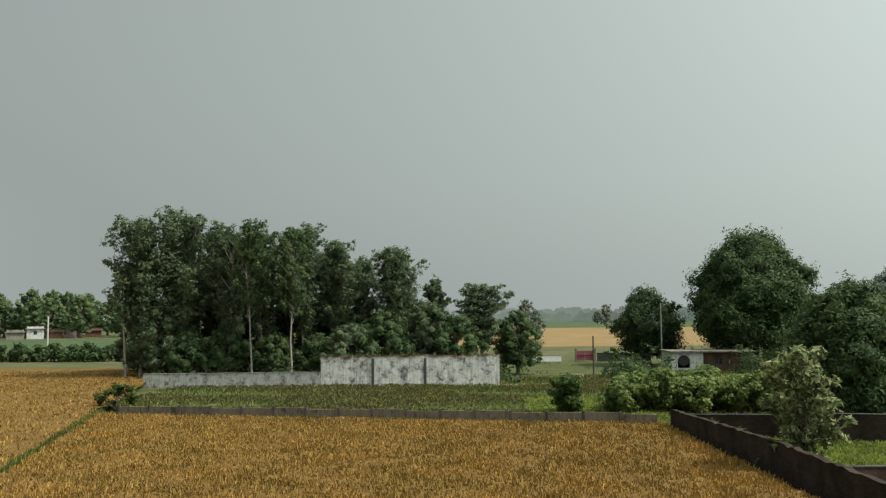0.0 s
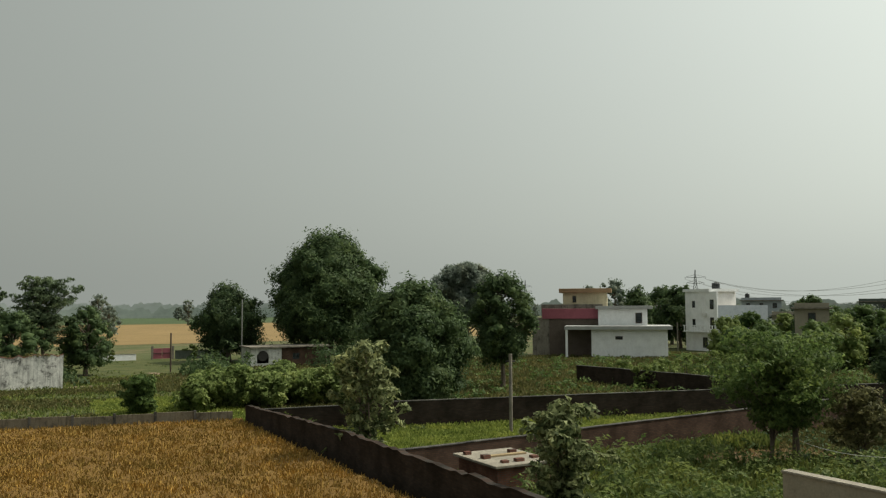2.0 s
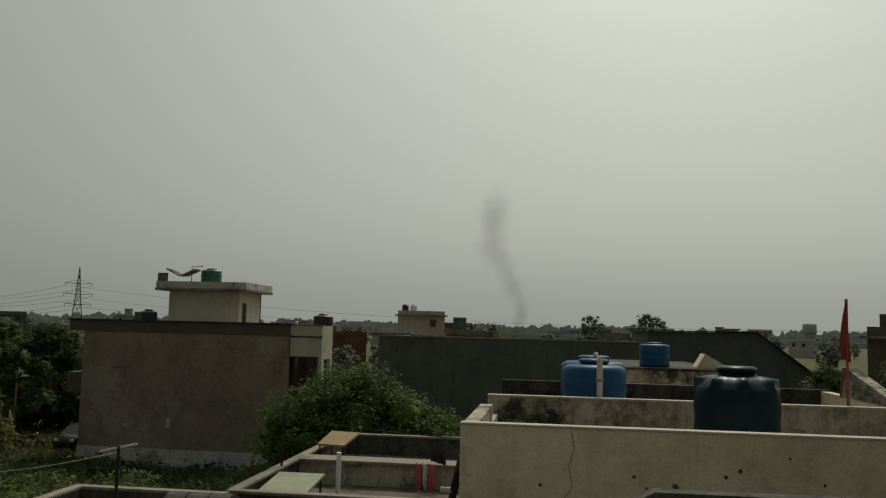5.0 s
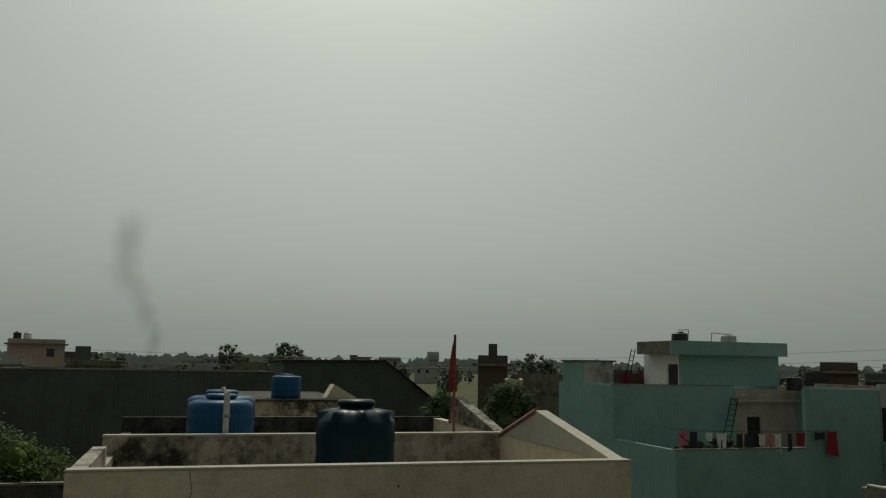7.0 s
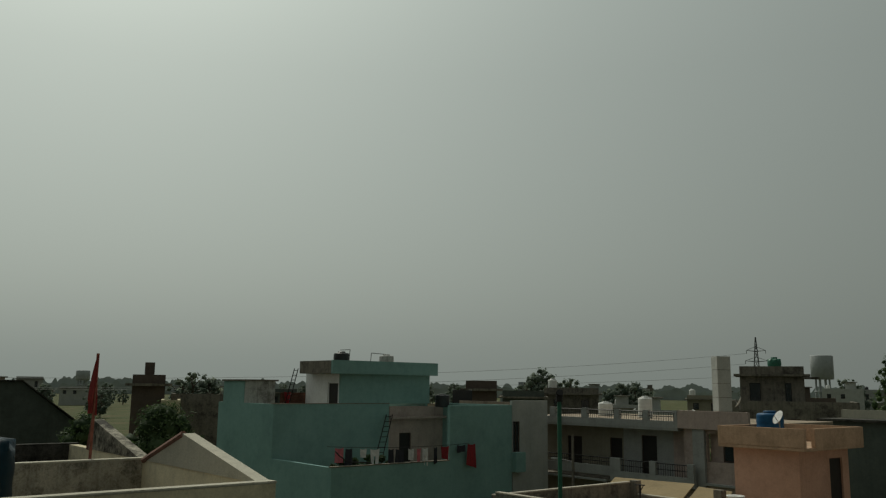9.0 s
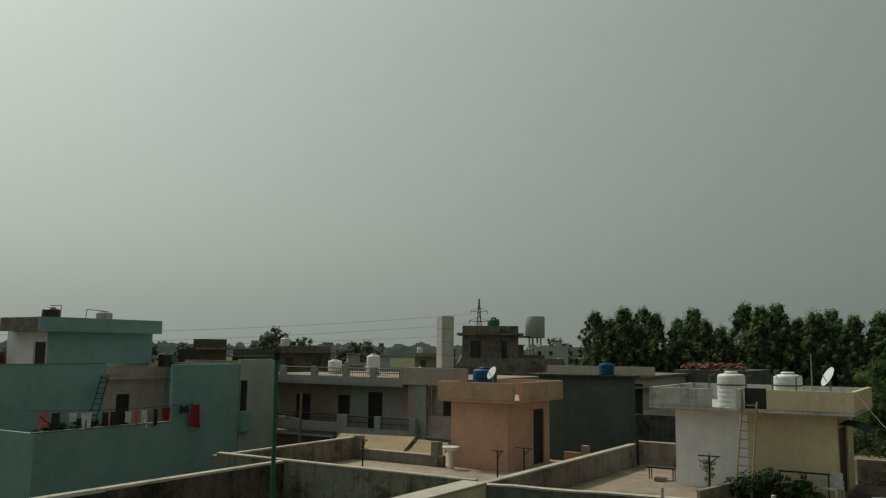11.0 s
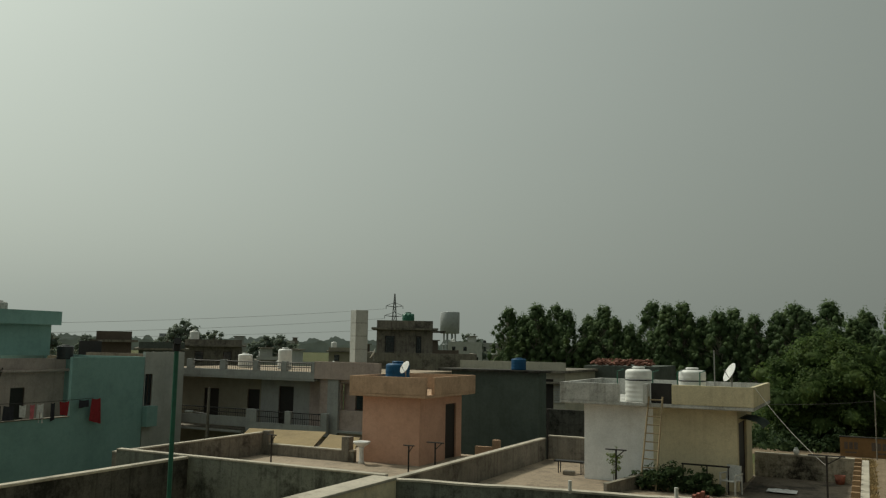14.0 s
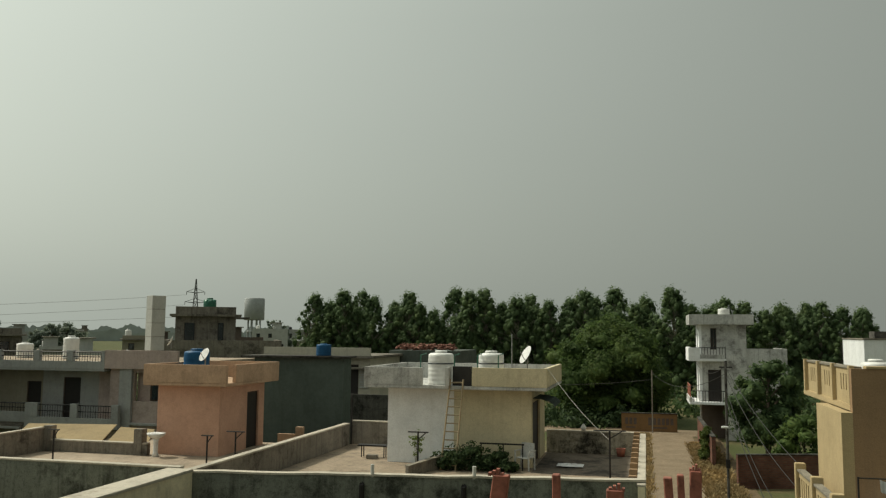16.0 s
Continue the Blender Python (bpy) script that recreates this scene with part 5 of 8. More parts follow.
for px, py in ((7.95, -28.98), (6.75, -28.98), (5.35, -29.75), (6.1, -29.8)):
    pipe("water_pipe", M["greenpipe"], wh, [(px, py, 6.32), (px, py, 7.35), (px - 0.12, py - 0.3, 7.4)], 0.022, 6, "thin green water pipe")
box("pier", M["dullwhite"], wh, (6.85, -29.0, 6.32), (7.0, -28.6, 6.95), 0.012)
bm = bmesh.new()
f = bm.faces.new([bm.verts.new((px, py, 3.4)) for px, py in ((0.6, -33.6), (12.05, -33.6), (12.05, -21.1), (0.6, -22.95))])
ret = bmesh.ops.extrude_face_region(bm, geom=[f])
bmesh.ops.translate(bm, verts=[g for g in ret["geom"] if isinstance(g, bmesh.types.BMVert)], vec=(0, 0, FW - 3.4))
bmesh.ops.recalc_face_normals(bm, faces=bm.faces[:])
part("roof", bm, M["wornfloor"], wh)
box("floor_patch", M["oldfloor"], wh, (0.62, -33.3, FW), (4.05, -28.4, FW + 0.006), label="darker area of the roof floor")
front = coped_wall("roof_wall", M["mouldgrey"], M["paleedge"], 12.05, -21.0, 0.4, -22.9, 0, 4.42, 4.42, 0.2, "greenish mouldy roof wall with a worn top coloured as if sunlit", "wall", bumps=0.03, capz=0.05, step=0.8)
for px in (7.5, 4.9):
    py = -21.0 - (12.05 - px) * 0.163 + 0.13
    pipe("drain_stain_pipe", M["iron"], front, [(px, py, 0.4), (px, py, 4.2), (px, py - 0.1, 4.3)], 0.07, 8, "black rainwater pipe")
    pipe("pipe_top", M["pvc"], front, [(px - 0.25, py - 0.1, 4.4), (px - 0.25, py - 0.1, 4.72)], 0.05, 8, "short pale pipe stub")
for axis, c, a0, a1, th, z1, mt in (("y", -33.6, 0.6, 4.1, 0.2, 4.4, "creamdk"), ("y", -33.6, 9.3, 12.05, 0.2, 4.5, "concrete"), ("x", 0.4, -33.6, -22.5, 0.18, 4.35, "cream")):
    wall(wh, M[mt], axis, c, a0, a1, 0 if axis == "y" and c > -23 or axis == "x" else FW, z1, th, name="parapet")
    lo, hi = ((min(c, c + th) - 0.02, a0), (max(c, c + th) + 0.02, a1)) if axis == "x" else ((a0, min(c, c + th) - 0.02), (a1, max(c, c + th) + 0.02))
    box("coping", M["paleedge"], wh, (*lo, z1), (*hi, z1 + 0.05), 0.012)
wall(wh, M["concrete"], "y", -33.7, 0.6, 12.05, 0, 3.4, 0.2, name="wall")

# ---------------------------------------------------------------- houses behind
md = house("dark_house", "dark grey rendered house side with a flat roof", "house", 15, -39)
wall(md, M["slate"], "y", -36, 13.4, 17.7, 0, 6.95, -0.2)
wall(md, M["slate"], "x", 13.4, -37.0, -36.2, 0, 6.95, 0.2)
wall(md, M["slate"], "x", 17.7, -37.0, -36.2, 0, 6.95, -0.2)
wall(md, M["slate"], "y", -37.0, 13.6, 17.5, 0, 6.95, 0.2)
box("roof_slab", M["mossy"], md, (13.2, -37.2, 6.95), (18.3, -35.75, 7.05), 0.02)
yl = house("pale_house", "pale yellow two-storey house behind roofs", "house", 18, -49)
wall(yl, M["paleroom"], "y", -46, 15.5, 22, 0, 6.65, -0.2, [(16.2, 17.3, 3.6, 6.3, "door")])
wall(yl, M["paleroom"], "x", 15.5, -52, -46.2, 0, 6.65, 0.2)
box("roof_slab", M["concrete"], yl, (15.3, -52, 6.65), (22.2, -45.6, 6.8), 0.02)
box("roof_wall", M["paleroom"], yl, (15.4, -45.8, 6.8), (21.9, -45.65, 7.25))
for k in range(7):
    box("shutter_slat", M["dullwhite"], yl, (15.55, -45.98, 5.0 + 0.14 * k), (16.15, -45.92, 5.1 + 0.14 * k))
box("sunshade", M["concrete"], yl, (15.5, -46.0, 6.05), (16.9, -45.4, 6.15), 0.01)
bs = house("back_stair", "low dark yard wall with a curved stair edge", "wall", 14, -43)
wall(bs, M["mossy"], "y", -42.5, 11.0, 17.5, 0, 4.9, -0.2)

# ---------------------------------------------------------------- tower house by the lane
to = house("tower_house", "narrow unpainted whitewashed house with two balconies", "house", -5.5, -72)
# sun and shade are in the paint: clean white east, greyer north
wall(to, M["dullwhite"], "y", -70, -7.3, -5.6, 0, 8.95, -0.2)
wall(to, M["white"], "x", -3.75, -74, -70.0, 2.75, 8.95, -0.2, [(-72.6, -71.6, 6.3, 8.2, "window"), (-72.6, -71.4, 3.0, 5.2, "door")])
wall(to, M["dullwhite"], "y", -70, -5.6, -3.95, 2.75, 8.95, -0.2, [(-5.07, -4.62, 7.0, 8.68, "window"), (-5.38, -4.38, 2.95, 5.42, "door")])
# dark brown here carries the shade of the recess under the balcony
wall(to, M["brownface"], "y", -71.2, -7.1, -3.95, 0, 2.75, -0.2)
wall(to, M["dullwhite"], "x", -7.3, -74, -70.2, 0, 8.95, 0.2)
wall(to, M["dullwhite"], "y", -74, -7.1, -3.95, 0, 8.95, 0.2)
wall(to, M["dullwhite"], "y", -70.3, -10.3, -7.3, 0, 7.1, -0.2, [(-9, -8.2, 4, 5.2, "window")])
wall(to, M["dullwhite"], "x", -10.3, -76, -70.5, 0, 7.1, 0.2)
box("roof_slab", M["dullwhite"], to, (-7.8, -74.6, 8.95), (-3.0, -69.3, 9.1), 0.02)
for lo, hi in (((-7.8, -69.45), (-3.0, -69.3)), ((-7.8, -74.6), (-3.0, -74.45)), ((-7.8, -74.45), (-7.65, -69.45)), ((-3.15, -74.45), (-3.0, -69.45))):
    box("roof_edge", M["dullwhite"], to, (*lo, 9.1), (*hi, 9.75), 0.01)
box("tank_plinth", M["dullwhite"], to, (-6.3, -72, 9.1), (-5.3, -71, 9.6))
box("balcony", M["white"], to, (-5.7, -70.0, 6.1), (-2.9, -69.2, 6.3), 0.02)
box("balcony_parapet", M["white"], to, (-3.1, -74, 6.3), (-2.9, -69.2, 7.15))
box("balcony_parapet", M["white"], to, (-3.75, -69.36, 6.3), (-3.1, -69.2, 7.15))
box("balcony_parapet", M["dullwhite"], to, (-5.6, -69.36, 6.3), (-3.75, -69.2, 6.62))
box("balcony_parapet", M["dullwhite"], to, (-3.1, -74, 2.95), (-2.9, -69.2, 3.3))
for k in range(16):
    pipe("baluster", M["rust"], to, [(-3.0, -73.8 + 0.29 * k, 3.3), (-3.0, -73.8 + 0.29 * k, 4.2)], 0.025, 4)
pipe("handrail", M["rust"], to, [(-3.0, -73.9, 4.2), (-3.0, -69.2, 4.2)], 0.035, 4)
box("balcony_floor", M["white"], to, (-3.75, -74, 6.1), (-2.9, -70.0, 6.28))
box("balcony", M["white"], to, (-5.7, -70.0, 2.75), (-2.9, -69.2, 2.95), 0.02)
box("balcony_floor", M["white"], to, (-3.75, -74, 2.75), (-2.9, -70.0, 2.93))
for zz in (6.3, 2.95):
    for k in range(12):
        px = -5.65 + k * 0.22
        pipe("baluster", M["iron"], to, [(px, -69.28, zz), (px, -69.28, zz + 0.85)], 0.02, 4)
    pipe("handrail", M["iron"], to, [(-5.7, -69.28, zz + 0.85), (-3.1, -69.28, zz + 0.85)], 0.03, 4)

# ---------------------------------------------------------------- sand house by the lane
sa = house("sand_house", "sand-yellow house with a slotted roof parapet", "house", -7, -25)
wall(sa, M["sand"], "x", -4.05, -24.9, -22, 0, 6.35, -0.25)
wall(sa, M["sand"], "x", -4.75, -28.1, -24.9, 0, 6.35, -0.25)
wall(sa, M["sand"], "y", -24.9, -4.75, -4.3, 0, 6.35, 0.2)
# north wall's darker colour carries its shade beside the sunlit east wall
wall(sa, M["tanwall"], "y", -22, -14, -4.3, 0, 7.36, -0.25)
box("coping", M["sand"], sa, (-14, -22.28, 7.36), (-4.62, -21.97, 7.42), 0.012)
box("eave", M["sand"], sa, (-5.0, -28.3, 6.35), (-4.32, -22.26, 6.5), 0.02)
holes = [(y0, y0 + 0.09, 6.8, 7.2, "void") for c in range(3) for y0 in [-28.0 + c * 1.95 + 0.5 + 0.28 * k for k in range(4)]]
wall(sa, M["sand"], "x", -4.4, -28.1, -22.26, 6.5, 7.34, -0.15, holes, name="slotted_parapet")
for c in range(4):
    box("pier", M["sand"], sa, (-4.42, -28.1 + c * 1.9, 6.5), (-4.3, -27.9 + c * 1.9, 7.42), 0.012)
box("coping", M["coping"], sa, (-4.6, -28.12, 7.34), (-4.36, -22.28, 7.4), 0.012)
wall(sa, M["sand"], "y", -28.1, -14, -5.0, 0, 6.35, 0.25)
wall(sa, M["sand"], "x", -14, -28, -22.25, 0, 6.5, 0.25)
box("roof", M["floor"], sa, (-13.75, -27.85, 6.1), (-5.0, -22.25, 6.34))
holes = [(y0, y0 + 0.12, 3.95, 4.45, "void") for y0 in [-24.5 + 0.3 * k for k in range(15)]]
wall(sa, M["sand"], "x", -3.5, -24.7, -20.0, 3.75, 4.6, -0.12, holes, name="balustrade")
box("balustrade_cap", M["coping"], sa, (-3.65, -24.7, 4.6), (-3.45, -20.0, 4.66), 0.01)
box("balcony_floor", M["sand"], sa, (-4.05, -24.7, 3.6), (-3.5, -22.0, 3.75), 0.02)
box("balcony_floor", M["sand"], sa, (-6.0, -22.0, 3.6), (-3.5, -20.0, 3.75), 0.02)
for c in range(3):
    box("pier", M["sand"], sa, (-3.68, -24.75 + c * 2.2, 3.75), (-3.42, -24.5 + c * 2.2, 4.8), 0.015)


# ---------------------------------------------------------------- trees
for i, (x, y, h, r) in enumerate(((-37.0, 102, 20.0, 4.2), (-32.4, 103.5, 20.8, 4.4), (-29.4, 108, 19.2, 3.4), (-26.4, 103, 18.9, 3.2), (-22.9, 105, 18.8, 3.0), (-19.6, 109, 18.6, 3.2), (-17.6, 105, 19.4, 3.2), (-13.4, 106, 17.4, 3.2), (-10.6, 110, 15.6, 2.6), (-6.2, 107, 16.4, 3.8), (-1.2, 110, 12.9, 1.9), (-35.0, 110, 18.0, 4.0), (-24.5, 111, 17.0, 3.4), (-15.5, 112, 16.4, 3.2))):
    tree("tall_tree", "tall slender dark green tree behind the whitewashed wall", x, y, h, r, 100 + i, M["leafgrove"], M["palebark"], "slender", 0.2, 0.24, 44, 130, 0.2, group="tall trees behind the wall", core=0, clump=1.12)
for i, (x, y, h, r) in enumerate(((-18.2, 99.0, 18.2, 2.7), (-22.9, 99.6, 19.4, 2.6))):
    tree("tall_tree", "tall tree with a bare pale trunk before the clump", x, y, h, r, 120 + i, M["leafeuc"], M["palebark"], "slender", 0.12, 0.4, 38, 190, 0.17, group="tall trees behind the wall", core=0, clump=1.05)
tree("tall_tree", "lower leaning tree with an outlying leafy branch", -38.6, 101.5, 14.2, 3.0, 129, M["leafgrove"], M["palebark"], "slender", 0.16, 0.5, 14, 150, 0.19, group="tall trees behind the wall", core=0.3, clump=1.2)
for i, (x, y, h, r) in enumerate(((-2.0, 106, 9.5, 4.0), (9.4, 109, 8.4, 3.6), (-7.5, 104, 8.5, 4.2), (-35.0, 102, 9.6, 3.6), (-27, 103, 6.5, 3.6), (-16, 104, 5.5, 3.4), (-37.6, 104, 8.6, 3.0), (-31, 101, 6.0, 3.4), (-21, 103, 5.6, 3.2), (-11.5, 102, 7.0, 3.6), (1.5, 104, 8.0, 3.8), (-33, 113, 15, 5.0), (-27, 114, 14.5, 5.0), (-20, 114, 14, 5.0), (-13, 114, 13, 5.0), (-5, 113, 11, 4.6))):
    tree("broad_tree", "broad dark green tree at the edge of the clump", x, y, h, r, 130 + i, M["leafdark"] if i % 3 else M["leafgrove"], M["bark"], "round", 0.25, 0.08, 40, 58, 0.22, clump=0.85)
tree("broad_tree", "spreading flat-topped tree at the end of the clump", 4.6, 108, 11.9, 3.9, 128, M["leafgrove"], M["bark"], "spray", 0.2, 0.3, 34, 150, 0.2, stems=2, core=0, clump=1.15, flat=0.6)
# darkened leaves carry this tree's shadow side
tree("dark_tree", "round dark tree beside the hut", 30.6, 126, 11.2, 5.4, 140, M["leafdeep"], M["bark"], "round", 0.35, 0.1, 34, 120, 0.24)
tree("large_tree", "very large spreading dark green tree", 44.2, 120.5, 19.2, 9.8, 141, M["leafdark"], M["bark"], "round", 0.7, 0.1, 90, 90, 0.28, clump=0.72)
tree("mango_tree", "dense round tree with yellow-green top", 27.6, 57.0, 9.9, 4.5, 142, M["leafdark"], M["bark"], "round", 0.35, 0.06, 80, 230, 0.18, clump=0.92)
for x, y, h, r, s in ((113, 118, 12.0, 5.0, 1), (104, 120, 11.0, 4.5, 2), (124, 98, 9.6, 4.2, 3), (118, 128, 11.6, 5.0, 4)):
    tree("dark_tree", "dark green tree among the far houses", x, y, h, r, 760 + s, M["leafdark"], M["bark"], "round", 0.3, 0.1, 16, 60, 0.36)
# its pale leaf colour carries the haze
tree("flat_tree", "wide flat-crowned tree with haze-paled leaves in the distance", 64.3, 113.2, 14.6, 5.0, 143, M["leaffar"], M["bark"], "spray", 0.35, 0.34, 46, 110, 0.26, core=0.4, clump=1.3)
for i, (x, y) in enumerate(((55, 62), (59.5, 65), (64, 66), (57.5, 69), (68, 64), (72, 70))):
    tree("shrub", "light green straggly shrub before the pink house", x, y, 2.4 + 0.3 * (i % 3), 2.0, 780 + i, M["leaflight"], M["bark"], "round", 0.05, 0.05, 12, 150, 0.17, stems=3, category="shrub", core=0.4, clump=0.8)
tree("slim_tree", "slim dark tree with a bare lower trunk", 43.4, 69.6, 11.2, 3.3, 144, M["leafdark"], M["bark"], "tall", 0.22, 0.22, 58, 190, 0.18, clump=0.86, core=0.6)
tree("pale_bush", "pale-leaved shrub with light-speckled leaves behind the dark wall", 16.6, 39.8, 6.4, 1.95, 145, M["leafpale"], M["bark"], "spray", 0.06, 0.08, 30, 95, 0.2, stems=5, core=0, clump=1.05, category="shrub")
tree("pale_bush", "pale-leaved shrub with light-speckled leaves beside the concrete slab", 17.6, 24.4, 4.8, 1.65, 146, M["leafpale"], M["bark"], "spray", 0.05, 0.06, 28, 140, 0.155, stems=4, core=0, clump=1.05, category="shrub")
tree("feathery_tree", "spreading feathery green tree over several thin stems", 34.2, 29.0, 6.6, 3.9, 147, M["feathery"], M["bark"], "spray", 0.09, 0.28, 44, 165, 0.125, stems=4, core=0, clump=1.12, flat=0.6)
tree("dry_tree", "small brownish dusty tree beside the feathery one", 37.3, 27.2, 4.0, 1.75, 148, M["leafbrown"], M["bark"], "spray", 0.07, 0.25, 24, 120, 0.14, stems=2, core=0, clump=1.2)
tree("dark_tree", "dense dark tree behind the street lamp", 57, 36, 7.4, 3.6, 149, M["leafdeep"], M["bark"], "round", 0.3, 0.02, 20, 180, 0.22)
tree("flowering_bush", "large sprawling green shrub before the grey wall", 37, 8.8, 5.7, 2.8, 150, M["leaf"], M["bark"], "round", 0.05, 0.02, 110, 230, 0.11, ry=5.0, stems=6, clump=0.85, core=0.5, category="shrub")
tree("round_tree", "round dark green tree between houses", 38.6, -15.0, 7.4, 2.35, 151, M["leafdark"], M["bark"], "round", 0.2, 0.06, 70, 330, 0.1, clump=0.95, core=0.75)
tree("round_tree", "smaller green tree between houses", 39.9, -11.9, 7.0, 1.7, 152, M["leafdark"], M["bark"], "round", 0.16, 0.06, 50, 330, 0.1, clump=0.95, core=0.75)
for i in range(11):
    tree("shrub", "low broad-leaved green shrub behind the wall", 13.6 + i * 1.12, 66.0 + (i * 37 % 5) * 0.9, 2.4 + (i * 13 % 4) * 0.35, 1.8, 160 + i, M["leafbroad"] if i % 4 else M["leaflight"], M["bark"], "spray", 0.04, 0.08, 20, 150, 0.22, stems=3, category="shrub", group="shrubs behind the wall", core=0, clump=1.4)
tree("shrub", "upright green bush behind the low wall", 9.6, 66.5, 3.0, 1.5, 170, M["leaf"], M["bark"], "spray", 0.05, 0.04, 22, 420, 0.12, stems=5, core=0, clump=1.4, category="shrub")
tree("shrub", "sprawling shrub at the end of the low wall", -27.0, 70, 2.4, 1.7, 171, M["leafwarm"], M["bark"], "round", 0.05, 0.02, 10, 240, 0.16, stems=3, category="shrub")
tree("neem_tree", "large bright green feathery tree behind the ochre wall", 3.4, -82, 9.4, 6.4, 172, M["leafneem"], M["bark"], "round", 0.35, 0.02, 80, 135, 0.19, clump=0.8)
tree("lane_tree", "dark green tree beside the tower house", -7.2, -58, 6.6, 2.7, 173, M["leafdark"], M["bark"], "round", 0.2, 0.15, 18, 220, 0.18)
tree("lane_tree", "low green tree over the brick wall", -8.8, -55, 3.4, 2.0, 174, M["leaf"], M["bark"], "round", 0.12, 0.1, 10, 240, 0.16)
mid = []
for k in range(3):
    mid.append(tree("roadside_tree", "dusty green tree among the back plots", 84 + 6 * k, 66 + k, 6.2 + k, 3.2 + 0.3 * k, 790 + k, M[("leaf", "leaflight", "leafneem")[k]], M["bark"], "round", 0.2, 0.05, 36, 34, 0.23, group="trees of the back plots", clump=0.95))
rm = random.Random(12)
for k in range(24):
    az, D = rm.uniform(46.5, 63), rm.uniform(85, 165)
    if 50.0 < az < 53.4:
        D = 150 + 0.2 * D
    m = pose(D * math.sin(radians(az)), D * math.cos(radians(az)), 0, 0, 0, rm.uniform(0, 360)) @ Matrix.Scale(rm.uniform(0.65, 1.0), 4)
    t = copy_thing(mid[k % 3], m)
    t.matrix_basis = m
euc = []
for k in range(5):
    t = tree("eucalyptus", "tall dense eucalyptus in a close row", 48.5 - k * 2.3, -118, (14.7, 13.4, 15.2, 12.2, 14.2)[k], 3.9 + 0.2 * (k % 3), 180 + k, M["leafrow"], M["palebark"], "flame", 0.16, 0.02, 110, 38, 0.165, group="eucalyptus row", core=0.6, clump=0.78)
    euc.append(t)
rr = random.Random(5)
for k in range(33):
    x = 48.4 - k * 2.35
    for row in ((1,) if k < 5 else (0, 1)):
        if row and k % 4 == 3:
            continue
        s = rr.uniform(0.86, 1.06) * (1.03 if -12 < x < -2 else 0.92 if x < -12 else 1.0) * (0.8 if -1.8 < x < 1.2 else 1.0)
        m = pose(x - row * 1.3 + rr.uniform(-0.4, 0.4), -118 - row * 5 + rr.uniform(-1, 1), 0, 0, 0, rr.uniform(0, 360)) @ Matrix.Scale(s, 4)
        t = copy_thing(euc[(k * 2 + row) % 5], m)
        t.matrix_basis = m


def tank(x, y, z, r, h, mat, label, ribs=4, group=""):
    """A moulded water tank: ribbed wall, domed shoulder, screw lid."""
    t = thing("water_tank", label, "water tank", x, y, z, group)
    prof = [(r * 0.97, z)]
    n = ribs * 4
    for i in range(1, n + 1):
        k = i / n
        prof.append((r * (1.0 + (0.012 if i % 4 in (1, 2) else -0.008)), z + h * 0.79 * k))
    lug = ribs == 3 and r > 0.55
    if lug:
        prof += [(r * 0.97, z + h * 0.80), (r * 0.88, z + h * 0.845), (r * 0.75, z + h * 0.885), (r * 0.6, z + h * 0.91), (r * 0.46, z + h * 0.915), (r * 0.44, z + h * 0.955)]
    else:
        prof += [(r * 0.99, z + h * 0.85), (r * 0.955, z + h * 0.89), (r * 0.84, z + h * 0.918), (r * 0.44, z + h * 0.935), (r * 0.44, z + h * 0.95)]
    bm = bmesh.new()
    lathe(bm, x, y, prof, 64 if lug else 24, lambda a, i: 1.0 + ((0.04, 0.15, 0.34, 0.0, 0.0, 0.0)[i - len(prof) + 6] if lug else 0.02 if i < len(prof) - 3 else 0.0) * max(0, math.cos(8 * a)) ** 1.6 if i >= len(prof) - 6 else 1.0)
    part("body", bm, mat, t)
    bm = bmesh.new()
    lathe(bm, x, y, [(r * 0.47, z + h * 0.95), (r * 0.49, z + h * 0.955), (r * 0.49, z + h * 0.985), (r * 0.45, z + h * 0.99), (r * 0.43, z + h), (r * 0.1, z + h * 1.003)], 20)
    part("lid", bm, mat, t)
    if ribs == 6:
        bm = bmesh.new()
        lathe(bm, x, y, [(r * 1.0, z + h * 0.6), (r * 1.03, z + h * 0.605), (r * 1.03, z + h * 0.635), (r * 1.0, z + h * 0.64)], 24)
        part("strap", bm, M["tankblack"], t)
    return t


tank(13.25, -2.42, 6.05, 0.6, 1.52, M["tanknavy"], "large dark navy plastic water tank with shoulder ribs", 3)
box("stand", M["concrete"], thing("tank_stand", "low concrete stand under the navy tank", "stand", 13.25, -2.42, 5.75), (12.7, -2.97, 5.75), (13.8, -1.87, 6.05), 0.02)
tank(17.0, -0.55, 6.0, 0.6, 1.5, M["tankblue"], "bright blue plastic water tank behind the mouldy wall", 5)
tank(18.5, -0.62, 6.0, 0.68, 1.52, M["tankblue"], "second bright blue plastic water tank further back", 5)
for x, y, s in ((17.0, -0.55, 0.55), (18.5, -0.62, 0.6)):
    box("stand", M["concrete"], thing("tank_stand", "low concrete stand under a blue tank", "stand", x, y, 5.75), (x - s, y - s, 5.75), (x + s, y + s, 6.0), 0.02)
vp = thing("vent_pipe", "pale upright overflow pipe with an elbow", "pipe", 16.3, -0.62, 5.75)
pipe("riser", M["pvc"], vp, [(16.3, -0.62, 5.75), (16.3, -0.62, 7.55), (16.45, -0.55, 7.6)], 0.055, 8)
pipe("clamp", M["steel"], vp, [(16.3, -0.62, 7.1), (16.3, -0.62, 7.16)], 0.075, 8)
tank(27.4, -2.95, 6.98, 0.46, 0.75, M["tankblue"], "small blue plastic tank on a far roof", 3)
tank(49.6, 21.1, 10.0, 0.62, 1.3, M["tankgreen"], "dark green plastic tank on the roof room", 4)
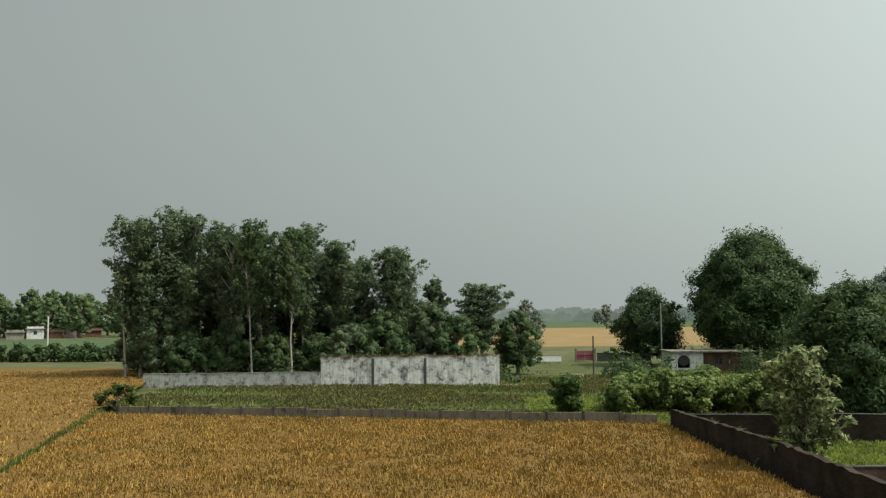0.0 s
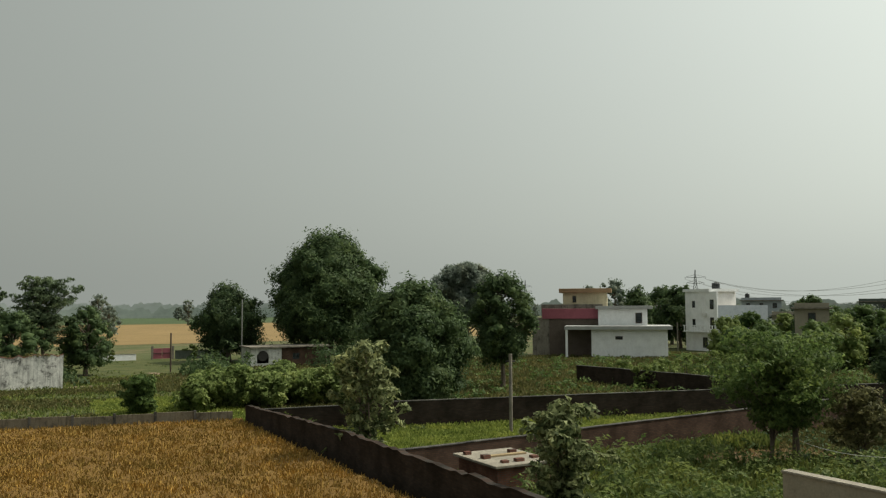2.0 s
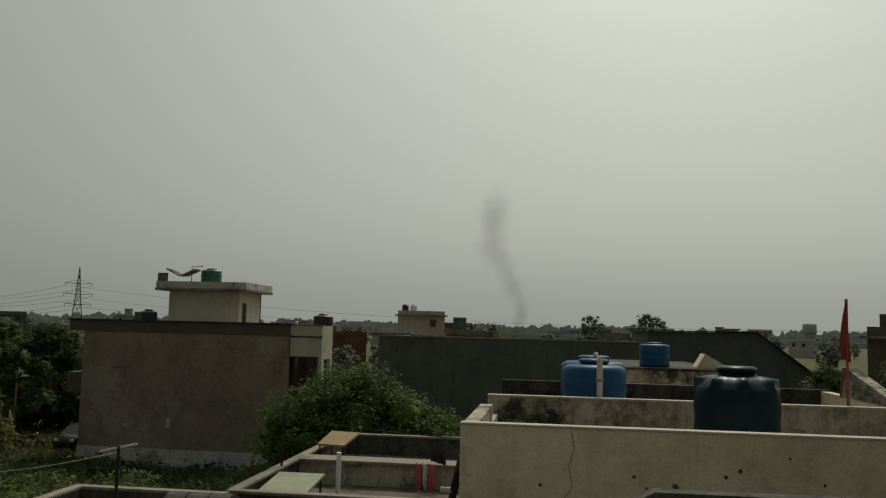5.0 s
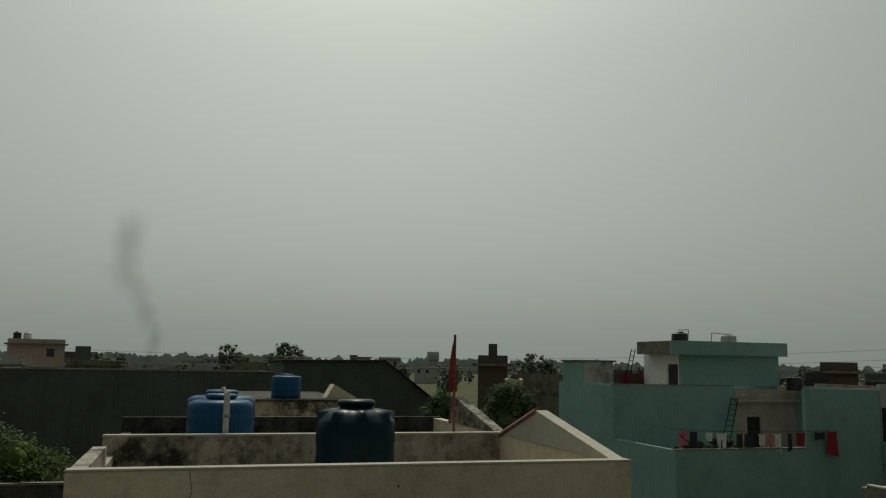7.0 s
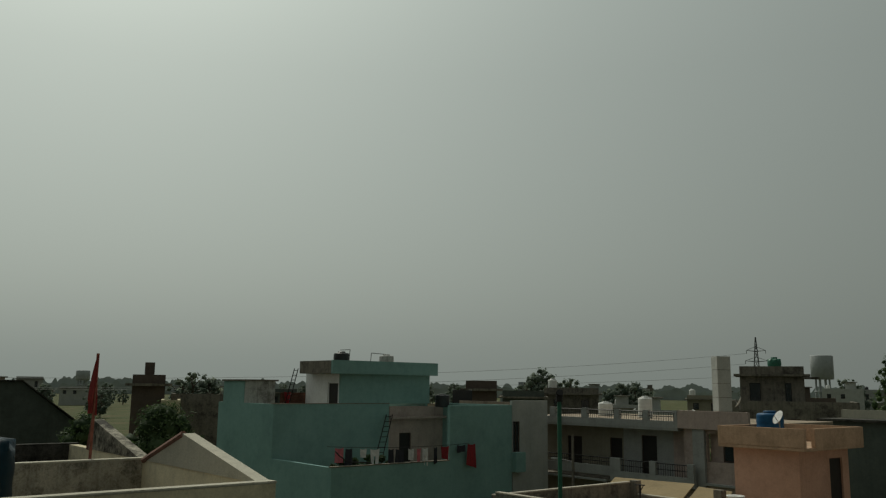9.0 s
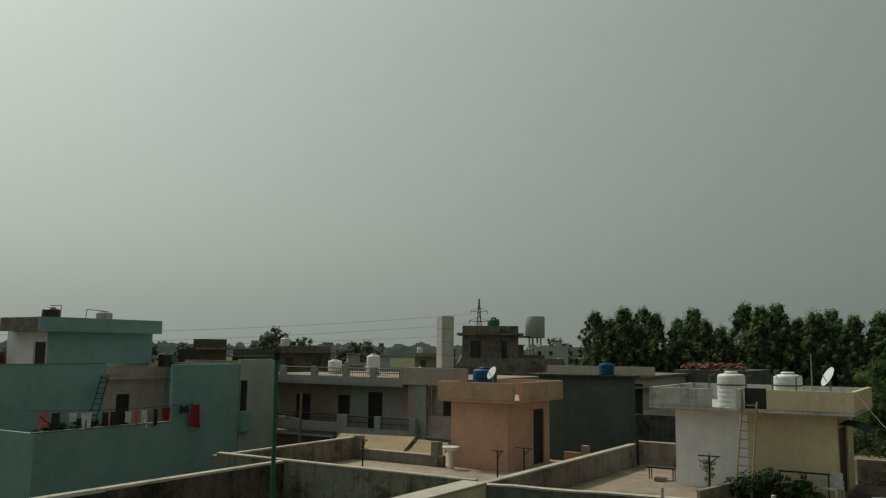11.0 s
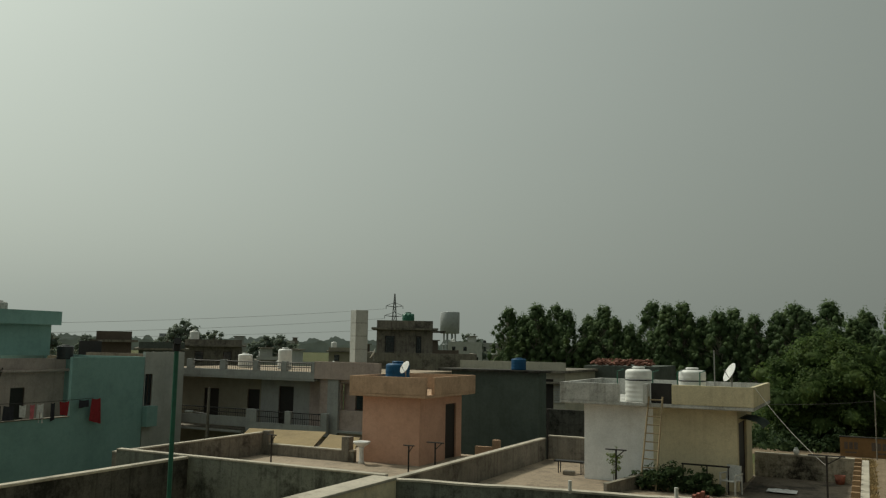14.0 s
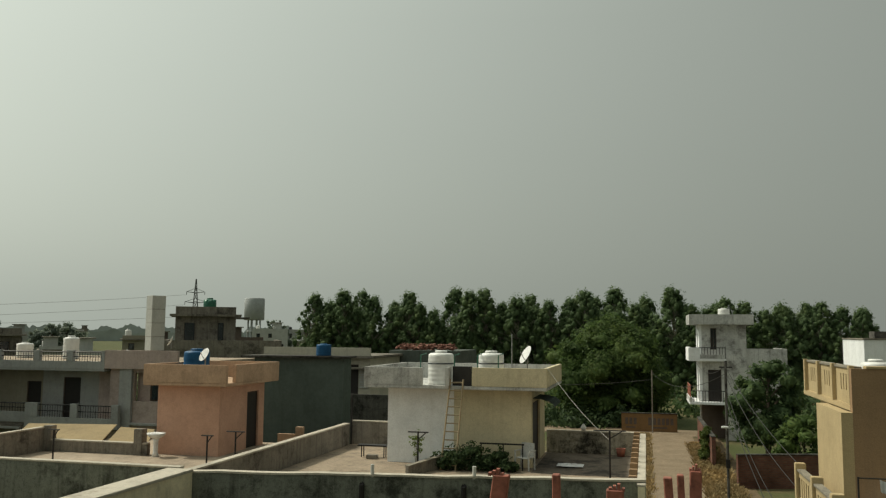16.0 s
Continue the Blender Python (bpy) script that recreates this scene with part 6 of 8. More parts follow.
tank(47.3, 23.9, 7.18, 0.5, 1.5, M["tankblack"], "black plastic tank behind the roof room", 4)
tank(49.6, 13.9, 7.18, 0.6, 1.5, M["tankblack"], "black plastic tank at the roof corner", 4)
tank(43.6, -27.7, 9.1, 0.48, 1.15, M["tankblack"], "black plastic tank on the teal roof slab", 4)
tank(43.8, -31.2, 9.1, 0.46, 1.1, M["dullwhite"], "faded white plastic tank on the teal roof slab", 4)
tank(41.2, -33.7, 6.95, 0.45, 0.82, M["tankblack"], "black tank beside the pink parapet", 3)
tank(32.0, -42.0, 6.5, 0.42, 1.3, M["tankwhite"], "white plastic tank on the balcony house roof", 5)
tank(35.4, -42.4, 6.5, 0.45, 0.9, M["tankwhite"], "low white plastic tank on the balcony house roof", 3)
tank(17.75, -31.0, 6.22, 0.5, 1.2, M["tankblue"], "blue plastic tank on the peach roof room", 4)
tank(14.55, -36.5, 7.05, 0.34, 0.55, M["tankblue"], "small blue tank on the dark house", 3)
tank(7.35, -29.5, 6.32, 0.45, 1.18, M["tankwhite"], "white ribbed plastic tank in the parapet gap", 6)
tank(5.7, -30.3, 6.32, 0.45, 1.18, M["tankwhite"], "white ribbed plastic tank behind the cream parapet", 6)
tank(-5.8, -71.5, 9.6, 0.45, 0.7, M["tankwhite"], "small white tank on the tower house", 3)


def dish(x, y, z, r, az, label="white satellite dish on a short mast"):
    d = thing("satellite_dish", label, "satellite dish", x, y, z)
    pipe("mast", M["steel"], d, [(x, y, z), (x, y, z + r * 1.1)], 0.025, 6)
    bm = bmesh.new()
    lathe(bm, 0, 0, [(0.02, 0.0), (r * 0.5, r * 0.07), (r, r * 0.26), (r * 1.02, r * 0.28), (r * 0.99, r * 0.3), (r * 0.5, r * 0.11), (0.02, 0.04)], 24)
    bmesh.ops.transform(bm, matrix=pose(x, y, z + r * 1.25, 62, 0, az), verts=bm.verts)
    part("reflector", bm, M["plastic"], d)
    way = pose(0, 0, 0, 62, 0, az).to_3x3() @ Vector((0, 0, 1))
    c = Vector((x, y, z + r * 1.25))
    pipe("feed_arm", M["steel"], d, [c + Vector((0, 0, -r * 0.9)), c + way * r * 0.9], 0.015, 5)


dish(16.75, -29.9, 6.85, 0.27, 150)
dish(4.25, -29.2, 6.95, 0.33, 120)
dish(26.9, -44, 7.1, 0.33, 120)


def post(name, label, x, y, z0, z1, r, mat, arm=None, category="post", cap=None):
    p = thing(name, label, category, x, y, z0)
    pipe("pole", mat, p, [(x, y, z0), (x, y, z1)], r, 8)
    if arm:
        pipe("arm", mat, p, [(x - arm[0], y - arm[1], z1), (x + arm[2], y + arm[3], z1)], r * 0.8, 6)
    return p


gp = post("green_pole", "tall green painted iron pole with a hooked head", 8.25, -8.71, 0, 8.05, 0.03, M["greenpipe"])
pipe("head", M["iron"], gp, [(8.25, -8.71, 8.0), (8.25, -8.71, 8.1), (8.21, -8.68, 8.13)], 0.05, 8)
for x, y, z1, a in ((20.76, -26.69, 4.6, 0.22), (14.79, -26.74, 4.6, 0.22), (14.22, -27.66, 4.65, 0.35), (7.69, -27.78, 4.85, 0.35), (1.48, -27.89, 5.1, 0.5)):
    base = post("clothes_post", "black iron clothes-line post with a crossbar", x, y, 3.55 if x > 12.3 else 3.6, z1, 0.03, M["iron"], (a, 0.0, a, 0.0))
    pipe("brace", M["iron"], base, [(x, y, z1 - 0.25), (x - a * 0.8, y, z1)], 0.018, 5)
post("iron_post", "thin black iron post on the roof", 12.0, -33.3, 3.6, 5.6, 0.035, M["iron"])
post("iron_post", "thin black aerial rod on the roof", 5.1, -31.2, 6.32, 8.1, 0.02, M["steel"])
post("line_post", "leaning black clothes-line post", 20.5, 6.75, 4.56, 5.85, 0.03, M["iron"], (0.1, 0.15, 0.1, 0.15))
ap = post("line_post", "black post on a concrete block", 15.0, 8.05, 4.5, 5.75, 0.03, M["iron"])
pipe("arm", M["pvc"], ap, [(14.9, 8.35, 5.65), (15.1, 7.75, 5.78)], 0.022, 6)
box("concrete_block", M["concrete"], thing("post_block", "rough concrete block under the post", "block", 15, 8.05, 3.7), (14.75, 7.75, 3.7), (15.25, 8.35, 4.5), 0.03)
box("block", M["white"], thing("roof_block", "white-painted small roof block", "block", 15.2, 7.3, 3.7), (14.9, 7.0, 3.7), (15.5, 7.5, 4.45), 0.03)
# barrel of a vaulted skylight
sv = thing("vaulted_skylight", "weathered ribbed half-barrel roof cover", "skylight", 15.6, 6.7, 3.7)
for k in range(3):
    bm = bmesh.new()
    y0 = 7.3 - k * 0.42
    tube(bm, [(15.6, y0, 4.35), (15.6, y0 - 0.39, 4.35)], 0.52, 20)
    bmesh.ops.recalc_face_normals(bm, faces=bm.faces[:])
    part("barrel", bm, M["mossy"], sv)
box("cradle", M["mossy"], sv, (15.2, 6.05, 3.7), (16.0, 7.3, 3.9))


def panel_on_legs(label, mat, corners, th=0.05):
    c = [Vector(p) for p in corners]
    mid = sum(c, Vector()) / 4
    t = thing("sheet_panel", label, "panel", mid.x, mid.y, 3.95)
    bm = bmesh.new()
    f = bm.faces.new([bm.verts.new(p) for p in c])
    r = bmesh.ops.extrude_face_region(bm, geom=[f])
    bmesh.ops.translate(bm, verts=[g for g in r["geom"] if isinstance(g, bmesh.types.BMVert)], vec=(0, 0, -th))
    bmesh.ops.recalc_face_normals(bm, faces=bm.faces[:])
    part("sheet", bm, mat, t)
    for p in c:
        q = p.lerp(mid, 0.12)
        pipe("leg", M["iron"], t, [(q.x, q.y, 3.95), (q.x, q.y, q.z - th)], 0.025, 5)
    return t


panel_on_legs("pale green fibre sheet tilted over iron legs", M["greensheet"], [(18.0, 6.6, 4.35), (19.9, 6.6, 4.55), (19.9, 5.5, 4.55), (18.0, 5.5, 4.35)])
panel_on_legs("weathered yellowish sheet propped on legs", M["asbestos"], [(23.3, 6.65, 4.75), (24.6, 6.6, 4.95), (24.6, 5.75, 4.93), (23.3, 5.9, 4.73)])
post("white_post", "white painted post by the inner wall", 20.6, 5.35, 3.95, 4.95, 0.06, M["white"])


def cloth(label, mat, x, y, z, w, h, along="y", name="garment", seed=0, legs=False, group=""):
    """A hanging cloth with folds and thickness, from its top edge at z."""
    rng = random.Random(seed)
    nx, nz = 8, 7
    bm = bmesh.new()
    grid = []
    for s in (0, 1):
        for j in range(nz + 1):
            for i in range(nx + 1):
                u = (i / nx - 0.5) * w * (0.86 + 0.14 * math.cos(seed * 2.3) + 0.22 * math.sin(seed * 1.7) * j / nz)
                d = 0.035 * math.sin(i * 1.9 + seed) * (0.3 + j / nz) + (0.012 if s else 0)
                zz = z - 0.05 * (1 - (2 * i / nx - 1) ** 2) * (1 - j / nz) - h * (1 + 0.16 * math.sin(seed * 3.1) * (2 * i / nx - 1)) * j / nz - 0.03 * rng.random() * (j == nz)
                grid.append(bm.verts.new((x + d, y + u, zz) if along == "y" else (x + u, y + d, zz)))
    W = nx + 1
    off = W * (nz + 1)
    skip = (lambda i, j: legs and j >= 3 and i in (3, 4)) if legs else (lambda i, j: False)
    for s in (0, 1):
        for j in range(nz):
            for i in range(nx):
                if skip(i, j):
                    continue
                a = s * off + j * W + i
                q = (a, a + 1, a + 1 + W, a + W)
                bm.faces.new([grid[k] for k in (q if s else q[::-1])])
    bmesh.ops.recalc_face_normals(bm, faces=bm.faces[:])
    lo = [v for v in bm.verts if not v.link_faces]
    bmesh.ops.delete(bm, geom=lo, context="VERTS")
    ob = part(name, bm, mat)
    ob.data.polygons.foreach_set("use_smooth", [True] * len(ob.data.polygons))
    return tagged(ob, label, "laundry", group)


wash = [("pinkcloth", 0.7, 0.75, 0), ("darkcloth", 0.75, 0.85, 0), ("whitecloth", 0.7, 0.45, 0), ("whitecloth", 0.85, 0.85, 1), ("darkcloth", 0.6, 0.8, 0), ("darkcloth", 0.75, 0.95, 0), ("whitecloth", 0.55, 0.6, 0), ("pinkcloth", 0.5, 0.8, 0), ("whitecloth", 0.55, 0.95, 1), ("darkcloth", 0.4, 0.9, 0), ("redcloth", 1.0, 0.7, 0), ("darkcloth", 0.8, 0.4, 0), ("redcloth", 1.0, 1.25, 0)]
yy = -23.0
for i, (mt, w, h, lg) in enumerate(wash):
    cloth({"pinkcloth": "faded pink shirt", "darkcloth": "dark trousers", "whitecloth": "white shirt", "redcloth": "red cloth"}[mt] + " hanging on the terrace line", M[mt], 36.6 + 0.125 * (yy + 22.55), yy - w * 0.35, 5.12 - 0.15 * math.sin(math.pi * i / 12), w * 0.7, h * 0.95, "y", "garment", i, bool(lg), "washing on the line")
    yy -= w * 0.7 + (0.02, 0.3, 0.12, 0.42, 0.05, 0.22, 0.1)[i % 7]
wl_ = thing("washing_line", "washing line over the teal terrace", "washing line", 36.6, -27, 4.29)
pipe("line", M["iron"], wl_, slack((36.6, -22.55, 5.2), (35.55, -31.0, 5.15), 0.12), 0.012, 4)
cloth("pink striped cloth drying over the roof wall", M["pinkcloth"], 21.68, 3.55, 4.62, 0.18, 0.7, "y", "striped_cloth", 31)
cloth("pale centre of the striped cloth on the wall", M["whitecloth"], 21.68, 3.39, 4.62, 0.16, 0.66, "y", "striped_cloth", 32)
cloth("pink striped cloth end over the roof wall", M["pinkcloth"], 21.68, 3.22, 4.62, 0.18, 0.7, "y", "striped_cloth", 33)

lp = thing("leaning_pole", "dark weathered pole leaning on the cream house", "pole", 14.3, 2.2, 3.7)
pipe("shaft", M["mossy"], lp, [(14.3, 2.2, 3.7), (12.3, 1.5, 6.25)], 0.06, 8)
pipe("bracket", M["pvc"], lp, [(12.75, 1.62, 5.68), (12.7, 1.85, 5.7)], 0.04, 6, "pale plastic bracket")
cloth("black cloth hanging over the roof ledge", M["darkcloth"], 21.66, 3.05, 4.95, 0.42, 0.3, "y", "garment", 34)
# flag
fl = thing("flag_pole", "saffron red furled pennant on a bamboo pole", "flag", 16.26, -4.97, 5.75)
pipe("pole", M["rust"], fl, [(16.26, -4.97, 5.75), (16.26, -4.97, 8.72)], 0.028, 6)
bm = bmesh.new()
rows = []
for j in range(9):
    k = j / 8
    z = 8.68 - 1.05 * k
    w = 0.02 + 0.2 * k ** 0.8 * (1 if j < 7 else 0.75)
    rows.append([bm.verts.new((16.23 + 0.04 * math.sin(i * 2.1 + j * 0.5), -4.97 + w * (0.75 - i / 3), z - 0.05 * (i == 3) * k)) for i in range(4)])
for a, b in zip(rows, rows[1:]):
    for i in range(3):
        bm.faces.new((a[i], a[i + 1], b[i + 1], b[i]))
part("pennant", bm, M["flag"], fl)

# ladders
def ladder(label, a, b, w, mat, n=11, side="x"):
    a, b = Vector(a), Vector(b)
    t = thing("ladder", label, "ladder", a.x, a.y, a.z)
    o = Vector((w / 2, 0, 0)) if side == "x" else Vector((0, w / 2, 0))
    for s in (-1, 1):
        pipe("rail", mat, t, [a + o * s, b + o * s * 0.9], 0.032, 6)
    for k in range(n):
        p = a.lerp(b, (k + 0.6) / n)
        pipe("rung", mat, t, [p - o, p + o], 0.022, 5)


ladder("bamboo ladder leaning on the cream roof room", (6.75, -28.1, 3.6), (6.6, -28.72, 6.55), 0.5, M["bamboo"], 11)
ladder("thin iron ladder against the teal wall", (40.0, -27.9, 3.4), (41.9, -30.15, 6.5), 0.5, M["iron"], 11, "y")
ladder("thin iron ladder to the teal roof slab", (45.9, -25.2, 6.3), (45.5, -25.7, 9.2), 0.5, M["iron"], 10, "x")

for x0, y0, z0, h0, along in ((43.9, -28.4, 9.1, 1.3, 0.0), (43.9, -30.0, 9.1, 1.15, 1.1)):
    fr = thing("pipe_frame", "thin steel pipe frame beside a roof tank", "pipe", x0, y0, z0)
    pipe("upright", M["steel"], fr, [(x0, y0, z0), (x0, y0 - 0.1, z0 + h0)], 0.025, 6)
    pipe("cross_pipe", M["steel"], fr, [(x0, y0 - 0.1, z0 + h0), (x0, y0 - 0.1 - max(along, 0.0) + (0.7 if along == 0 else 0), z0 + h0 - 0.05)], 0.025, 6)
tank(43.7, -29.2, 9.1, 0.28, 0.3, M["tankblack"], "small black drum on the teal roof slab", 2)
rb = thing("brick_screen", "low brown brick screen wall on the teal roof", "wall", 46.3, -26, 6.3)
box("body", M["brick"], rb, (46.2, -27.4, 6.3), (46.4, -25.15, 7.75))
cloth("red cloth drying on the teal roof", M["redcloth"], 46.1, -25.5, 7.8, 0.6, 0.8, "y", "garment", 40)
for i, (x, y, h, r) in enumerate(((37.0, -23.6, 1.25, 0.5), (37.1, -24.5, 1.15, 0.45), (37.0, -25.3, 1.3, 0.5), (37.3, -26.4, 1.2, 0.45), (37.1, -27.4, 1.1, 0.4))):
    p = tree("potted_plant", "dark bushy plant behind the terrace wall", x, y, h, r, 330 + i, M["leafdeep"], M["bark"], "round", 0.02, 0.1, 7, 300, 0.09, stems=2, category="plant", core=0)
    p.location.z = 3.4
hose = pipe("hose", M["iron"], thing("hose", "black hose curling over the terrace wall", "hose", 36.3, -22.9, 4.29), [(36.05, -22.7, 5.0), (36.1, -23.0, 4.75), (36.1, -23.5, 4.45), (36.1, -24.4, 4.4), (36.2, -25.0, 4.32)], 0.03, 6)

# terrace furniture
def chair(x, y, z, rot):
    c = thing("plastic_chair", "white moulded plastic armchair by the wall", "chair", x, y, z)
    m = pose(x, y, z, 0, 0, rot)

    def put(name, boxes):
        bm = bmesh.new()
        for lo, hi in boxes:
            bx(bm, *lo, *hi)
        bmesh.ops.bevel(bm, geom=bm.edges[:], offset=0.008, segments=1, affect="EDGES")
        bmesh.ops.transform(bm, matrix=m, verts=bm.verts)
        # duller white than the plastic puts the wall's shade on the chair
        part(name, bm, M["dullwhite"], c)
    put("seat", [((-0.24, -0.22, 0.4), (0.24, 0.24, 0.44))])
    put("backrest", [((-0.24, 0.22, 0.44), (0.24, 0.26, 0.88))])
    for s in (-1, 1):
        put("armrest", [((s * 0.27 - 0.03, -0.2, 0.62), (s * 0.27 + 0.03, 0.24, 0.66))])
        for yy2 in (-0.2, 0.22):
            put("leg", [((s * 0.25 - 0.025, yy2 - 0.025, 0), (s * 0.25 + 0.025, yy2 + 0.025, 0.62))])


chair(4.3, -28.85, 3.6, 160)
bench = thing("bench", "low iron bench on the dusty roof", "bench", 10.0, -30.2, 3.6)
box("seat", M["iron"], bench, (9.5, -30.4, 4.0), (10.6, -30.05, 4.05), 0.01)
for bxx in (9.6, 10.45):
    for byy in (-30.36, -30.12):
        pipe("leg", M["iron"], bench, [(bxx, byy, 3.6), (bxx, byy, 4.0)], 0.022, 5)
box("tub", M["concrete"], thing("wash_tub", "low concrete block under the bench", "block", 9.9, -29.85, 3.6), (9.75, -29.95, 3.6), (10.15, -29.7, 3.75), 0.02)
ba = thing("wash_basin", "white pedestal wash basin by the peach wall", "basin", 17.75, -28.35, 3.55)
bm = bmesh.new()
lathe(bm, 17.75, -28.35, [(0.14, 3.55), (0.09, 3.7), (0.085, 4.1), (0.12, 4.2)], 14)
part("pedestal", bm, M["plastic"], ba)
bm = bmesh.new()
lathe(bm, 17.75, -28.35, [(0.12, 4.2), (0.28, 4.3), (0.34, 4.38), (0.33, 4.4), (0.26, 4.36), (0.1, 4.28)], 18)
part("bowl", bm, M["plastic"], ba)
rail = thing("iron_rail", "black iron rail across the planter", "rail", 5.2, -28.7, 3.6)
for rx_ in (4.35, 5.0, 5.75):
    pipe("upright", M["iron"], rail, [(rx_, -28.7, 3.6), (rx_, -28.7, 4.45)], 0.022, 5)
pipe("rail_bar", M["iron"], rail, [(4.3, -28.7, 4.45), (5.8, -28.7, 4.45)], 0.03, 5)
for i, (x, y, h, r) in enumerate(((7.15, -28.35, 0.55, 0.5), (6.55, -28.3, 0.8, 0.55), (6.0, -28.35, 0.95, 0.5), (5.5, -28.4, 0.7, 0.45), (5.05, -28.4, 0.85, 0.3), (4.75, -28.4, 0.5, 0.35))):
    p = tree("potted_plant", "dark straggly plant in a planter on the roof", x, y, h, r, 300 + i, M["leafdeep"], M["bark"], "spray", 0.012, 0.03, 18, 44, 0.07, stems=5, category="plant", core=0, clump=1.7, group="planter plants")
    p.location.z = 3.6
p = tree("potted_plant", "thin-stemmed pale leggy plant in the planter", 7.75, -27.9, 1.35, 0.3, 309, M["leaflight"], M["bark"], "spray", 0.014, 0.3, 7, 26, 0.05, stems=2, category="plant", core=0, clump=1.5)
p.location.z = 3.6
sheetm = thing("white_sheet", "crumpled white cloth lying on the roof", "cloth", 2.9, -30.0, 3.6)
bm = bmesh.new()
bmesh.ops.create_grid(bm, x_segments=12, y_segments=8, size=0.5)
for v in bm.verts:
    v.co = Vector((2.9 + v.co.x * 0.9, -30.0 + v.co.y * 0.7, 3.66 + 0.1 * abs(noise.noise(v.co * 4)) * (1 - max(abs(v.co.x), abs(v.co.y)) * 1.4)))
part("cloth", bm, M["whitecloth"], sheetm)
for k in range(10):
    box("baluster", M["tanwall"], thing("wall_pier", "sand-coloured pier on the lane-side roof wall", "pier", 0.7, -23.2 - k * 1.1, 3.6, "piers of the roof wall"), (0.6, -23.3 - k * 1.1, 3.6), (0.82, -23.1 - k * 1.1, 4.5), 0.015)
pot = thing("bucket", "small red plastic bucket by the roof wall", "bucket", 1.3, -33.0, 3.6)
bm = bmesh.new()
lathe(bm, 1.3, -33.0, [(0.13, 3.6), (0.17, 3.9), (0.18, 3.9), (0.14, 3.63)], 14)
part("pail", bm, M["rust"], pot)

coped_wall("planter_wall", M["concrete"], M["coping"], 7.75, -26.7, 6.8, -29.1, 3.6, 3.9, 4.05, 0.12, "low slanting planter edge on the roof", "wall", kind="", capz=0.03)
jug = thing("water_pot", "small white pot on the back roof wall", "pot", 2.7, -33.5, 4.45)
bm = bmesh.new()
lathe(bm, 2.7, -33.5, [(0.05, 4.45), (0.095, 4.5), (0.11, 4.56), (0.08, 4.63), (0.045, 4.66), (0.06, 4.69)], 16)
part("body", bm, M["plastic"], jug)

# rusty gate posts near the lane
for x, w, z1, tilt in ((2.66, 0.26, 5.9, 0.14), (1.7, 0.12, 5.95, 0.01), (0.8, 0.26, 5.76, 0.03), (0.0, 0.13, 5.98, 0.05), (-0.17, 0.1, 6.03, 0.03), (-0.35, 0.17, 6.1, -0.02)):
    rp_ = thing("rusty_post", "peeling red rusty sheet-iron post", "post", x, -14, 0, "rusty posts")
    bm = bmesh.new()
    vs = bx(bm, x - w / 2, -14.08, 0, x + w / 2, -13.92, z1)
    for v in vs:
        v.co.x += tilt * (v.co.z - 5.2) * (-1 if tilt > 0.1 else 1)
    bmesh.ops.bevel(bm, geom=bm.edges[:], offset=0.015, segments=1, affect="EDGES")
    part("upright", bm, M["rust"], rp_)
    if w > 0.15:
        bm = bmesh.new()
        for k in range(4):
            bx(bm, x - w / 2 + k * w / 4, -14.06, z1 - 0.02, x - w / 2 + (k + 0.7) * w / 4, -13.94, z1 + 0.03 + 0.03 * ((k * 5) % 3))
        part("torn_top", bm, M["rust"], rp_)

# crack and moss spots on the cream front wall
bm = bmesh.new()
tube(bm, [(11.198, 0.02, 6.8), (11.198, -0.02, 6.55), (11.198, 0.05, 6.35), (11.198, 0.0, 6.1), (11.198, 0.1, 5.95), (11.198, 0.16, 5.8)], 0.0035, 4)
part("crack", bm, M["concrete"], ch)
for y, z, r in ((-1.25, 6.15, 0.05), (-1.85, 6.3, 0.03), (-2.02, 6.38, 0.036), (-0.75, 6.25, 0.03), (-0.9, 6.12, 0.025), (-3.0, 6.25, 0.025), (0.4, 6.1, 0.03), (-2.6, 6.55, 0.02)):
    bm = bmesh.new()
    bm.faces.new([bm.verts.new((11.194, y + r * (0.7 + 0.5 * noise.noise((y * 9, z * 7, k * 1.7))) * math.cos(k * 0.6283), z + r * (0.8 + 0.6 * noise.noise((z * 9, y, k * 2.1))) * math.sin(k * 0.6283))) for k in range(10)])
    part("moss_spot", bm, M["mossy"], ch)

# near dark wall of the next roof
nb = thing("near_wall", "near dark roof wall with a pale worn edge", "wall", 8, -2.5, 0, kind="structure")
bm = bmesh.new()
f = bm.faces.new([bm.verts.new((8.0, py, pz)) for py, pz in ((-0.3, 0), (-0.3, 6.5), (-0.62, 6.66), (-6.0, 6.66), (-6.0, 0))])
r_ = bmesh.ops.extrude_face_region(bm, geom=[f])
bmesh.ops.translate(bm, verts=[g for g in r_["geom"] if isinstance(g, bmesh.types.BMVert)], vec=(0.2, 0, 0))
bmesh.ops.recalc_face_normals(bm, faces=bm.faces[:])
part("body", bm, M["mossy"], nb)
own = thing("own_house", "plain rendered house under the camera", "house", -1.5, 0, 0)
box("body", M["concrete"], own, (-6, -3.2, 0), (2.6, 3.2, 6.3))
box("roof", M["floor"], own, (-6, -3.2, 6.3), (2.6, 3.2, 6.42))

# roof house behind the cream one
r4 = house("back_house", "plain cream roof block behind the tanks", "house", 29, -3)
box("body", M["creamdk"], r4, (26.4, -4.7, 0), (33, -1.6, 6.9))
box("coping", M["mossy"], r4, (26.35, -4.75, 6.9), (33.05, -1.55, 6.98), 0.015)
bm = bmesh.new()
f = bm.faces.new([bm.verts.new((27.2, py, pz)) for py, pz in ((-4.2, 6.99), (-4.45, 7.42), (-5.2, 6.99))])
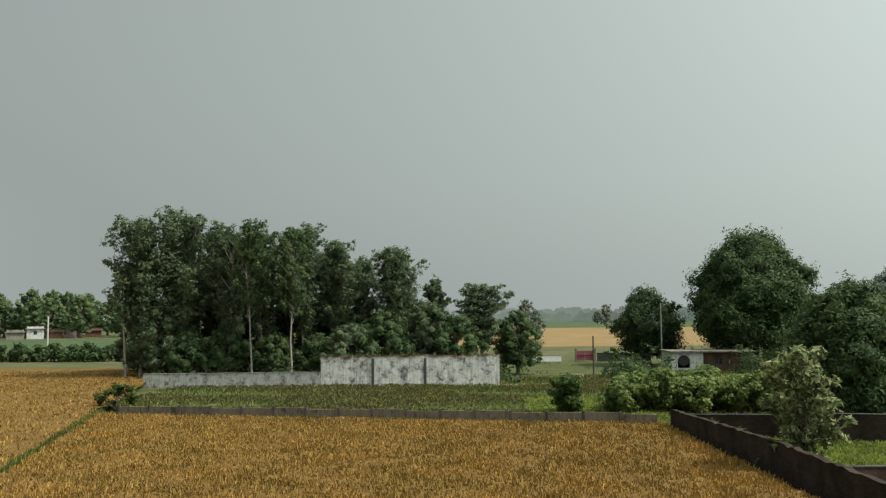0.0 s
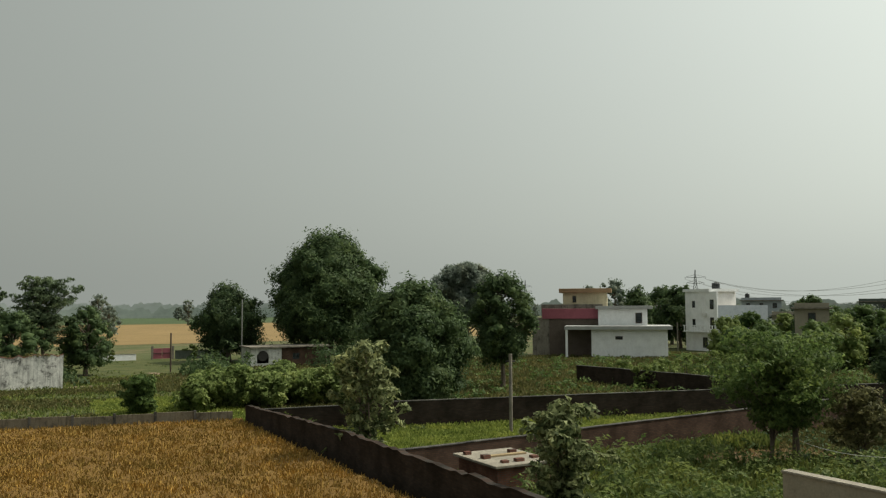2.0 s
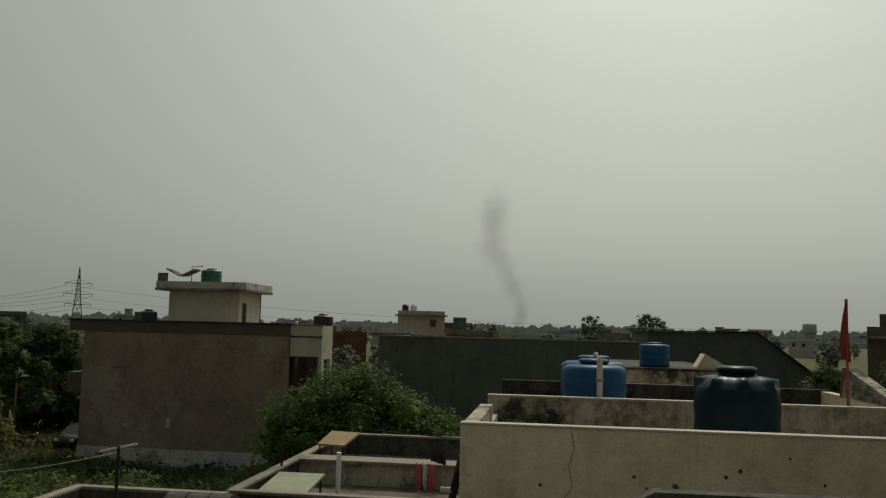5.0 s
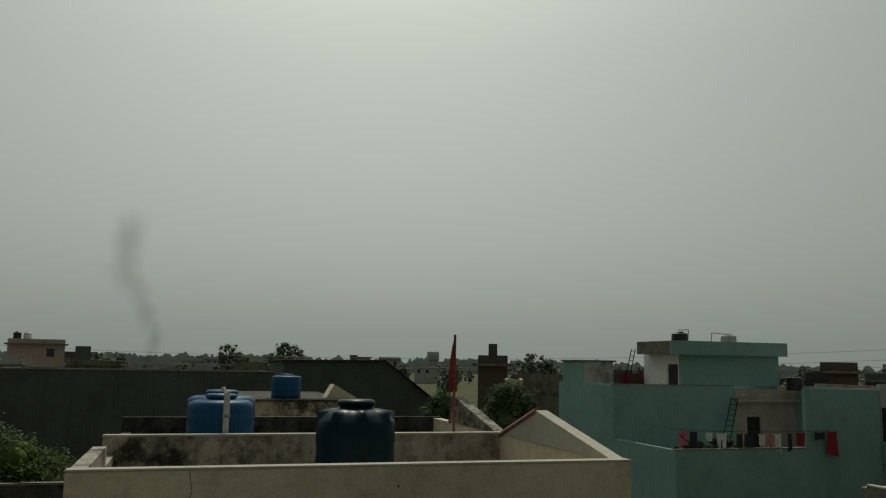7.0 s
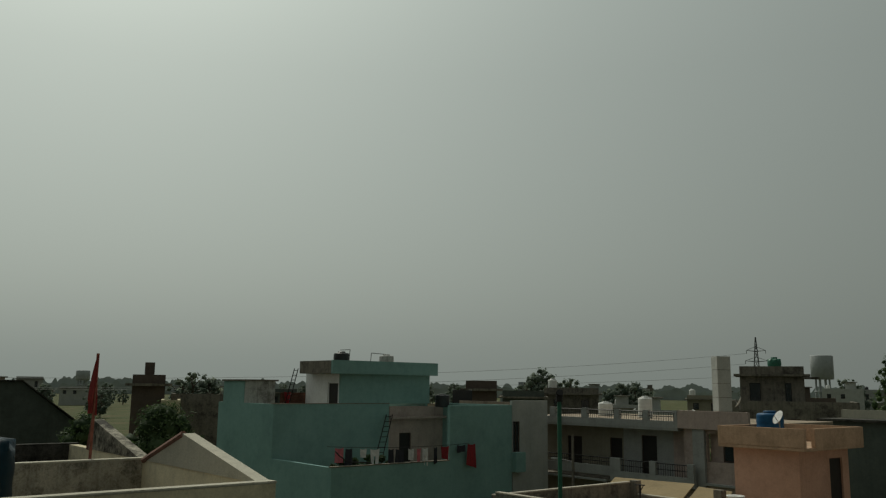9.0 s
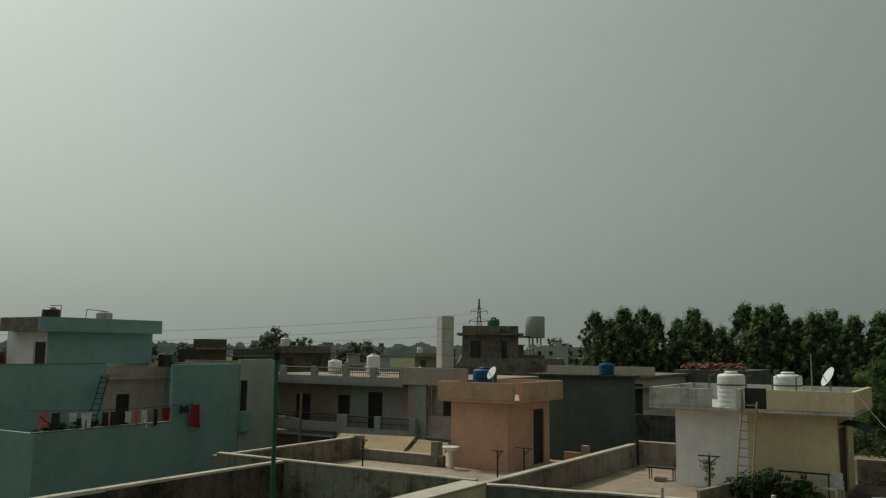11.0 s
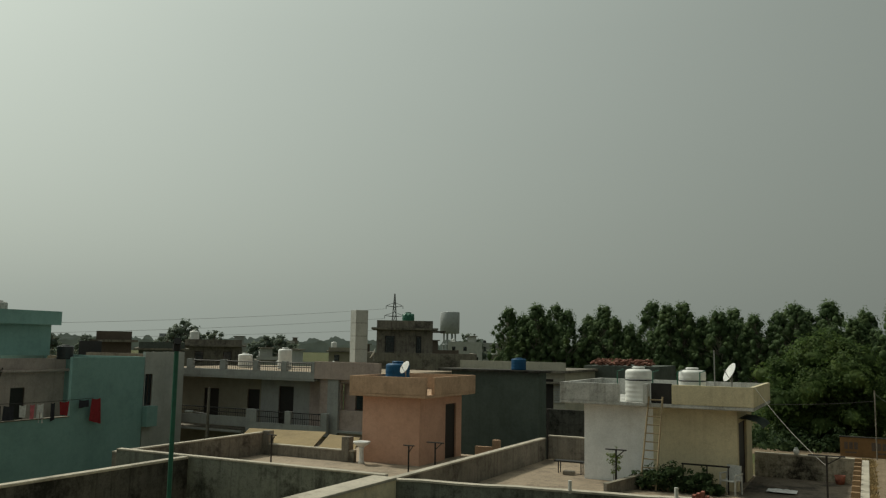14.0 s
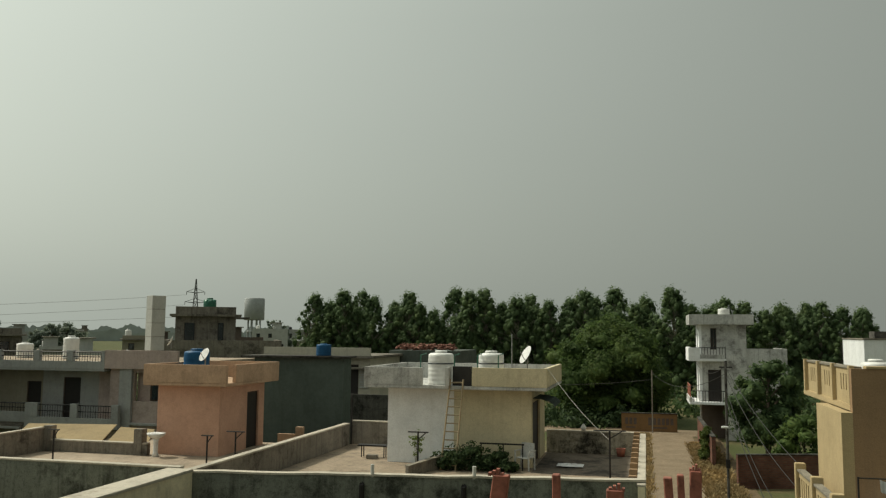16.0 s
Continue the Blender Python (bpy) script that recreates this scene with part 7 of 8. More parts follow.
r_ = bmesh.ops.extrude_face_region(bm, geom=[f])
bmesh.ops.translate(bm, verts=[g for g in r_["geom"] if isinstance(g, bmesh.types.BMVert)], vec=(0.8, 0, 0))
bmesh.ops.recalc_face_normals(bm, faces=bm.faces[:])
part("vent_hood", bm, M["cream"], r4)

# tin awning before the balcony house
for (cs, lab) in (([(27.9, -34, 3.85), (23.3, -34, 3.95), (21.5, -30, 3.47), (25.6, -30, 3.47)], "weathered ochre sheet awning"), ([(23.1, -34, 3.85), (21.4, -34, 3.8), (19.4, -30, 3.3), (21.3, -30, 3.4)], "second weathered ochre sheet awning")):
    aw = thing("awning", lab + " over the yard", "awning", cs[0][0], cs[0][1], 0)
    bm = bmesh.new()
    f = bm.faces.new([bm.verts.new(c) for c in cs])
    r_ = bmesh.ops.extrude_face_region(bm, geom=[f])
    bmesh.ops.translate(bm, verts=[g for g in r_["geom"] if isinstance(g, bmesh.types.BMVert)], vec=(0, 0, -0.05))
    bmesh.ops.recalc_face_normals(bm, faces=bm.faces[:])
    part("sheet", bm, M["asbestos"], aw)
    for c in cs[2:]:
        pipe("prop", M["wood"], aw, [(c[0], c[1] - 0.1, 0), (c[0], c[1] - 0.1, c[2] - 0.05)], 0.05, 6)
sl = thing("street_lamp", "grey street lamp before the balcony house", "street lamp", 33.9, -37.6, 0)
pipe("pole", M["concrete"], sl, [(33.9, -37.6, 0), (33.9, -37.6, 5.5)], [0.1, 0.07], 8)
pipe("arm", M["steel"], sl, [(33.9, -37.6, 4.0), (35.0, -37.4, 4.1)], 0.03, 6)
box("lamp_head", M["plastic"], sl, (34.9, -37.5, 4.05), (35.4, -37.3, 4.15), 0.02)

# brick heap on a far roof
bh2 = house("brick_roof_house", "grey roof with a heap of loose red bricks", "house", 14, -54)
box("body", M["greyface"], bh2, (11.8, -58, 0), (16.2, -51.8, 7.0))
rng_b = np.random.default_rng(9)
hp = thing("brick_heap", "heap of loose red bricks on a roof", "bricks", 13.9, -53, 7.0)
bm = bmesh.new()
for k in range(220):
    x, y = rng_b.uniform(12.1, 15.8), rng_b.uniform(-53.6, -52.0)
    z = 7.02 + rng_b.uniform(0, 0.35)
    vs = bx(bm, x - 0.11, y - 0.06, z, x + 0.11, y + 0.06, z + 0.075)
    q = Euler((rng_b.uniform(-0.5, 0.5), rng_b.uniform(-0.5, 0.5), rng_b.uniform(0, 3))).to_matrix()
    c = Vector((x, y, z))
    for v in vs:
        v.co = c + q @ (v.co - c)
ob = part("brick", bm, M["rubble"], hp)
tagged(ob, kind="stuff")

# ---------------------------------------------------------------- plots: slab hut, poles, car
sh_ = house("brick_hut", "small brick hut with a concrete slab roof", "hut", 19.3, 31)
for axis, c, a0, a1, th in (("x", 18.0, 29.4, 32.6, 0.2), ("y", 29.4, 18.2, 20.6, 0.2), ("x", 20.6, 29.6, 32.6, -0.2), ("y", 32.6, 18.2, 20.4, -0.2)):
    wall(sh_, M["brick"], axis, c, a0, a1, 0, 1.55, th)
box("roof_slab", M["coping"], sh_, (17.8, 29.2, 1.55), (20.8, 32.8, 1.65), 0.015)
for i, (x, y, lx, ly) in enumerate(((18.6, 29.8, 0.3, 0.25), (19.3, 29.8, 0.4, 0.25), (18.4, 31.0, 0.35, 0.3), (20.3, 30.2, 0.3, 0.3), (18.2, 32.2, 0.3, 0.25), (20.1, 31.6, 0.35, 0.25))):
    box("lump", M["brick"], thing("brick", "loose red brick lump lying on the slab", "bricks", x, y, 1.65, "bricks on the slab"), (x - lx / 2, y - ly / 2, 1.65), (x + lx / 2, y + ly / 2, 1.75 + 0.03 * (i % 3)), 0.01)
box("plank_board", M["asbestos"], thing("plank", "pale plank lying on the slab", "plank", 19.4, 31.2, 1.65), (18.5, 31.05, 1.65), (20.5, 31.35, 1.72), 0.01)
p1 = post("concrete_pole", "weathered concrete electricity pole in the plots", 28.5, 44.8, 0, 5.05, 0.11, M["concrete"])
pipe("crossarm", M["iron"], p1, [(28.2, 44.9, 4.6), (28.8, 44.7, 4.6)], 0.04, 5)
l1 = post("street_lamp", "thin street lamp pole beside the lane", 54.4, 36.8, 0, 4.4, 0.08, M["concrete"], category="street lamp")
pipe("arm", M["steel"], l1, [(54.4, 36.8, 3.8), (53.9, 36.0, 4.05)], 0.03, 5)
box("lamp_head", M["plastic"], l1, (53.7, 35.6, 4.0), (53.95, 36.05, 4.1), 0.02)
post("wooden_pole", "tall thin pole beyond the meadow", 19.3, 109.4, 0, 4.9, 0.1, M["wood"])
post("wooden_pole", "tall thin pole behind the hut", 30.2, 117, 0, 9.2, 0.09, M["steel"])
post("white_pole", "pale concrete pole in the far fields", -70.5, 148.9, 0, 8.0, 0.14, M["smoothgrey"])
post("wooden_pole", "thin grey pole beside the tower house", -0.1, -73, 0, 5.2, 0.05, M["concrete"])


def wheel(parent, c, r, w, axis):
    bm = bmesh.new()
    c = Vector(c)
    tube(bm, [c - axis * w / 2, c - axis * w * 0.3, c + axis * w * 0.3, c + axis * w / 2], [r * 0.9, r, r, r * 0.9], 20)
    bmesh.ops.recalc_face_normals(bm, faces=bm.faces[:])
    wh_ = part("wheel", bm, M["rubber"], parent)
    bm = bmesh.new()
    tube(bm, [c - axis * w * 0.52, c + axis * w * 0.52], r * 0.58, 14)
    bmesh.ops.recalc_face_normals(bm, faces=bm.faces[:])
    part("rim", bm, M["steel"], wh_)


car = thing("car", "dusty dark grey hatchback parked by the house", "car", 49.5, 29.0, 0)
bm = bmesh.new()
secs = [(-1.8, 0.55, 0.75, 0.7), (-1.7, 0.35, 0.95, 0.78), (-0.9, 0.3, 1.05, 0.82), (-0.4, 0.28, 1.5, 0.8), (0.5, 0.28, 1.55, 0.8), (1.4, 0.3, 1.45, 0.78), (1.75, 0.4, 1.05, 0.76), (1.85, 0.55, 0.8, 0.7)]
rings = []
for sx, lo, hi, hw in secs:
    mid = min(0.95, hi)
    tw = hw * (0.78 if hi > 1.2 else 0.96)
    rings.append([bm.verts.new((49.5 + sx, 29.0 + s, z)) for s, z in ((-hw, lo), (-hw, mid), (-tw, hi), (tw, hi), (hw, mid), (hw, lo))])
for a, b in zip(rings, rings[1:]):
    for k in range(6):
        bm.faces.new((a[k], a[(k + 1) % 6], b[(k + 1) % 6], b[k]))
bm.faces.new(rings[0][::-1])
bm.faces.new(rings[-1])
bmesh.ops.recalc_face_normals(bm, faces=bm.faces[:])
bmesh.ops.bevel(bm, geom=bm.edges[:], offset=0.05, segments=2, affect="EDGES")
part("body", bm, M["carpaint"], car)
for s in (-1, 1):
    box("side_window", M["glass"], car, (49.3, 29.0 + s * 0.74 - 0.01, 1.02), (50.8, 29.0 + s * 0.74 + 0.01, 1.38))
    box("headlight", M["plastic"], car, (47.68, 29.0 + s * 0.5 - 0.14, 0.72), (47.78, 29.0 + s * 0.5 + 0.14, 0.86), 0.02)
    for wx in (48.35, 50.75):
        wheel(car, (wx, 29.0 + s * 0.7, 0.3), 0.3, 0.2, Vector((0, 1, 0)))
bm = bmesh.new()
bm.faces.new([bm.verts.new(p) for p in ((48.62, 28.4, 1.08), (49.06, 28.45, 1.46), (49.06, 29.55, 1.46), (48.62, 29.6, 1.08))])
part("windscreen", bm, M["glass"], car)
def motorcycle(x, y, rot):
    mc = thing("motorcycle", "black motorcycle parked beside the car", "motorcycle", x, y, 0)
    m = pose(x, y, 0, 0, 0, rot)
    at = lambda *p: m @ Vector(p)
    way = m.to_3x3() @ Vector((0, 1, 0))
    for wx in (-0.62, 0.62):
        wheel(mc, at(wx, 0, 0.3), 0.3, 0.1, way)
    pipe("frame", M["iron"], mc, [at(-0.62, 0, 0.3), at(-0.36, 0, 0.85), at(0.1, 0, 0.45), at(0.62, 0, 0.3)], 0.04, 6)
    pipe("handlebar", M["steel"], mc, [at(-0.3, -0.35, 1.02), at(-0.38, 0, 0.95), at(-0.3, 0.35, 1.02)], 0.018, 5)
    for name, mat, lo, hi, bev in (("engine", "steel", (-0.15, -0.1, 0.3), (0.2, 0.1, 0.58), 0.03), ("fuel_tank", "iron", (-0.3, -0.12, 0.72), (0.12, 0.12, 0.92), 0.06), ("saddle", "rubber", (0.12, -0.12, 0.74), (0.8, 0.12, 0.84), 0.03)):
        bm = bmesh.new()
        bx(bm, *lo, *hi)
        bmesh.ops.bevel(bm, geom=bm.edges[:], offset=bev, segments=2, affect="EDGES")
        bmesh.ops.transform(bm, matrix=m, verts=bm.verts)
        part(name, bm, M[mat], mc)


motorcycle(48.4, 31.6, 100)

# ---------------------------------------------------------------- hut, gate and far north
hu = house("white_hut", "low whitewashed hut with an arched opening", "hut", 35, 114)
wall(hu, M["dullwhite"], "y", 112, 30.2, 34.4, 0, 2.55, 0.2, [(31.0, 32.6, 0.5, 1.7, "void")])
wall(hu, M["dullwhite"], "x", 30.2, 112.2, 117, 0, 2.55, 0.2)
# darker brick on this wall carries the shade of the trees
wall(hu, M["plotbrick"], "y", 112.1, 34.4, 41, 0, 2.5, 0.2, [(36, 37, 0.9, 1.8, "window")])
wall(hu, M["brownface"], "y", 117, 30.4, 41, 0, 2.5, -0.2)
box("roof_slab", M["concrete"], hu, (29.9, 111.6, 2.56), (41.3, 117.3, 2.76), 0.02)
# black disc takes the place of the shaded arch opening
bm = bmesh.new()
tube(bm, [(31.8, 112.19, 1.5), (31.8, 111.985, 1.5)], 0.72, 16)
bmesh.ops.recalc_face_normals(bm, faces=bm.faces[:])
part("arch", bm, M["void"], hu)
box("inner_wall", M["void"], hu, (30.5, 113.5, 0), (34.3, 113.6, 2.5))
gt = thing("gate", "rust-red double farm gate between pillars", "gate", 22.8, 137, 0)
for s in (0, 1):
    gl = box("leaf", M["pink"], gt, (21.5 + s * 1.35, 136.95, 0.15), (22.8 + s * 1.35, 137.0, 1.75))
    pipe("bar", M["iron"], gl, [(21.5 + s * 1.35, 136.92, 1.0), (22.8 + s * 1.35, 136.92, 1.0)], 0.04, 5)
for gx in (21.2, 24.3):
    box("pillar", M["concrete"], gt, (gx, 136.8, 0), (gx + 0.3, 137.1, 2.1), 0.02)
coped_wall("field_wall", M["white"], M["coping"], 9.5, 137, 19.0, 137.2, 0, 0.95, 0.95, 0.2, "low white garden wall by the gate")
coped_wall("field_wall", M["greyface"], M["mossy"], 24.8, 137, 33, 136, 0, 1.3, 1.3, 0.2, "low grey wall by the gate")
for i in range(26):
    tree("hedge_bush", "dark green roadside hedge bush", -98 + i * 2.05, 147 + (i % 3), 2.5 + (i * 7 % 3) * 0.35, 2.3, 400 + i, M["leafdark"], M["bark"], "round", 0.08, 0.02, 8, 40, 0.45, stems=2, category="shrub", group="roadside hedge")
for i in range(5):
    tree("meadow_bush", "small bush in the far meadow", (8, 11, 14.5, 27.5, 30)[i], 128 + (i * 5 % 4) * 3, 2.2 + (i % 3) * 0.6, 1.4, 420 + i, M["leafwarm"], M["bark"], "round", 0.05, 0.02, 7, 60, 0.3, category="shrub", group="meadow bushes")


# ---------------------------------------------------------------- lane side
sg = thing("ochre_wall", "ochre painted roadside wall with faded dark lettering bars", "wall", 3, -74, 0, kind="structure")
box("body", M["signyellow"], sg, (-2.1, -74.2, 0), (2.45, -74.0, 1.5), 0.02)
box("coping", M["mossy"], sg, (-2.15, -74.25, 1.5), (2.5, -73.95, 1.58), 0.012)
for k, (x0, x1, z0, z1) in enumerate(((-1.8, -1.55, 0.6, 1.15), (-1.45, -1.2, 0.6, 1.15), (-1.1, -0.85, 0.6, 1.15), (-0.75, -0.5, 0.6, 1.15), (-0.4, -0.15, 0.6, 1.15), (-0.05, 0.25, 0.55, 1.2), (1.2, 1.45, 0.6, 1.15), (1.55, 1.8, 0.6, 1.15), (1.9, 2.15, 0.6, 1.15), (-1.3, 0.0, 0.3, 0.42), (1.3, 2.1, 0.3, 0.42))):
    box("lettering_bar", M["brownface"], sg, (x0, -73.996, z0), (x1, -73.985, z1))
coped_wall("lane_wall", M["brick"], M["mossy"], -3.55, -69, -3.6, -55, 0, 1.8, 1.9, 0.23, "old red brick lane wall with climbing leaves", bumps=0.05)
coped_wall("brick_wall", M["brick"], M["mossy"], -4.3, -48.6, -11, -50.6, 0, 1.75, 1.75, 0.23, "dark red brick yard wall with pale coping")
for i in range(5):
    tree("creeper", "leafy creeper over the lane wall", -3.3 - 0.1 * i, -57 - i * 1.1, 2.3 - 0.1 * i, 0.6, 440 + i, M["leafwarm"], M["bark"], "round", 0.03, 0.05, 7, 250, 0.13, category="creeper", group="creepers on the wall")
tufts("verge_grass", "dry straw-coloured grass on the lane verge", (-4.4, -66, -2.6, -40), 2200, 0.3, 0.25, M["straw"], 31, 4, width=0.02)
tufts("verge_grass", "thin grass along the lane edge", (0.1, -72, 0.9, -40), 900, 0.22, 0.2, M["straw"], 32, 4, width=0.02)
ep = post("electricity_pole", "grey steel electricity pole with many cables", -3.35, -43, 0, 6.9, 0.065, M["mossy"], category="electricity pole")
pipe("crossarm", M["iron"], ep, [(-3.65, -43, 6.6), (-3.05, -43, 6.6)], 0.035, 5)
pipe("lamp_arm", M["steel"], ep, [(-3.35, -43, 3.6), (-3.2, -42.4, 3.85)], 0.025, 5)
box("lamp_head", M["plastic"], ep, (-3.35, -42.5, 3.8), (-3.05, -42.2, 3.88), 0.015)
box("meter_box", M["iron"], ep, (-3.45, -42.93, 1.9), (-3.25, -42.8, 2.3), 0.02)


def cable(label, pts, r=0.012, mat="iron", name="cable"):
    bm = bmesh.new()
    tube(bm, pts, r, 4, cap=False)
    return tagged(part(name, bm, M[mat]), label, "cable")


for i, (a, b, sag) in enumerate((((-3.35, -43, 6.6), (-4.3, -22.6, 4.0), 0.5), ((-3.35, -43, 6.2), (-4.6, -22.6, 3.2), 0.9), ((-3.35, -43, 5.6), (-3.9, -23, 2.6), 1.1), ((-3.35, -43, 5.0), (-3.4, -20, 1.8), 0.5), ((-3.35, -43, 6.7), (-3.4, -70, 6.2), 0.7), ((-3.35, -43, 6.3), (-0.1, -73, 5.0), 0.9), ((-0.1, -73, 4.4), (22, -76, 4.6), 0.8))):
    cable("black overhead cable along the lane", slack(a, b, sag), 0.014)
cable("thin pale cable from the roof dish to the yard", slack((3.6, -29.2, 7.0), (1.48, -27.9, 4.8), 0.15), 0.008, "pvc")
cable("sagging wire between the roof posts", slack((15.0, 8.0, 5.65), (34, 28, 1.6), 0.4), 0.007, "pvc")
cable("thin clothes line across the low roof", slack((20.5, 6.75, 5.8), (20.6, 1.6, 5.4), 0.1), 0.01, "iron")
far_w = house("far_white_house", "whitewashed house with an open roof rail and tank", "house", -13, -54)
box("body", M["white"], far_w, (-18, -66, 0), (-13.4, -60, 7.9), 0.02)
box("coping", M["coping"], far_w, (-18.05, -66.05, 7.9), (-13.35, -59.95, 8.0), 0.012)
box("roof_vent", M["mossy"], far_w, (-15.6, -62, 8.0), (-14.2, -60.6, 8.45), 0.01)
for tx in (-5.85, -6.95):
    tank(tx, -26.2, 6.34, 0.4, 1.15, M["tankwhite"], "low white tank on the sand house roof", 3)
ac = thing("window_shade", "small white sun shade over a window", "shade", -4.6, -21.8, 4.2)
box("sheet", M["plastic"], ac, (-5.1, -21.98, 4.35), (-4.5, -21.6, 4.4), 0.01)
box("bracket", M["iron"], ac, (-4.55, -21.97, 4.0), (-4.52, -21.93, 4.35))

dr = thing("drying_rack", "thin iron clothes rail on the sand house balcony", "rail", -4.7, -20.15, 3.75)
for px in (-3.95, -5.7):
    pipe("upright", M["iron"], dr, [(px, -20.15, 3.75), (px, -20.15, 5.18)], 0.02, 6)
pipe("rail_bar", M["iron"], dr, [(-3.95, -20.15, 5.16), (-5.7, -20.15, 5.16)], 0.015, 6)
cloth("pale blue-white cloth drying on the balcony rail", M["whitecloth"], -4.5, -20.15, 5.15, 0.34, 0.28, "x", "garment", 50)
cloth("dark cloth drying on the balcony rail", M["darkcloth"], -4.95, -20.15, 5.15, 0.45, 0.34, "x", "garment", 51)

# ---------------------------------------------------------------- pink house and white house
pk = house("pink_house", "house with pink terrace wall and white lower rooms", "house", 84, 104)
PK = pose(77.2, 105.3, 0, 0, 0, -40)


def rot_box(name, mat, parent, m, lo, hi, bevel=0.0, label=""):
    bm = bmesh.new()
    bx(bm, *lo, *hi)
    if bevel:
        bmesh.ops.bevel(bm, geom=bm.edges[:], offset=bevel, segments=1, affect="EDGES")
    bmesh.ops.transform(bm, matrix=m, verts=bm.verts)
    return part(name, bm, mat, parent, label)


for name, mt, lo, hi in (
        ("lower_room", "white", (3.9, 0, 0), (15.2, 8, 4.4)), ("lower_roof", "greywhite", (-0.1, -0.8, 4.4), (15.9, 8.5, 4.95)),
        ("porch_post", "white", (0, -0.6, 0), (0.35, -0.2, 4.4)), ("porch_back", "brownface", (0, 3, 0), (3.9, 3.2, 4.4)),
        ("side_wall", "concrete", (-5.6, 4.9, 0), (-2.9, 6.2, 6.2)), ("brown_wall", "brownface", (-2.9, 5, 0), (5.5, 5.2, 6.0)),
        ("pink_parapet", "pink", (-4.0, 4.7, 6.0), (4.85, 5.3, 7.6)), ("upper_room", "white", (4.9, 3.5, 4.95), (12.4, 10, 7.5)),
        ("upper_roof", "greywhite", (4.5, 3.0, 7.5), (13.2, 10.4, 8.0)), ("back_wall", "concrete", (-4.5, 9, 5.8), (5.5, 9.2, 8.3)),
        ("stair_room", "yellow", (-1.0, 10, 7.4), (6.2, 15, 10.2)), ("stair_roof", "tanwall", (-1.6, 9.3, 10.2), (6.9, 15.6, 10.9))):
    rot_box(name, M[mt], pk, PK, lo, hi, 0.02)
for lo, hi in (((10.6, 3.42, 5.3), (11.6, 3.5, 6.9)), ((0.6, 9.92, 8.6), (1.2, 10, 9.7)), ((7.5, -0.06, 2.9), (8.6, 0, 3.4))):
    w = rot_box("window", M["wood"], pk, PK, lo, hi)
    rot_box("pane", M["glass"], w, PK, (lo[0] + 0.1, lo[1] - 0.03, lo[2] + 0.1), (hi[0] - 0.1, lo[1] - 0.01, hi[2] - 0.1))
wt_ = house("white_tall_house", "three-storey white house with a pale blue side", "house", 113, 110)
wall(wt_, M["white"], "x", 109.5, 105.5, 113.0, 0, 10.4, 0.25, [(106.2, 107.2, 7.3, 9.0, "window"), (110.6, 111.4, 7.6, 8.8, "window"), (106.2, 107.2, 3.9, 5.9, "door"), (110.6, 111.4, 4.2, 5.6, "window"), (107.8, 109.0, 0.6, 2.4, "window")], frame_mat=M["wood"])
wall(wt_, M["bluewhite"], "y", 105.5, 109.75, 122, 0, 8.0, 0.25)
wall(wt_, M["white"], "y", 107.5, 109.75, 116, 8.0, 10.4, 0.25)
wall(wt_, M["white"], "y", 113, 109.75, 122, 0, 10.4, -0.25)
box("roof", M["floor"], wt_, (109.75, 105.75, 7.8), (122, 112.75, 8.0))
box("roof_slab", M["white"], wt_, (109.2, 107.0, 10.4), (116.5, 113.3, 10.9), 0.02)
box("balcony_floor", M["white"], wt_, (108.6, 105.7, 3.3), (109.5, 112.8, 3.5), 0.02)
for k in range(12):
    box("baluster", M["white"], wt_, (108.62, 105.8 + k * 0.6, 3.5), (108.72, 106.0 + k * 0.6, 4.4))
box("balcony_rail", M["white"], wt_, (108.58, 105.7, 4.4), (108.76, 112.8, 4.52))
box("air_conditioner", M["plastic"], wt_, (109.1, 107.8, 6.0), (109.5, 108.8, 6.7), 0.03)
tank(112.5, 108.5, 10.9, 0.7, 1.2, M["tankblack"], "black tank on the tall white house", 3)
post("concrete_pole", "thin pole before the tall white house", 106.5, 112, 0, 5, 0.12, M["concrete"])

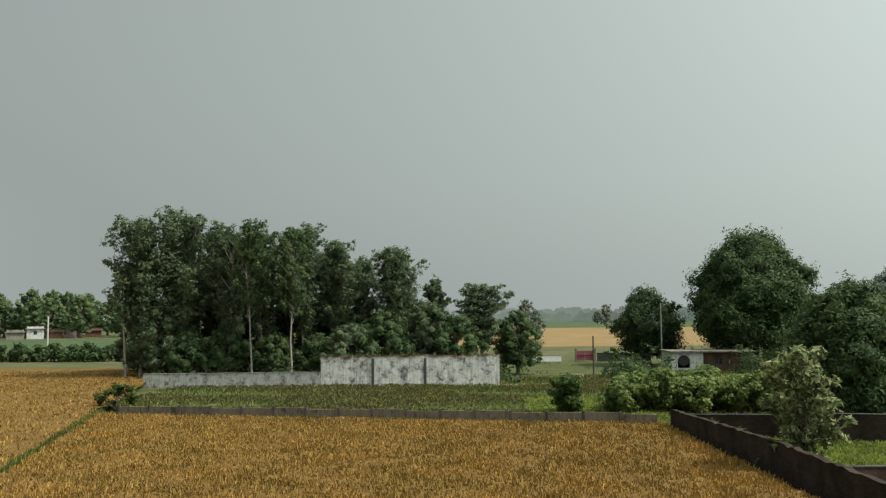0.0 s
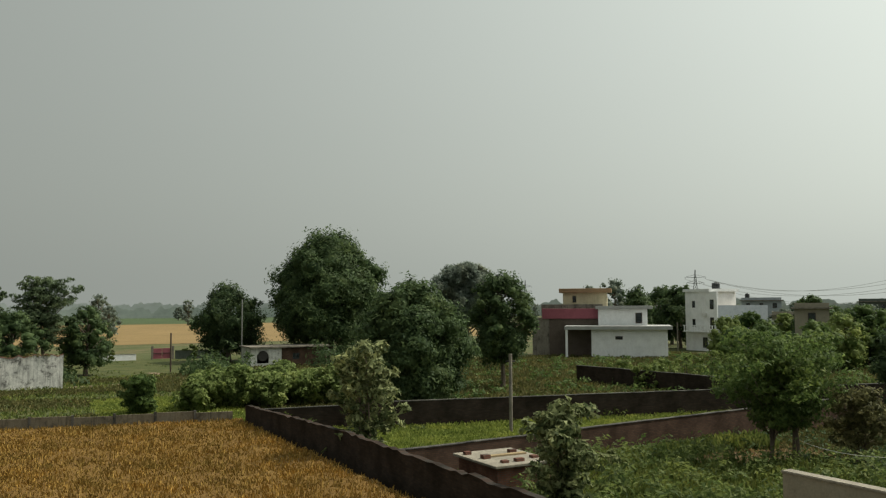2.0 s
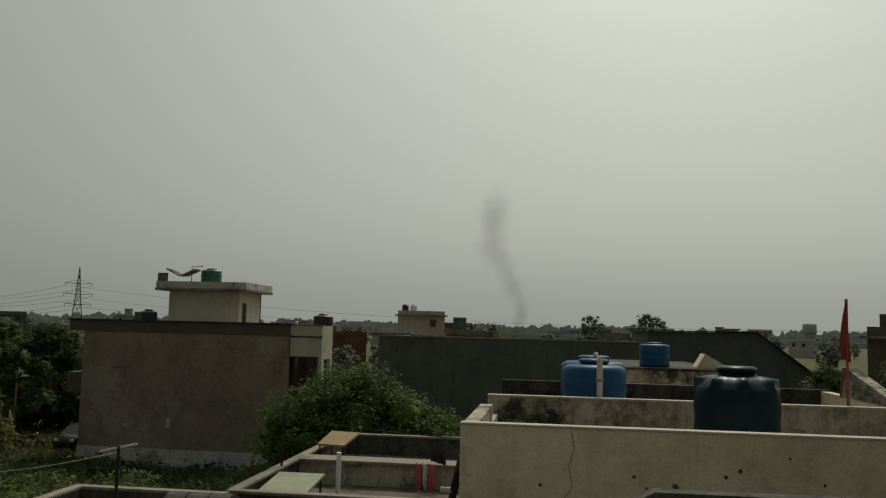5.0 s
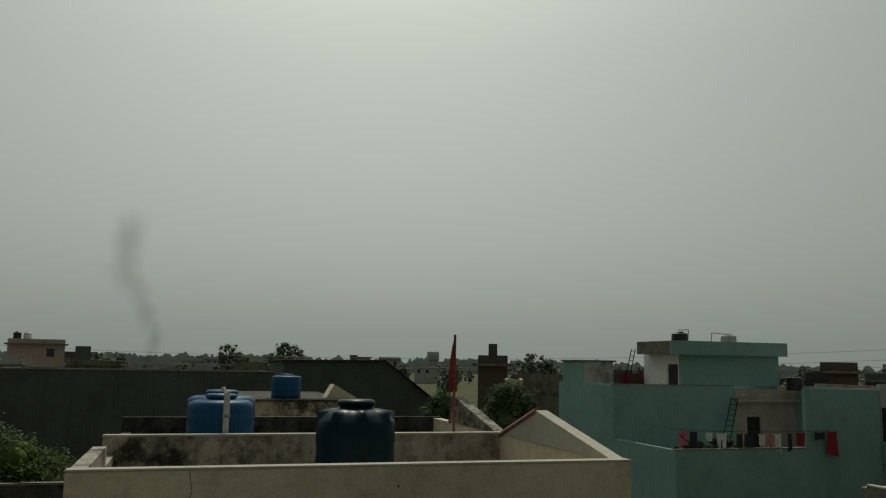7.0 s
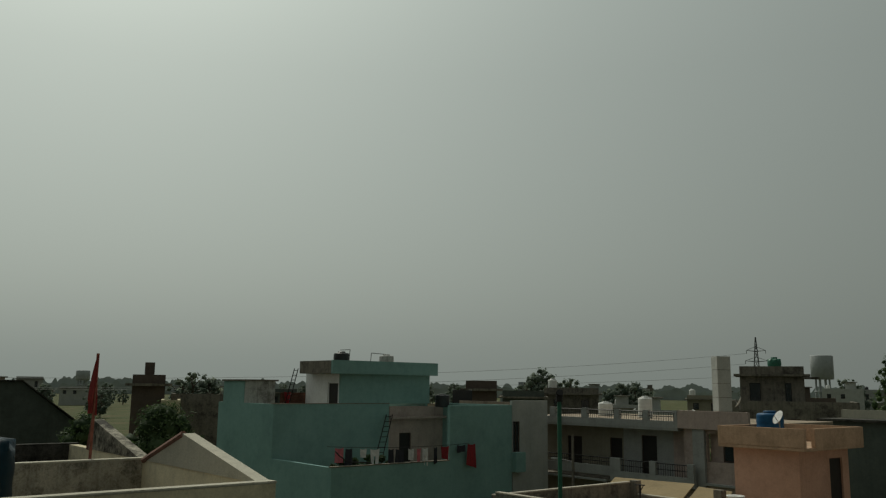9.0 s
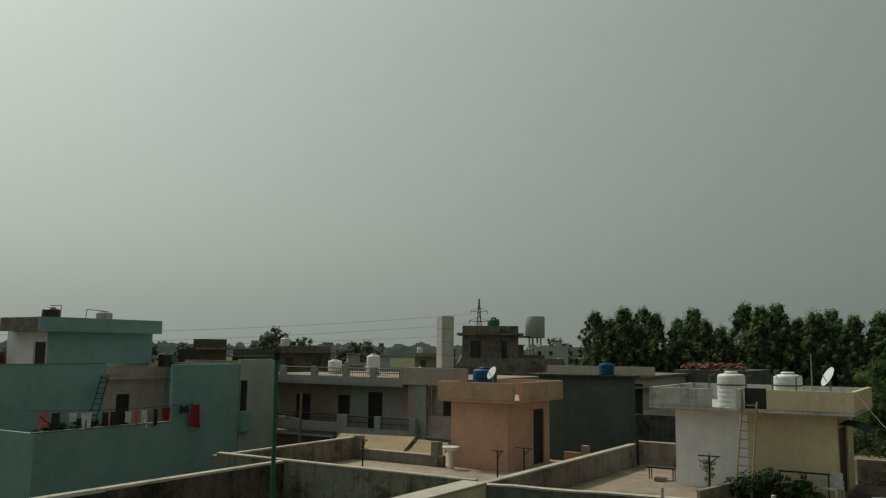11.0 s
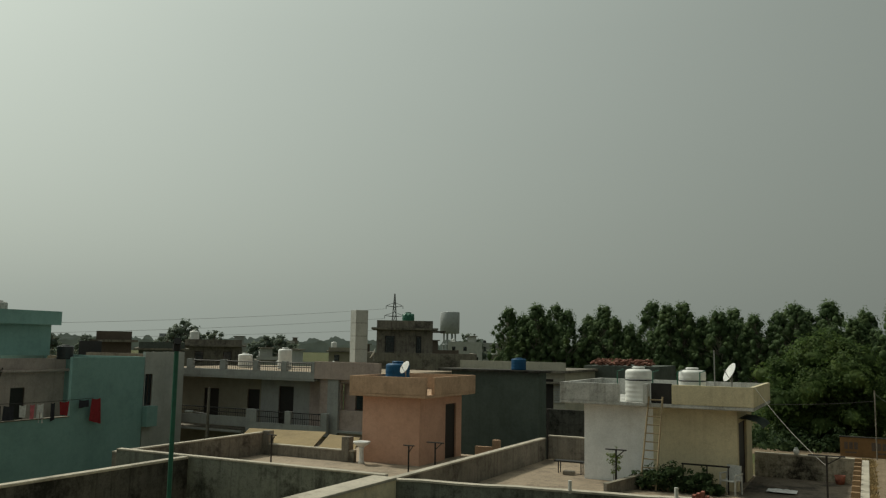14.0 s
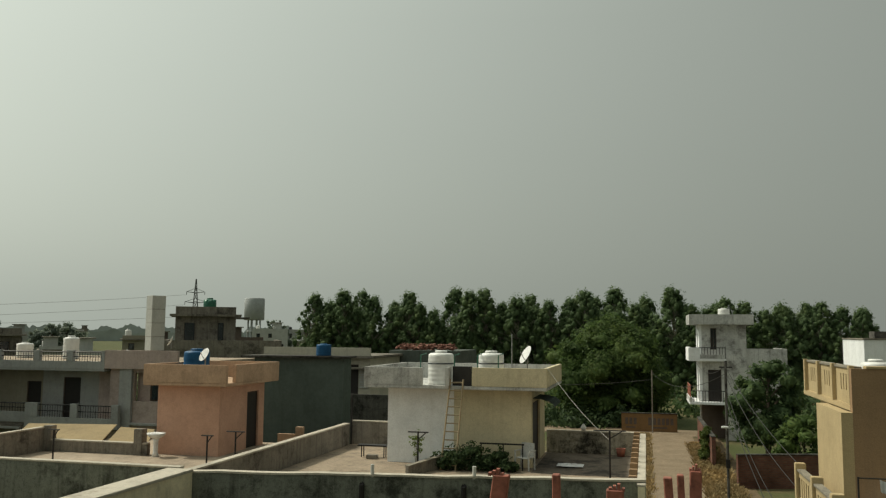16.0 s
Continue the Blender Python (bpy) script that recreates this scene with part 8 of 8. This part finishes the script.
# ---------------------------------------------------------------- town beyond
def far_house(name, label, az0, az1, D, ztop, mat, depth=9, seed=0, slab=True, tanks=0, stair=False, windows=True):
    """A far flat-roofed house seen between two headings."""
    rng = random.Random(seed)
    am = radians((az0 + az1) / 2)
    w = D * radians(az1 - az0)
    m = pose(D * math.sin(am), D * math.cos(am), 0, 0, 0, -math.degrees(am))
    c = m.translation
    h = thing(name, label, "house", c.x, c.y, 0)
    rot_box("body", mat, h, m, (-w / 2, 0, 0), (w / 2, depth, ztop - 0.9))
    if slab:
        rot_box("roof_slab", M["concrete"], h, m, (-w / 2 - 0.5, -0.6, ztop - 0.9), (w / 2 + 0.5, depth + 0.3, ztop - 0.7))
    z0 = ztop - (0.7 if slab else 0.9)
    rot_box("parapet", mat, h, m, (-w / 2, -0.02, z0), (w / 2, 0.2, ztop))
    rot_box("parapet", mat, h, m, (-w / 2, 0.2, z0), (-w / 2 + 0.2, depth, ztop))
    rot_box("parapet", mat, h, m, (w / 2 - 0.2, 0.2, z0), (w / 2, depth, ztop))
    if windows:
        n = max(1, int(w / 2.8))
        for fl in range(max(1, int((ztop - 1) / 3.2))):
            for k in range(n):
                if rng.random() < 0.25:
                    continue
                u = -w / 2 + w * (k + 0.5) / n
                zz = ztop - 0.9 - 2.5 - fl * 3.2
                if zz < 0.3:
                    continue
                ww, hh = (0.45, 2.1) if rng.random() < 0.3 else (0.55, 1.3)
                f = rot_box("window", M["wood"], h, m, (u - ww, -0.05, zz + 1.9 - hh), (u + ww, 0.0, zz + 1.9))
                rot_box("pane", M["glass"], f, m, (u - ww + 0.08, -0.07, zz + 1.98 - hh), (u + ww - 0.08, -0.052, zz + 1.82))
    if stair:
        s = rng.choice((-1, 1)) * w * 0.2
        rot_box("stair_room", mat, h, m, (s - 1.4, 1.5, z0 - 0.2), (s + 1.4, 5, ztop + 1.8))
        rot_box("stair_roof", M["concrete"], h, m, (s - 1.8, 1.1, ztop + 1.8), (s + 1.8, 5.4, ztop + 1.98))
    for k in range(tanks):
        p = m @ Vector((-w / 2 + w * (0.15 + 0.18 * k), 2.5, 0))
        tank(p.x, p.y, z0, 0.6, 1.9, M["tankblack"] if (seed + k) % 2 else M["tankwhite"], "plastic tank on a far roof", 2)
    return h


far_house("brown_far_house", "dull pink flat-roofed house with rooftop tanks", 79.5, 82.7, 150, 10.9, M["palepink"], 9, 1, True, 2)
far_house("grey_far_house", "small grey roof block in the distance", 83.3, 84.2, 190, 10.4, M["greyface"], 6, 2, False, windows=False)
far_house("low_far_house", "low grey house behind the long dark wall", 82.8, 86, 160, 7.6, M["concrete"], 8, 3)
far_house("brick_far_house", "red-brown brick house with a white edge", 74.6, 77.4, 112, 7.2, M["brick"], 9, 4, False, windows=False)
far_house("cream_far_house", "cream two-storey house among trees", 50.7, 52.7, 140, 8.3, M["creamgrey"], 9, 5, True)
far_house("cream_far_house", "low cream house among trees", 49.4, 51.4, 205, 6.5, M["creamgrey"], 9, 6, True)
far_house("grey_far_house", "grey two-storey house beyond the white one", 47.6, 50.0, 240, 10.0, M["bluewhite"], 9, 7, True, 1)
far_house("grey_far_house", "flat grey house over the tree tops", 54.4, 56.2, 260, 9.6, M["greyface"], 9, 8, True)
far_house("white_far_house", "small white house near the pylon", 57.3, 58.3, 170, 7.6, M["dullwhite"], 7, 9, True)
far_house("brown_block_house", "dark brown brick house under a wide slab", 109.2, 111.2, 72, 8.9, M["brownface"], 5, 10, True, windows=False)
far_house("brown_block_house", "narrow brown brick tower on the roof", 109.9, 110.5, 73, 9.9, M["brownface"], 1.2, 11, False, windows=False)
far_house("pale_far_house", "low pale house beside the brown block", 111.0, 112.2, 66, 7.0, M["yellow"], 6, 12, False)
far_house("grey_far_house", "long grey boundary house wall", 111.6, 116, 72, 7.4, M["concrete"], 6, 13, False, windows=False)
far_house("brick_far_house", "brown brick house with an overhanging slab", 130.9, 133.0, 76, 8.8, M["brownface"], 6, 14, True, windows=False)
far_house("dark_far_house", "black roof shed", 130.0, 131.3, 60, 8.0, M["tankblack"], 4, 15, False, windows=False)
far_house("grey_far_house", "grey house behind the teal one", 136.2, 139.8, 112, 8.3, M["concrete"], 9, 16, True, 1)
far_house("grey_far_house", "grey house beyond the balconies", 133.4, 136.2, 100, 7.9, M["greyface"], 9, 17, True)
far_house("long_far_house", "long low grey roofline", 148.0, 155.5, 80, 7.3, M["concrete"], 9, 18, False)
gm = far_house("grey_stair_house", "unpainted grey upper storey with dark windows", 148.7, 152.5, 82, 10.4, M["concrete"], 6, 19, True, 0, windows=False)
GM = pose(82 * math.sin(radians(150.5)), 82 * math.cos(radians(150.5)), 0, 0, 0, -150.5)
for u, w in ((-1.3, 0.46), (1.5, 0.26)):
    f = rot_box("window", M["void"], gm, GM, (u - w, -0.06, 7.0), (u + w, 0.0, 8.9))
    rot_box("pane", M["glass"], f, GM, (u - w + 0.06, -0.08, 7.06), (u + w - 0.06, -0.062, 8.84))
rot_box("ledge", M["concrete"], gm, GM, (2.7, -0.6, 9.3), (4.1, 3, 9.45))
tank(41.0, -73.4, 9.7, 0.6, 1.6, M["tankgreen"], "small green tank on the grey upper storey", 3)
cc = thing("cement_column", "tall pale square column of cement panels", "column", 30.42, -47.8, 0)
CM = pose(30.42, -47.8, 0, 0, 0, -147.5 + 24)
for k in range(12):
    rot_box("panel", M["smoothgrey"], cc, CM, (-0.44, -0.44, 0.862 * k), (0.44, 0.44, 0.862 * k + 0.84), 0.01)
rot_box("joint", M["concrete"], cc, CM, (-0.42, -0.42, 0), (0.42, 0.42, 10.3))
rr2 = random.Random(77)
mats = ["greywhite", "dullwhite", "creamgrey", "palepink", "concrete", "greyface", "brownface", "bluewhite", "smoothgrey"]
for i in range(92):
    az = rr2.uniform(58, 157)
    D = rr2.uniform(120, 520)
    w = rr2.uniform(5, 11)
    z = rr2.uniform(4.5, 8.0) if D < 260 else rr2.uniform(5.5, 10.5)
    far_house("town_house", rr2.choice(("pale flat-roofed town house in the distance", "weathered flat-roofed house among trees", "small distant house with a plain parapet")), az, az + math.degrees(w / D), D, z, M[rr2.choice(mats)], 8, 100 + i, rr2.random() < 0.6, 1 if rr2.random() < 0.3 else 0, rr2.random() < 0.35)
for i in range(5):
    az = -27.6 + i * 1.1
    far_house("farm_house", "low farm building across the fields", az, az + 0.95, 320 + i * 6, 3.4 + (i % 2), M[("concrete", "dullwhite", "brick", "palepink", "brick")[i]], 8, 300 + i, True)

# water towers
def water_tower(az, D, ztop, r, label):
    x, y = D * math.sin(radians(az)), D * math.cos(radians(az))
    t = thing("water_tower", label, "water tower", x, y, 0)
    zb = ztop * 0.6
    bm = bmesh.new()
    lathe(bm, x, y, [(r * 0.9, zb), (r, zb + 0.15), (r, ztop * 0.985), (r * 0.93, ztop), (r * 0.1, ztop * 1.01)], 28)
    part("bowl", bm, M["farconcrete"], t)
    for k in range(8):
        a = k * math.pi / 4
        pipe("column", M["farconcrete"], t, [(x + r * 0.72 * math.cos(a), y + r * 0.72 * math.sin(a), 0), (x + r * 0.62 * math.cos(a), y + r * 0.62 * math.sin(a), zb + 0.4)], r * 0.07, 6)
    for zz in (0.35, 0.65):
        bm = bmesh.new()
        lathe(bm, x, y, [(r * 0.7, zb * zz), (r * 0.76, zb * zz), (r * 0.76, zb * zz + 0.4), (r * 0.7, zb * zz + 0.4)], 24)
        part("ring_beam", bm, M["farconcrete"], t)


water_tower(153.65, 320, 20.6, 3.7, "grey concrete water tower on columns")
water_tower(106.3, 620, 16.5, 4.5, "distant concrete water tower")

# ---------------------------------------------------------------- pylons and high wires
def pylon(az, D, h, wbase, arms, label):
    x, y = D * math.sin(radians(az)), D * math.cos(radians(az))
    t = thing("pylon", label, "pylon", x, y, 0)
    u = Vector((math.cos(radians(az)), -math.sin(radians(az)), 0))
    v = Vector((math.sin(radians(az)), math.cos(radians(az)), 0))
    c = Vector((x, y, 0))

    def corner(k, z):
        f = z / h
        w = wbase * (1 - f / 0.62) + wbase * 0.26 * (f / 0.62) if f < 0.62 else wbase * 0.26 * (1 - (f - 0.62) / 0.38) + 0.1
        s = ((-1, -1), (1, -1), (1, 1), (-1, 1))[k % 4]
        return c + u * s[0] * w / 2 + v * s[1] * w / 2 + Vector((0, 0, z))
    levels = [h * q for q in (0, 0.2, 0.36, 0.5, 0.62, 0.72, 0.82, 0.91, 1.0)]
    for k in range(4):
        pipe("leg", M["pylonsteel"], t, [corner(k, z) for z in levels], 0.17, 4)
    bm = bmesh.new()
    for a, b in zip(levels, levels[1:]):
        for k in range(4):
            tube(bm, [corner(k, a), corner(k + 1, b)], 0.09, 3, False)
            tube(bm, [corner(k + 1, a), corner(k, b)], 0.07, 3, False)
            tube(bm, [corner(k, b), corner(k + 1, b)], 0.09, 3, False)
    part("bracing", bm, M["pylonsteel"], t)
    tips = []
    for z, half in arms:
        for s in (-1, 1):
            bm = bmesh.new()
            tip = c + u * s * half + Vector((0, 0, z + 0.3))
            for k in range(4):
                tube(bm, [corner(k, z), tip], 0.08, 3, False)
            tube(bm, [corner(0, z + 1.4).lerp(corner(2, z + 1.4), 0.5), tip], 0.07, 3, False)
            tube(bm, [tip, tip - Vector((0, 0, 0.9))], 0.1, 4, False)
            tips.append(tip - Vector((0, 0, 0.9)))
            part("cross_arm", bm, M["pylonsteel"], t)
    return tips


t1 = pylon(59.0, 300, 24.8, 5.2, ((12.6, 3.9), (15.9, 4.3), (19.4, 4.0)), "steel lattice power pylon")
t2 = pylon(44.8, 380, 23.5, 6, ((17.5, 3.6), (20.0, 4.2)), "distant steel lattice power pylon")
t3 = pylon(149.85, 260, 23.6, 5.0, ((13.0, 2.8), (16.5, 3.0), (19.5, 2.6)), "steel lattice power pylon behind the grey house")
pylon(33.6, 520, 24, 6, ((17, 4.0), (20, 4.0)), "faint far power pylon")
for k in (0, 2, 4):
    cable("long sagging high-voltage conductor", slack(t1[k], t3[k], (5.5, 8.6, 9.8)[k // 2], 40), 0.035, "steel", "power_line")
for k in range(6):
    cable("high-voltage conductor towards the fields", slack(t1[k], t2[min(k, 3)], 6, 20), 0.05, "steel", "power_line")

# ---------------------------------------------------------------- far trees
base = []
for k in range(5):
    # far leaves carry the haze in their base colour
    b = tree("far_tree", "distant tree with haze-paled leaves", 250 + k * 9, 420, 9 + k % 3, 4.2 if k < 3 else 3.0, 500 + k, M["leaffar"], M["bark"], "round" if k < 3 else "tall", 0.3, 0.06, 28, 9, 0.42, group="distant trees", core=0.72, clump=0.78)
    base.append(b)
for k in range(2):
    base.append(tree("far_tree", "dark green tree beyond the fields", -200 + k * 12, 330, 9 + k, 4.0, 510 + k, M["leafeuc"], M["bark"], "round", 0.3, 0.06, 28, 12, 0.42, group="distant trees", core=0.72, clump=0.8))
spots = []
for i in range(150):
    az = rr2.uniform(46, 157)
    spots.append((az, rr2.uniform(190, 460), rr2.uniform(0.55, 0.95)))
for i in range(60):
    spots.append((rr2.uniform(45, 62), rr2.uniform(172, 280), rr2.uniform(0.5, 0.85)))
for i in range(34):
    spots.append((rr2.uniform(-32, -20), rr2.uniform(330, 420), rr2.uniform(1.1, 1.9)))
for az, D, s in ((11.0, 405, 1.25), (10.4, 560, 1.0), (6.2, 240, 0.9), (5.6, 300, 1.2), (84.6, 260, 1.1), (92.6, 230, 1.3), (93.2, 240, 1.2), (96.2, 300, 1.5), (97, 310, 1.3), (112.2, 170, 1.05), (113.0, 165, 1.1), (113.9, 170, 1.1), (135.4, 190, 1.12), (136.2, 192, 1.2), (137.0, 190, 1.1), (138.0, 188, 1.1), (140.6, 220, 0.95), (141.4, 218, 1.0), (142.2, 220, 0.95), (143.0, 222, 0.9), (154.9, 300, 1.3), (155.4, 290, 1.2), (38, 190, 1.3), (39.5, 200, 1.35), (41.3, 190, 1.15), (42.4, 185, 1.15), (43.2, 180, 1.1), (76, 95, 0.6), (78.5, 100, 0.6), (190, 160, 1.4), (193, 170, 1.1), (195, 150, 1.2)):
    spots.append((az, D, s))
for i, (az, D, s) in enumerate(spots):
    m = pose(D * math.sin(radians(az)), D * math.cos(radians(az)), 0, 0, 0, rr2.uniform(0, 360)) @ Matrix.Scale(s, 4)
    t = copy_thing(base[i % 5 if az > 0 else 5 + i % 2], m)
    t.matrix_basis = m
# woods on the horizon: upright strips whose base colours carry the haze
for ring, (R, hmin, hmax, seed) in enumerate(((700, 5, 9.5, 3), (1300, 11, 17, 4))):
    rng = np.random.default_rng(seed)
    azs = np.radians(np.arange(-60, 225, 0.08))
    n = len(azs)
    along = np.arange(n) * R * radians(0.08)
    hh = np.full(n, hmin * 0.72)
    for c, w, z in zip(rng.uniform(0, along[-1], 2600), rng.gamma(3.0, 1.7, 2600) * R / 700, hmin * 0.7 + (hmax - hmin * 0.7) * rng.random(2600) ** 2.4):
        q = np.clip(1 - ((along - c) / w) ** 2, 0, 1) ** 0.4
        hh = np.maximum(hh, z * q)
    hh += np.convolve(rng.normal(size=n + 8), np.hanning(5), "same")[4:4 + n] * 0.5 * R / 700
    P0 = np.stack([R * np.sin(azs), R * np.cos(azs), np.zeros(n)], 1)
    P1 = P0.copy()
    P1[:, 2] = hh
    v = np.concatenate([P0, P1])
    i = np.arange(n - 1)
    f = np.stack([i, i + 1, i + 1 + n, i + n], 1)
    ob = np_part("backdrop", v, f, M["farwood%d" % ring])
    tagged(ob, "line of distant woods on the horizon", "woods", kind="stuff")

# thin smoke rising beyond the town
smk, snt, sb = nodes_of("thin_grey_smoke")
sb.inputs["Base Color"].default_value = (0.05, 0.05, 0.048, 1)
sb.inputs["Roughness"].default_value = 1.0
clear = snt.nodes.new("ShaderNodeBsdfTransparent")
veil = snt.nodes.new("ShaderNodeMixShader")
place = snt.nodes.new("ShaderNodeTexCoord")
far_out = snt.nodes.new("ShaderNodeVectorMath")
far_out.operation = "LENGTH"
thin = snt.nodes.new("ShaderNodeMapRange")
thin.interpolation_type = "SMOOTHSTEP"
thin.inputs[1].default_value, thin.inputs[2].default_value, thin.inputs[3].default_value, thin.inputs[4].default_value = 0.0, 0.95, 0.13, 0.0
snt.links.new(place.outputs["UV"], far_out.inputs[0])
snt.links.new(far_out.outputs["Value"], thin.inputs[0])
snt.links.new(thin.outputs[0], veil.inputs[0])
snt.links.new(clear.outputs[0], veil.inputs[1])
snt.links.new(sb.outputs[0], veil.inputs[2])
snt.links.new(veil.outputs[0], snt.nodes["Material Output"].inputs[0])
rs = random.Random(21)
bm = bmesh.new()
puff = bm.loops.layers.uv.new("puff")
for i in range(13):
    k = ((i + 0.5 * rs.random()) / 13) ** 1.4
    r = (6.0 + 19 * k) * rs.uniform(0.8, 1.15)
    c = Vector((699 + i, 29 + 30 * k ** 1.4 - 6 * math.sin(k * 8) + rs.uniform(-4, 4) * (0.3 + k), 5 + 120 * k))
    mid_ = bm.verts.new(c)
    turn = [math.tau * q / 20 for q in range(20)]
    rim = [bm.verts.new(c + Vector((0.0, r * math.cos(a) * rs.uniform(0.8, 1.2), 1.3 * r * math.sin(a) * rs.uniform(0.8, 1.2)))) for a in turn]
    for q in range(20):
        f = bm.faces.new((mid_, rim[q], rim[(q + 1) % 20]))
        for loop, uv in zip(f.loops, ((0, 0), (math.cos(turn[q]), math.sin(turn[q])), (math.cos(turn[(q + 1) % 20]), math.sin(turn[(q + 1) % 20])))):
            loop[puff].uv = uv
tagged(part("smoke_plume", bm, smk), "thin grey smoke rising beyond the town", "smoke", kind="stuff")
